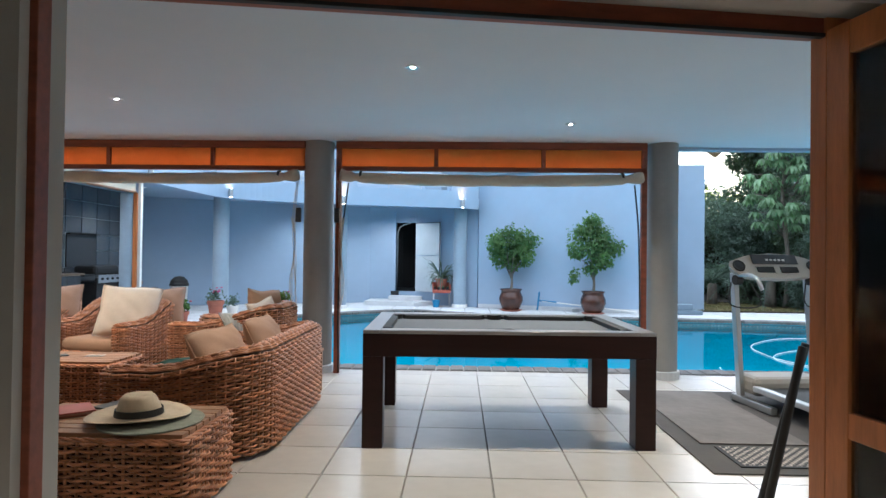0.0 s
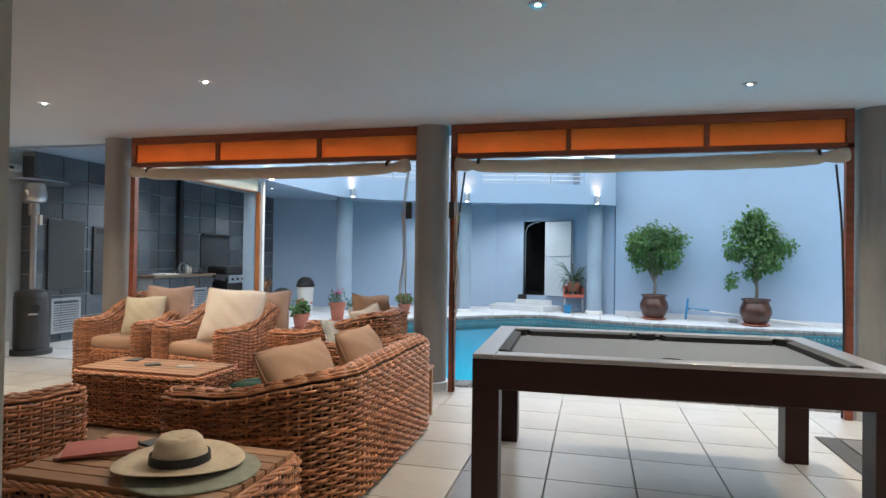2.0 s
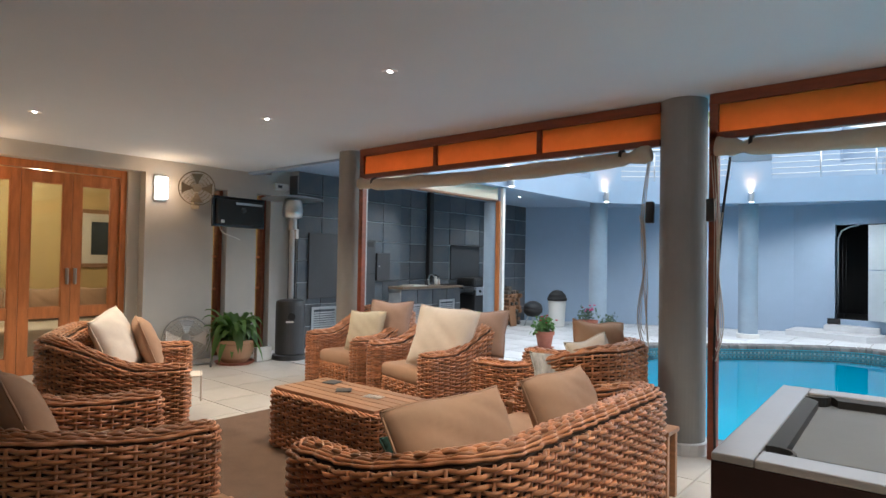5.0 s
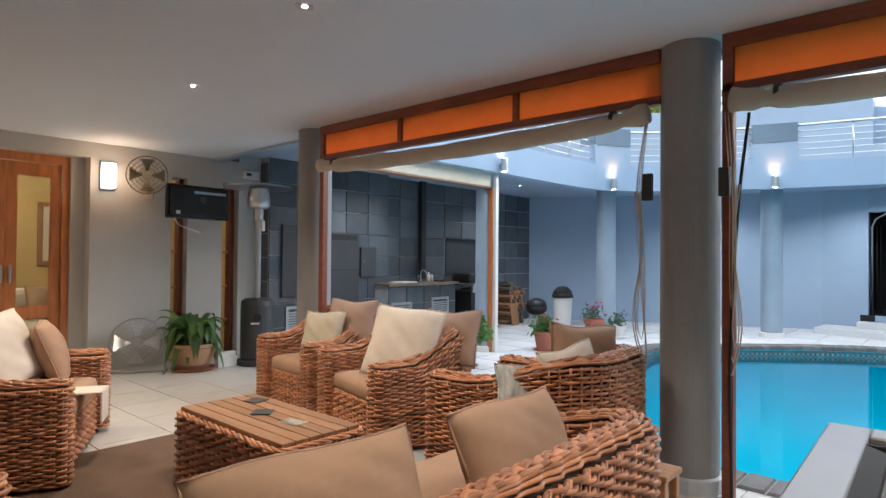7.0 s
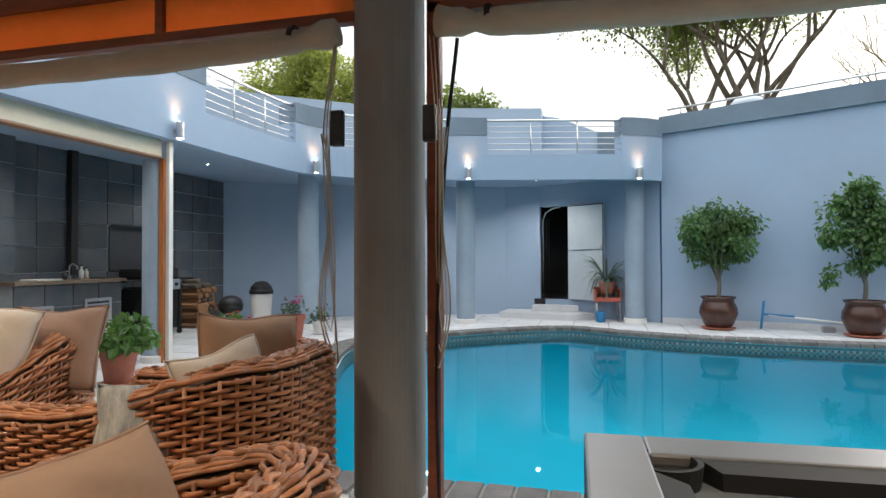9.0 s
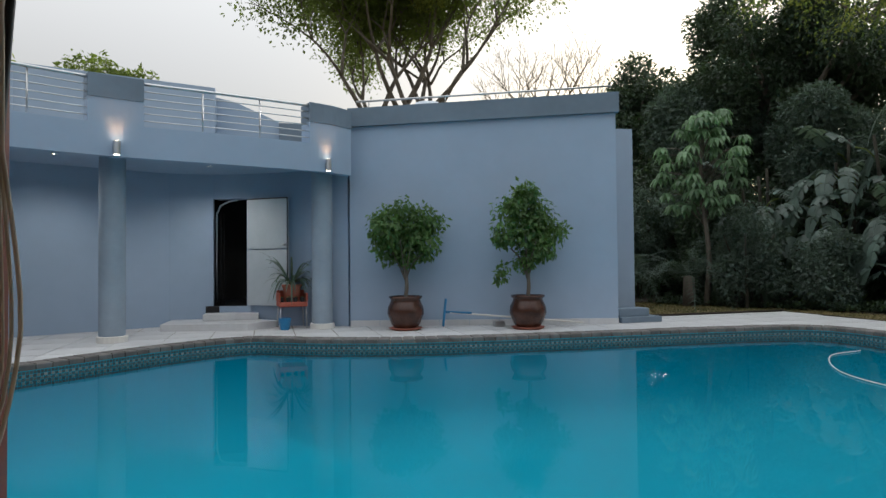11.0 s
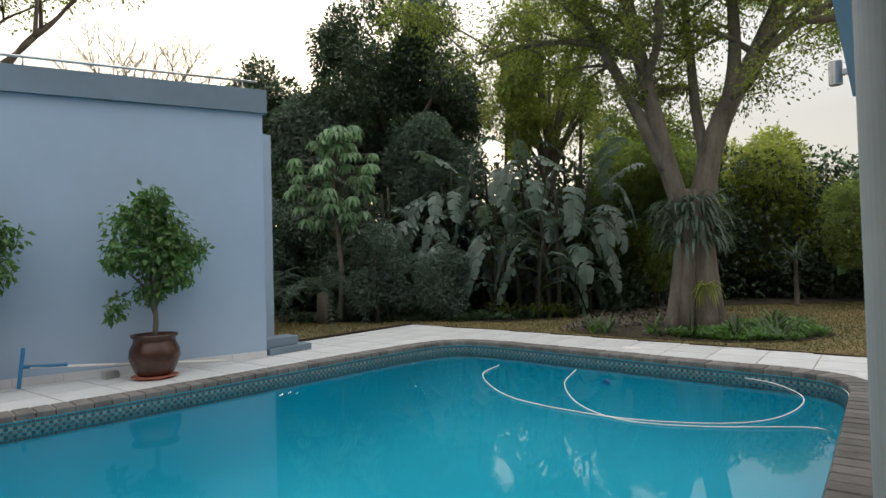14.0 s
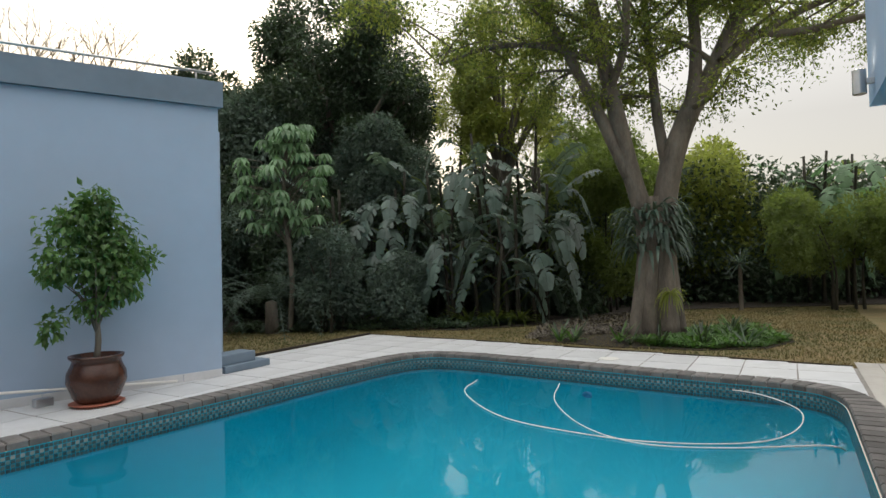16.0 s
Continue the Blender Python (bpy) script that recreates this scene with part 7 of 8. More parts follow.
# patio heater
ph = thing("patio_heater", "tall dark grey gas patio heater with a round steel hood", "patio heater", at=(-6.74, 6.46, 0))
part("base", lathe([(0.23, 0.0), (0.23, 0.06), (0.2, 0.07)], 36), GREYMETAL, ph)
part("tank_cover", lathe([(0.19, 0.07), (0.195, 0.09), (0.195, 0.72), (0.185, 0.78), (0.14, 0.80), (0.03, 0.81)], 36), GREYMETAL, ph, smooth=False)
part("window_hole", lathe([(0.0, 0.0), (0.05, 0.0), (0.05, 0.01)], 20, pose(0.165, -0.10, 0.58, 0, 90, -30)), BLACK, ph)
part("sticker", box((0.19, -0.06, 0.5), (0.198, 0.04, 0.52), 0.001, pose(0, 0, 0, 0, 0, -35)), WHITE, ph)
part("pole", lathe([(0.035, 0.8), (0.035, 1.78)], 20), STEEL, ph)
part("valve", lathe([(0.05, 1.74), (0.06, 1.76), (0.06, 1.88), (0.05, 1.9)], 20), STEEL, ph)
part("burner", lathe([(0.09, 1.9), (0.13, 1.92), (0.14, 2.0), (0.12, 2.13), (0.1, 2.16)], 28), STEEL, ph, smooth=True)
part("hood", lathe([(0.0, 2.22), (0.2, 2.20), (0.40, 2.165), (0.42, 2.15), (0.40, 2.155), (0.0, 2.20)], 40), STEEL, ph, "round flat steel hood", smooth=True)
part("gas_valve", box((0.07, -0.02, 1.62), (0.12, 0.02, 1.75), 0.005), WHITE, ph)

# leafy plant in a wide pot
fp_ = thing("potted_plant", "lush green peace lily in a wide terracotta pot", "potted plant", at=(-6.92, 5.75, 0))
part("saucer", lathe([(0.22, 0), (0.25, 0.03), (0.23, 0.03), (0.2, 0.015)], 28), TERRA, fp_)
part("pot", lathe([(0.15, 0.02), (0.20, 0.08), (0.235, 0.2), (0.24, 0.26), (0.26, 0.27), (0.26, 0.31), (0.225, 0.31), (0.2, 0.26)], 36), mat("pale_terracotta", (0.40, 0.24, 0.14), 0.7, var=0.12), fp_, smooth=False)
part("soil", lathe([(0.0, 0.27), (0.21, 0.27)], 20), SOIL, fp_)
B = Buf()
rp = random.Random(5)
for k in range(110):
    a = rp.uniform(0, 6.28)
    strap_leaf(B, (0.1 * math.cos(a) * rp.random(), 0.1 * math.sin(a) * rp.random(), 0.28 + rp.uniform(0, 0.18)), a, rp.uniform(0.28, 0.46), 0.045, rp.uniform(0.6, 1.5), rp.uniform(0.9, 1.5), 6)
B.put("leaves", L_BRIGHT, fp_, "arching glossy green leaves")
wb = thing("white_box", "small white box on the floor by the plant", "box", at=(-6.85, 6.1, 0))
part("box", box((-0.02, -0.11, 0), (0.06, 0.11, 0.18), 0.004), WHITE, wb)

# ---- treadmill and mats ----
def treadmill():
    t = thing("treadmill", "grey folding treadmill with a console on two steel posts", "treadmill", at=(3.08, 4.95, 0), rz=7)
    for sx in (-0.36, 0.36):
        part("post", box((-0.022, -0.035, 0), (0.022, 0.035, 1.14), 0.006, Matrix.Translation((sx, 0.02, 0.05)) @ Matrix.Rotation(radians(-6), 4, 'X')), STEEL, t, "slanting steel post")
        part("foot_rail", box((sx - 0.03, -0.45, 0.02), (sx + 0.03, 0.12, 0.08), 0.008), STEEL, t)
        part("deck_rail", box((sx * 0.9 - 0.035, -1.45, 0.15), (sx * 0.9 + 0.035, -0.15, 0.20), 0.01), STEEL, t)
        part("wheel", lathe([(0.035, -0.015), (0.035, 0.015)], 16, pose(sx, 0.1, 0.036, 0, 90, 0)), BLACK, t)
        h = Buf().tube(smooth_line([(sx, 0.08, 1.16), (sx, -0.08, 1.17), (sx * 1.02, -0.22, 1.14), (sx * 1.0, -0.28, 1.05)], 16), 0.018, 8).put("handlebar", STEEL, t)
        part("grip", lathe([(0.045, -0.03), (0.045, 0.03)], 16, pose(sx, 0.08, 1.12, 0, 90, 0)), BLACK, t)
        Buf().tube(smooth_line([(sx - 0.1, 0.02, 1.10), (sx - 0.14, -0.05, 0.90), (sx + 0.14, -0.05, 0.90), (sx + 0.08, 0.02, 1.10)], 20), 0.007, 6).put("safety_bar", BLACK, t)
    part("belt", box((-0.28, -1.42, 0.165), (0.28, -0.12, 0.178), 0.004), BLACK, t, "black running belt")
    part("end_roller", lathe([(0.04, -0.32), (0.04, 0.32)], 16, pose(0, -1.45, 0.16, 0, 90, 0)), BLACK, t)
    part("motor_cover", box((-0.34, -0.16, 0.10), (0.34, 0.16, 0.27), 0.05), mat("beige_grey_plastic", (0.30, 0.28, 0.25), 0.5, var=0.05), t, "beige-grey motor cover")
    cm = pose(0, 0.10, 1.25, -32, 0, 0)
    bm = bmesh.new()
    prof = [(-0.46, -0.02), (-0.43, 0.04), (-0.30, 0.07), (-0.22, 0.11), (0.0, 0.13), (0.22, 0.11), (0.30, 0.07), (0.43, 0.04), (0.46, -0.02), (0.38, -0.11), (0.25, -0.14), (0.0, -0.15), (-0.25, -0.14), (-0.38, -0.11)]
    fa = [bm.verts.new(cm @ Vector((x, -0.03, z))) for x, z in prof]
    fb_ = [bm.verts.new(cm @ Vector((x * 0.9, 0.05, z * 0.9))) for x, z in prof]
    bm.faces.new(fa)
    bm.faces.new(fb_[::-1])
    for i in range(len(prof)):
        j = (i + 1) % len(prof)
        bm.faces.new((fa[j], fa[i], fb_[i], fb_[j]))
    bmesh.ops.bevel(bm, geom=[e for e in bm.edges], offset=0.008, segments=2, affect='EDGES')
    co = part("console", bm, mat("console_plastic", (0.36, 0.34, 0.30), 0.45, var=0.04), t, "pale grey plastic console")
    part("display", box((-0.22, -0.042, 0.0), (0.22, -0.036, 0.10), 0.002, cm), GREYMETAL, co, "dark display panel")
    for k in range(5):
        part("button", box((-0.09 + k * 0.04, -0.046, 0.03), (-0.065 + k * 0.04, -0.042, 0.05), 0.002, cm), WHITE, co)
    for a, b in ((-0.2, -0.03), (0.03, 0.2)):
        part("tray_slot", box((a, -0.042, -0.09), (b, -0.036, -0.03), 0.004, cm), BLACK, co)
    for x in (-0.36, 0.36):
        part("cup_holder", lathe([(0.0, 0.004), (0.04, 0.003), (0.055, 0.01), (0.06, 0.0)], 24, cm @ pose(x, -0.035, -0.02, 90, 0, 0)), BLACK, co)


treadmill()
mt = thing("floor_mat", "large dark grey rubber mat under the treadmill", "mat")
part("sheet", box((1.72, 3.12, 0.002), (3.85, 5.38, 0.010), 0.003), MATG, mt)
mt = thing("exercise_mat", "smaller worn grey exercise mat lying on the dark mat", "mat")
bm = box((1.86, 3.68, 0.011), (2.62, 5.3, 0.022), 0.004)
part("sheet", bm, mat("worn_mat", (0.20, 0.185, 0.18), 0.9, var=0.14, scale=2.5, bump=0.7, bscale=12, dist=0.008), mt)
mt = thing("doormat", "patterned black and cream woven doormat", "doormat", at=(2.33, 3.42, 0))
part("base", box((-0.40, -0.2, 0.011), (0.40, 0.2, 0.018), 0.003), BLACK, mt)
V, F = [], []
for i in range(26):
    for j in range(13):
        x, y = -0.37 + i * 0.029, -0.18 + j * 0.029
        n = len(V)
        if (i + j) % 2:
            V += [(x, y, 0.021), (x + 0.024, y, 0.021), (x + 0.024, y + 0.009, 0.021), (x, y + 0.009, 0.021)]
        else:
            V += [(x, y, 0.021), (x + 0.009, y, 0.021), (x + 0.009, y + 0.024, 0.021), (x, y + 0.024, 0.021)]
        F.append((n, n + 1, n + 2, n + 3))
raw("weave", np.array(V), F, CUSH_L, mt, kind="stuff")
ml = thing("folded_bed", "dark folded frame leaning by the entrance door", "frame")
Buf().tube([(1.62, 2.35, 0.01), (1.78, 2.3, 0.9)], 0.02, 8).put("tube", BLACK, ml)
Buf().tube([(1.70, 2.55, 0.01), (1.85, 2.4, 0.9)], 0.02, 8).put("tube", BLACK, ml)

# ---- cushions ----
pillow(-1.46, 3.50, 0.60, 0.72, 0.42, 0.20, 88, -26, CUSH, "large tan cloth cushion leaning on the settee's back", seed=1)
pillow(-1.44, 4.36, 0.59, 0.66, 0.42, 0.20, 92, -24, CUSH, "large tan cloth cushion leaning on the settee's back", seed=2)
pillow(-1.78, 3.62, 0.50, 0.36, 0.14, 0.12, 60, -60, mat("green_cloth", (0.02, 0.075, 0.06), 0.8, var=0.2, scale=20), "small dark green patterned cushion on the settee", seed=3)
pillow(-1.88, 5.66, 0.73, 0.45, 0.40, 0.19, 62, -10, CUSH, "reddish-tan cushion in the column armchair", roll=6, seed=4)
stripe = mat("striped_cloth", (0.50, 0.48, 0.44), 0.9, var=0.3, scale=5, bump=0.4, second=(0.13, 0.14, 0.15), stretch=(7, 1, 1))
pillow(-1.97, 5.26, 0.585, 0.42, 0.34, 0.14, 50, -55, stripe, "grey and cream striped cushion in the armchair", roll=14, seed=5)
pillow(-1.78, 5.36, 0.69, 0.34, 0.32, 0.12, 62, -22, CUSH_L, "small beige cushion in the armchair", roll=-10, seed=6)
pillow(-3.28, 5.56, 0.69, 0.58, 0.54, 0.20, 14, -20, CUSH_L, "large cream cushion in a wicker armchair", roll=5, seed=7)
pillow(-3.07, 5.84, 0.72, 0.46, 0.42, 0.14, 14, -18, CUSH_P, "pinkish-tan cushion behind the cream one", seed=8)
pillow(-4.42, 5.70, 0.64, 0.42, 0.40, 0.15, 14, -16, mat("pale_yellow_cloth", (0.55, 0.49, 0.37), 0.9, var=0.06), "small pale yellow cushion in a wicker armchair", seed=9)
pillow(-4.28, 5.90, 0.74, 0.50, 0.40, 0.15, 14, -16, CUSH_P, "pinkish-tan cushion behind the small one", seed=10)
pillow(-4.98, 3.55, 0.66, 0.58, 0.52, 0.20, 140, -22, CUSH_L, "large cream cushion in the far armchair", roll=-8, seed=11)
pillow(-5.12, 3.85, 0.62, 0.5, 0.46, 0.18, 160, -22, CUSH, "tan cushion in the far armchair", seed=12)
pillow(-3.05, 2.42, 0.62, 0.55, 0.46, 0.2, 165, -24, CUSH, "tan cushion in the armchair near the house", roll=8, seed=13)
th = thing("throw", "folded cream cloth hanging over the armchair's seat", "throw", at=(-4.62, 4.02, 0), rz=152)
part("cloth", box((-0.34, -0.04, 0.435), (-0.12, 0.5, 0.448), 0.005), CUSH_L, th)
part("fold", box((-0.34, -0.055, 0.25), (-0.12, -0.042, 0.448), 0.005), CUSH_L, th)

# ---- things on the tables ----
def hat(x, y, z):
    t = thing("straw_hat", "cream straw hat with a black band on the wicker table", "hat", at=(x, y, z), rz=20)
    B = []
    V, F = [], []
    prof = [(0.225, 0.012), (0.19, 0.002), (0.13, 0.004), (0.10, 0.012), (0.098, 0.05), (0.088, 0.10), (0.07, 0.118), (0.03, 0.10), (0.0, 0.095)]
    seg = 36
    for r, h in prof:
        for k in range(seg):
            a = 2 * math.pi * k / seg
            ex = 1.12 if r > 0.12 else 1.08
            pinch = 1 - (0.14 * math.cos(a) ** 2 * (1 if math.cos(a) > 0 else 0.2) if h > 0.06 else 0)
            up = 0.02 * math.sin(a) ** 2 if r > 0.15 else 0
            V.append((r * ex * math.cos(a) * pinch, r * math.sin(a) * pinch, h + up))
    for i in range(len(prof) - 1):
        for k in range(seg):
            F.append((i * seg + k, i * seg + (k + 1) % seg, (i + 1) * seg + (k + 1) % seg, (i + 1) * seg + k))
    o = raw("straw_body", np.array(V), F, mat("cream_straw", (0.58, 0.48, 0.34), 0.8, var=0.08, scale=30, bump=0.6, bscale=220), t, smooth=True)
    s = o.modifiers.new("thickness", 'SOLIDIFY')
    s.thickness = 0.003
    part("band", lathe([(0.108, 0.014), (0.105, 0.048), (0.102, 0.048), (0.1, 0.014)], 36, Matrix.Diagonal((1.1, 1.02, 1, 1))), BLACK, t, "black hat band")


hat(-1.50, 2.52, 0.448)
pm = thing("placemat", "round greenish woven placemat under the hat", "placemat", at=(-1.42, 2.50, 0.431))
part("mat", lathe([(0.25, 0.0), (0.255, 0.006), (0.25, 0.01), (0.0, 0.01)], 36), mat("green_grey_mat", (0.30, 0.31, 0.24), 0.9, var=0.15, scale=20, bump=0.8, bscale=120), pm)
mg = thing("magazine", "stack of pinkish magazines on the wicker table", "magazine", at=(-1.98, 2.60, 0.431), rz=28)
for k in range(3):
    part("sheet", box((-0.14, -0.10, 0.009 * k), (0.14, 0.11, 0.009 * k + 0.008), 0.001, pose(0.01 * k, -0.01 * k, 0, 0, 0, 6 * k)), mat("pink_paper_%s" % "abc"[k], ((0.42, 0.16, 0.12), (0.5, 0.3, 0.24), (0.45, 0.12, 0.10))[k], 0.5), mg)
ph_ = thing("phone", "dark flat phone case lying on the wicker table", "phone", at=(-1.80, 2.78, 0.431), rz=-20)
part("case", box((-0.05, -0.085, 0), (0.05, 0.085, 0.012), 0.005), GREYMETAL, ph_)
for k, (x, y) in enumerate(((-3.45, 4.48), (-3.18, 4.36))):
    cs = thing("coaster", "dark square coaster on the coffee table", "coaster", "coasters", at=(x, y, 0.431), rz=15 + 30 * k)
    part("pad", box((-0.055, -0.055, 0), (0.055, 0.055, 0.008), 0.004), GREYMETAL, cs)
wr = thing("trivet", "small white wire trivet on the coffee table", "trivet", at=(-2.88, 4.36, 0.431), rz=10)
for k in range(7):
    Buf().tube([(-0.06 + 0.02 * k, -0.045, 0.006), (-0.06 + 0.02 * k, 0.045, 0.006)], 0.003, 5).put("wire", WHITE, wr)
Buf().tube([(-0.06, 0, 0.003), (0.06, 0, 0.003)], 0.003, 5).put("wire", WHITE, wr)
# slim timber side table at the settee's end
stb = thing("side_table", "slim orange-brown timber side table between settee and armchair", "side table")
part("tabletop", box((-2.25, 5.00, 0.38), (-1.14, 5.18, 0.405), 0.004), TEAK, stb)
for x in (-2.23, -1.185):
    for y in (5.01, 5.14):
        part("leg", box((x, y, 0), (x + 0.035, y + 0.035, 0.38), 0.004), TEAK, stb)

# ---- by the pool and on the deck ----
def flower_pot(x, y, r, h, kind_, label, seed, bloom=None, potmat=TERRA):
    t = thing("flower_pot", label, "potted plant", "small pots on the deck", at=(x, y, 0))
    part("saucer", lathe([(r * 0.8, 0), (r * 1.05, 0.02), (r * 0.95, 0.02)], 24), potmat, t)
    part("pot", lathe([(r * 0.68, 0.015), (r * 0.92, h * 0.78), (r * 1.02, h * 0.79), (r * 1.04, h), (r * 0.92, h), (r * 0.85, h * 0.85)], 28), potmat, t)
    part("soil", lathe([(0, h * 0.86), (r * 0.86, h * 0.86)], 16), SOIL, t)
    rg = np.random.RandomState(seed)
    C = np.array([(0, 0, h + r * 0.7)] + [(rg.uniform(-r, r), rg.uniform(-r, r), h + rg.uniform(0.1, 1.3) * r) for _ in range(6)])
    leaf_cloud("foliage", C, np.full(len(C), r * 0.75), kind_[0], kind_[1], kind_[2], t, seed, 0.1, aspect=0.7, shell=0.2)
    if bloom:
        P = C[rg.randint(0, len(C), 14)] + rg.normal(size=(14, 3)) * r * 0.5
        for p in P[:9]:
            part("flower", lathe([(0.0, -0.015), (0.022, -0.005), (0.028, 0.008), (0.0, 0.012)], 8, Matrix.Translation((p[0], p[1], abs(p[2] - h) * 0.6 + h + r * 0.9))), bloom, t)
    return t


RED = mat("red_petals", (0.55, 0.03, 0.05), 0.6)
PINK = mat("pink_petals", (0.5, 0.05, 0.18), 0.6)
flower_pot(-4.80, 9.9, 0.15, 0.27, (260, 0.07, L_BRIGHT), "terracotta pot with red geraniums", 1, RED)
flower_pot(-4.74, 11.3, 0.16, 0.36, (160, 0.05, L_GREY), "tall terracotta pot with pink and white flowers", 2, PINK)
flower_pot(-4.66, 11.98, 0.13, 0.2, (200, 0.05, L_GREY), "white pot with a grey-green succulent", 3, None, WHITE)
flower_pot(-4.82, 8.12, 0.17, 0.34, (420, 0.09, L_BRIGHT), "terracotta pot with a bushy green shrub", 4)
flower_pot(-3.95, 13.15, 0.14, 0.22, (220, 0.07, L_OLIVE), "low pot with purple flowers by the pool", 5, PINK)
bn = thing("dustbin", "white plastic dustbin with a black swing lid", "dustbin", at=(-6.28, 12.95, 0))
part("bin_body", lathe([(0.15, 0), (0.16, 0.02), (0.19, 0.55), (0.19, 0.56)], 28), WHITE, bn)
part("lid", lathe([(0.205, 0.55), (0.21, 0.6), (0.19, 0.63), (0.18, 0.68), (0.10, 0.76), (0.0, 0.78)], 28), BLACK, bn, "black lid")
kb = thing("kettle_barbecue", "small black kettle barbecue with steel dome", "barbecue", at=(-6.74, 12.72, 0))
part("bowl", lathe([(0.0, 0.18), (0.12, 0.2), (0.2, 0.28), (0.21, 0.36)], 28), BLACK, kb, smooth=True)
part("dome", lathe([(0.21, 0.365), (0.18, 0.46), (0.08, 0.52), (0.0, 0.53)], 28), GREYMETAL, kb, smooth=True)
for k in range(3):
    a = k * 2.09
    Buf().tube([(0.1 * math.cos(a), 0.1 * math.sin(a), 0.22), (0.2 * math.cos(a), 0.2 * math.sin(a), 0.0)], 0.01, 6).put("leg", STEEL, kb)
cr = thing("wood_crate", "small pale plywood board leaning on the firewood", "board", at=(-6.93, 12.27, 0))
part("board", box((-0.01, -0.12, 0), (0.01, 0.12, 0.42), 0.003, pose(0, 0, 0, 0, -10, 0)), TEAK, cr)

# chair with a plant beside the balcony column
rcx, rcy = -0.31, 14.95
ch = thing("red_chair", "faded red metal garden chair holding plants", "chair", at=(rcx, rcy, 0), rz=5)
REDM = mat("faded_red_paint", (0.42, 0.10, 0.06), 0.6, var=0.15)
for sx in (-0.2, 0.2):
    for sy in (-0.18, 0.18):
        Buf().tube([(sx, sy, 0.38), (sx * 1.1, sy * 1.15, 0.0)], 0.012, 6).put("leg", STEEL, ch)
part("seat", box((-0.23, -0.22, 0.36), (0.23, 0.22, 0.44), 0.015), REDM, ch)
part("backrest", box((-0.23, 0.2, 0.44), (0.23, 0.225, 0.62), 0.008), REDM, ch)
for sx in (-0.22, 0.22):
    part("armrest", box((sx - 0.015, -0.2, 0.44), (sx + 0.015, 0.22, 0.58), 0.006), REDM, ch)
cp = thing("potted_plant", "arching strap-leaved plant in an orange pot on the red chair", "potted plant", at=(rcx, rcy, 0.441))
part("pot", lathe([(0.11, 0), (0.15, 0.24), (0.165, 0.25), (0.165, 0.28), (0.14, 0.28)], 28), TERRA, cp)
B = Buf()
rq = random.Random(8)
for k in range(46):
    strap_leaf(B, (0, 0, 0.26), rq.uniform(0, 6.28), rq.uniform(0.45, 0.75), 0.018, rq.uniform(0.6, 1.7), rq.uniform(0.8, 1.3), 7)
B.put("leaves", L_GREY, cp)
for k in range(4):
    sp = thing("small_pot", "tiny dark pot with a succulent on the red chair", "potted plant", "tiny pots on the red chair", at=(rcx - 0.17 + 0.11 * k, rcy - 0.17, 0.441))
    part("pot", lathe([(0.03, 0), (0.04, 0.07), (0.03, 0.07)], 14), BLACK, sp)
    B = Buf()
    for j in range(10):
        strap_leaf(B, (0, 0, 0.065), j * 0.63, 0.05, 0.012, 0.8, 0.4, 3)
    B.put("leaves", L_BRIGHT, sp)
bp_ = thing("bucket", "small blue patterned bucket under the red chair", "bucket", at=(rcx - 0.12, rcy - 0.28, 0))
part("bucket_body", lathe([(0.07, 0), (0.10, 0.18), (0.105, 0.19), (0.09, 0.18)], 24), BLUEP, bp_)

# open store-room door and steps
od = thing("store_door", "pale grey stable door standing open against the wall", "door")
od.matrix_basis = pose(-1.03, 15.64, 0.33, 0, 0, math.degrees(math.atan2(15.16 - 15.64, -0.33 + 1.03)))
LD = mat("pale_door_paint", (0.45, 0.50, 0.54), 0.6, var=0.06, scale=2)
lower = part("lower_leaf", box((0.0, -0.02, 0.02), (0.82, 0.02, 0.98), 0.004), LD, od)
upper = part("upper_leaf", box((0.0, -0.02, 1.0), (0.82, 0.02, 1.88), 0.004), LD, od)
part("rim", box((0.0, -0.028, 1.86), (0.82, -0.02, 1.88), 0.001), GREYMETAL, upper)
part("rim", box((0.80, -0.028, 0.02), (0.82, -0.02, 1.86), 0.001), GREYMETAL, upper)
part("handle", box((0.72, -0.06, 1.05), (0.78, -0.022, 1.09), 0.005), STEEL, upper)
gt = thing("security_gate", "dark arched metal security gate in the doorway", "gate")
Buf().tube([(-1.56, 15.9, 0.34), (-1.56, 15.9, 1.95), (-1.5, 15.88, 2.1), (-1.35, 15.82, 2.18), (-1.2, 15.77, 2.2)], 0.015, 6).put("gate_frame", STEEL, gt)
for k in range(3):
    Buf().tube([(-1.55 + 0.04 * k, 15.93 + 0.2 * k, 0.34), (-1.55 + 0.04 * k, 15.93 + 0.2 * k, 2.0)], 0.008, 6).put("bar", BLACK, gt)
stp = tagged(new("steps"), "two low pale plastered steps at the store-room door", "", "", "structure")
slab("tread", [(-2.35, 15.1), (-1.0, 14.75), (-0.55, 15.2), (-0.9, 15.66), (-1.62, 15.93), (-2.3, 15.93)], -0.02, 0.11, DECK, parent=stp)
part("tread", box((-1.75, 15.45, 0.111), (-0.85, 15.85, 0.22), 0.01, None), DECK, stp)
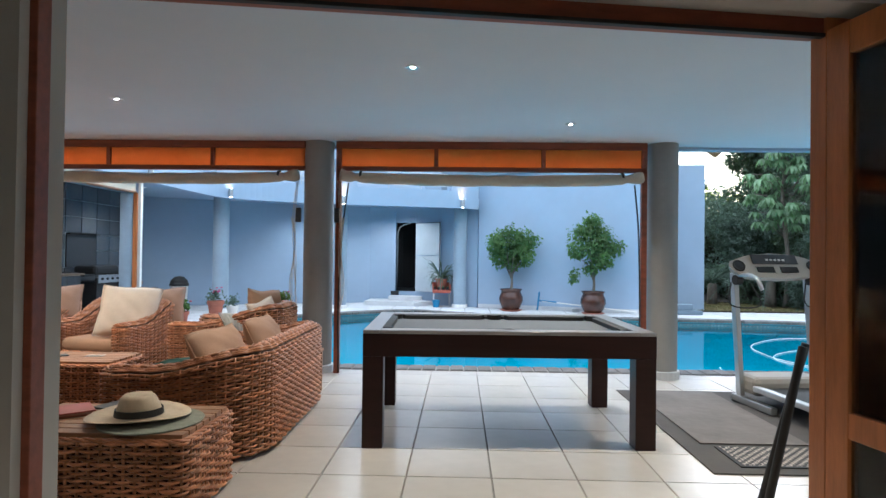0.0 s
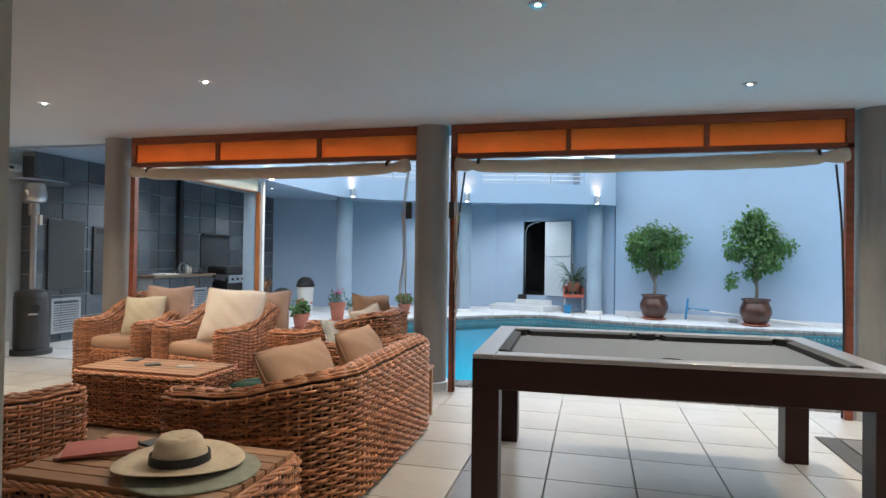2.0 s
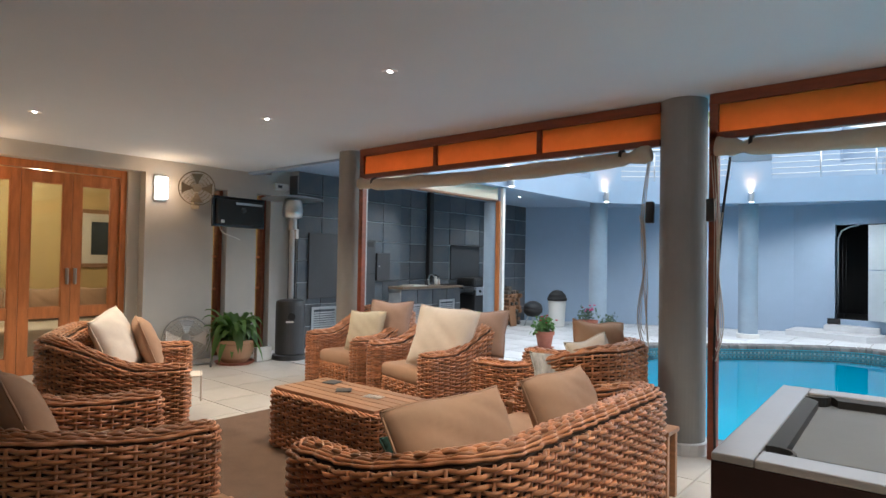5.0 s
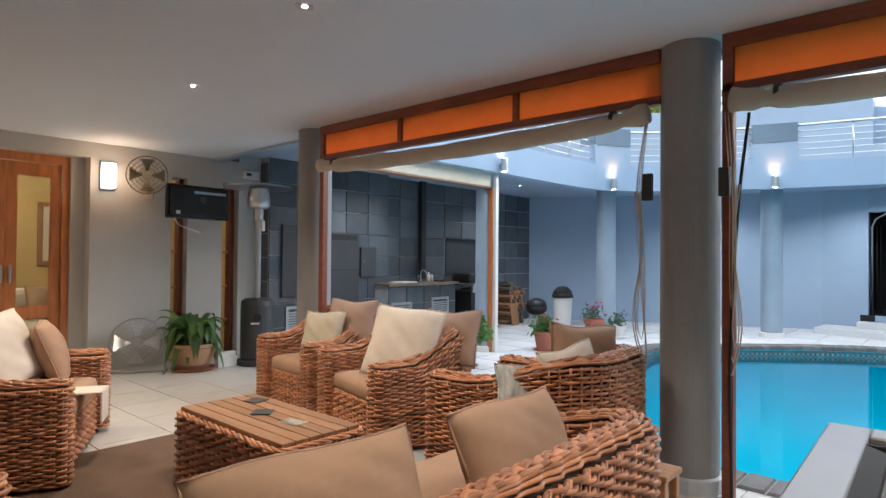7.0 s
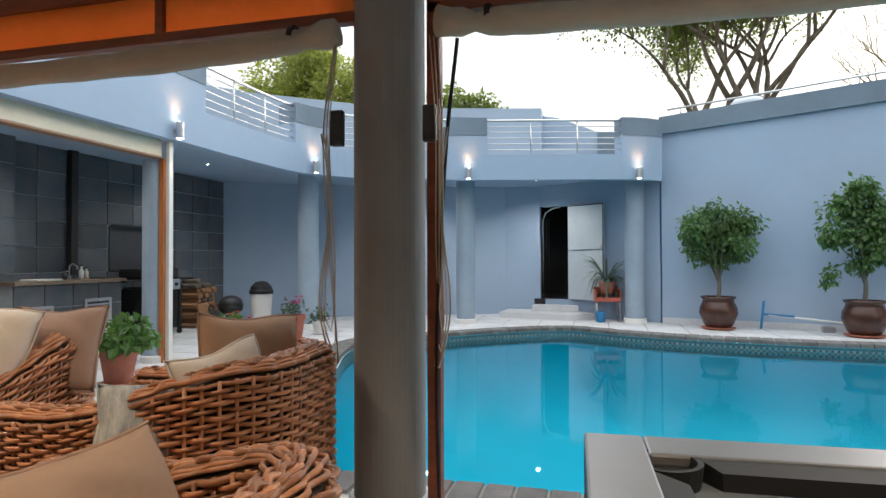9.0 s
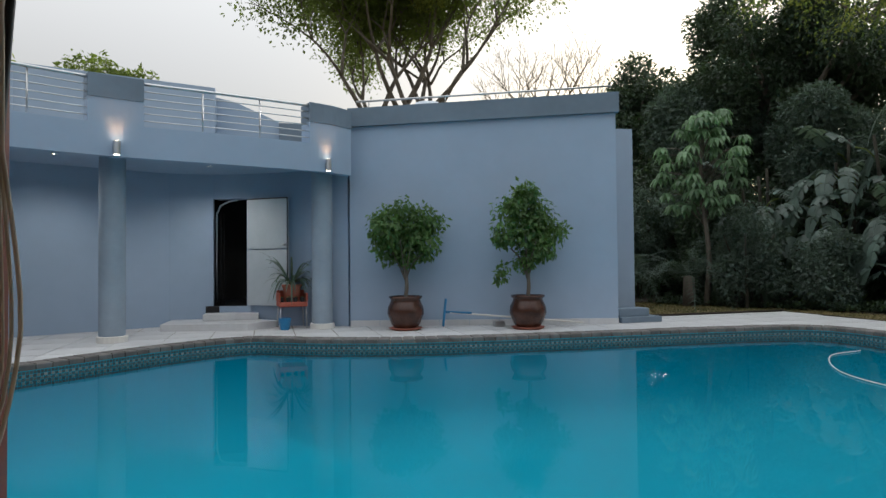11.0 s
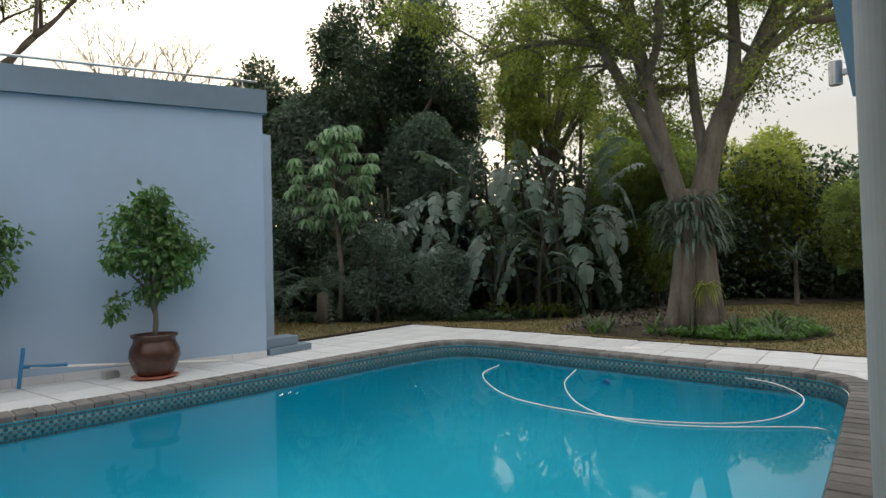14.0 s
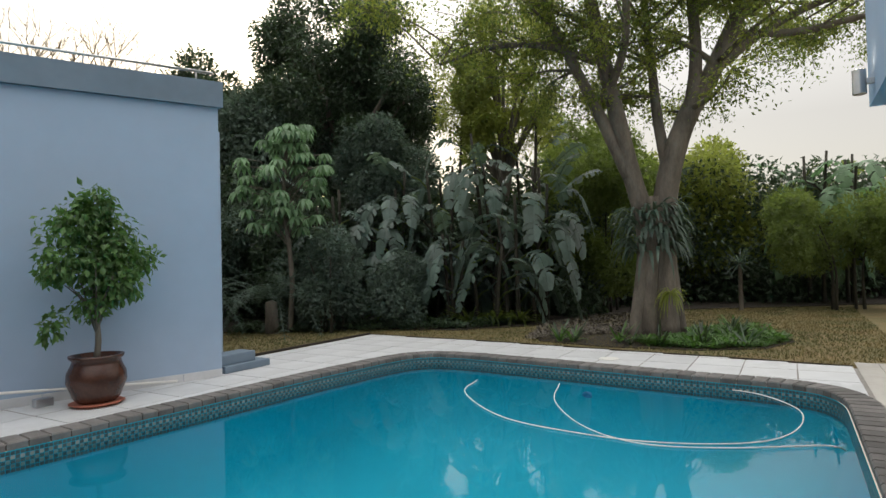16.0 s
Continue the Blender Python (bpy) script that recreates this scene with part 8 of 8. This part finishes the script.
# skirting along the garden wall and columns
a, b = np.array(GW[0]), np.array(GW[1])
d = (b - a) / np.linalg.norm(b - a)
nrm = np.array((d[1], -d[0]))
sk = tagged(new("baseboard"), "pale stone skirting tiles along the garden wall", "", "", "structure")
for k in range(9):
    p0 = a + (b - a) * k / 9 + d * 0.003
    p1 = a + (b - a) * (k + 1) / 9 - d * 0.003
    part("tile", box((0, 0, 0), (float(np.linalg.norm(p1 - p0)), 0.012, 0.10), 0.002, pose(p0[0] + nrm[0] * 0.014, p0[1] + nrm[1] * 0.014, 0, 0, 0, math.degrees(math.atan2(d[1], d[0])))), DECK, sk)
# pole with brush
po = thing("pool_brush", "long aluminium pole with a blue pool brush lying by the wall", "pool brush")
q0, q1 = a + (b - a) * 0.37 + nrm * 0.22, a + (b - a) * 0.86 + nrm * 0.16
Buf().tube([(q0[0], q0[1], 0.24), (q1[0], q1[1], 0.05)], 0.015, 8).put("pole", WHITE, po)
Buf().tube([(q0[0] - 0.08, q0[1] + 0.03, 0.25), (q0[0] + 0.35, q0[1] - 0.1, 0.225)], 0.02, 8).put("pole_sleeve", BLUEP, po)
part("brush_head", box((-0.02, -0.03, 0.0), (0.02, 0.03, 0.46), 0.01, pose(q0[0] - 0.1, q0[1] + 0.04, 0.01, 0, 6, -15)), BLUEP, po)
q2 = a + (b - a) * 0.55 + nrm * 0.2
sx_ = thing("tap_box", "small grey plastic box under the pole", "box", at=(q2[0], q2[1], 0))
part("case", box((-0.09, -0.05, 0), (0.09, 0.05, 0.09), 0.01), STEEL, sx_)
# roof rail and vent on the garden wall
rr = thing("roof_rail", "thin steel rail along the top of the garden wall", "railing")
Buf().tube([(0.75, 14.72, 3.80), (4.9, 13.5, 4.03)], 0.018, 8).put("rail", STEEL, rr)
for s_ in (0.05, 0.35, 0.65, 0.95):
    p = np.array((0.75, 14.72)) + (np.array((4.9, 13.5)) - np.array((0.75, 14.72))) * s_
    Buf().tube([(p[0], p[1], 3.66 + 0.23 * s_), (p[0], p[1], 3.81 + 0.23 * s_)], 0.01, 6).put("bracket", STEEL, rr)
vn = thing("roof_vent", "small round white roof vent above the garden wall", "vent", at=(2.4, 16.2, 3.9))
part("dome", lathe([(0.3, -0.4), (0.3, 0.2), (0.34, 0.25), (0.25, 0.36), (0.0, 0.42)], 24), CEIL, vn, smooth=True)
# floating hose of the pool cleaner
ho = thing("pool_hose", "white floating hose of the pool cleaner in wide loops", "hose")
hz = WATER_Z + 0.012
Buf().tube(smooth_line([(6.57, 10.51, hz), (5.84, 10.31, hz), (5.0, 9.45, hz), (4.76, 8.54, hz), (4.8, 7.85, hz), (5.11, 7.23, hz), (5.63, 6.94, hz), (6.4, 6.90, hz), (7.0, 7.25, hz), (7.2, 7.7, hz)], 90), 0.0062, 8).put("hose", WHITE, ho)
Buf().tube(smooth_line([(6.74, 9.46, hz - 0.002), (5.87, 9.21, hz - 0.002), (5.04, 8.66, hz - 0.002), (4.70, 8.08, hz - 0.002), (4.85, 7.45, hz - 0.002), (5.25, 6.75, hz - 0.002), (5.35, 6.6, hz - 0.05)], 70), 0.0062, 8).put("hose", WHITE, ho)
pg = thing("pool_light", "round dark underwater pool light", "pool light", at=(7.36, 9.3, -0.42))
part("lens", lathe([(0.0, 0.03), (0.08, 0.02), (0.1, 0.0), (0.1, -0.02)], 24, pose(0, 0, 0, 0, -90, -10)), BLUEP, pg)
li = thing("skimmer_lid", "round white skimmer lid in the deck", "lid", at=(8.1, 9.2, 0.001))
part("lid", lathe([(0.14, 0.0), (0.14, 0.008), (0.12, 0.01), (0.0, 0.01)], 28), WHITE, li)
# small ceiling lights under the balcony
# the pair at x -6.4 is unseen, added to brighten the kitchen
for x, y in ((-1.6, 15.0), (-3.6, 14.3), (-6.4, 11.6), (-6.4, 8.4)):
    t = thing("downlight", "small round lit downlight under the balcony, the kitchen pair an added fill", "ceiling light", "balcony downlights", at=(x, y, 2.66))
    part("trim", lathe([(0.03, -0.004), (0.05, -0.006), (0.052, 0.0), (0.03, 0.0)], 20), STEEL, t)
    part("bulb", lathe([(0.0, -0.005), (0.03, -0.003), (0.03, 0.0)], 16), WHITEGLOW, t)
    l = new("downlight_lamp", bpy.data.lights.new("downlight_lamp", 'SPOT'))
    l.data.energy, l.data.spot_size, l.data.spot_blend, l.data.color, l.data.shadow_soft_size = 19, radians(150), 0.9, (1.0, 0.88, 0.72), 0.04
    l.matrix_world = look((x, y, 2.63), (x, y, 0))
# lamp above the far patio column
t = thing("wall_lamp", "small brushed cylinder lamp shining up and down the wall", "wall lamp", "outdoor wall lamps", at=(4.9, 6.45, 2.66))
part("body", lathe([(0.04, -0.09), (0.045, -0.088), (0.045, 0.088), (0.04, 0.09)], 24), STEEL, t)
part("bulb", lathe([(0.0, 0.092), (0.036, 0.0915)], 16), WHITEGLOW, t)
part("bracket", box((-0.02, -0.09, -0.02), (0.02, -0.04, 0.02), 0.002), STEEL, t)
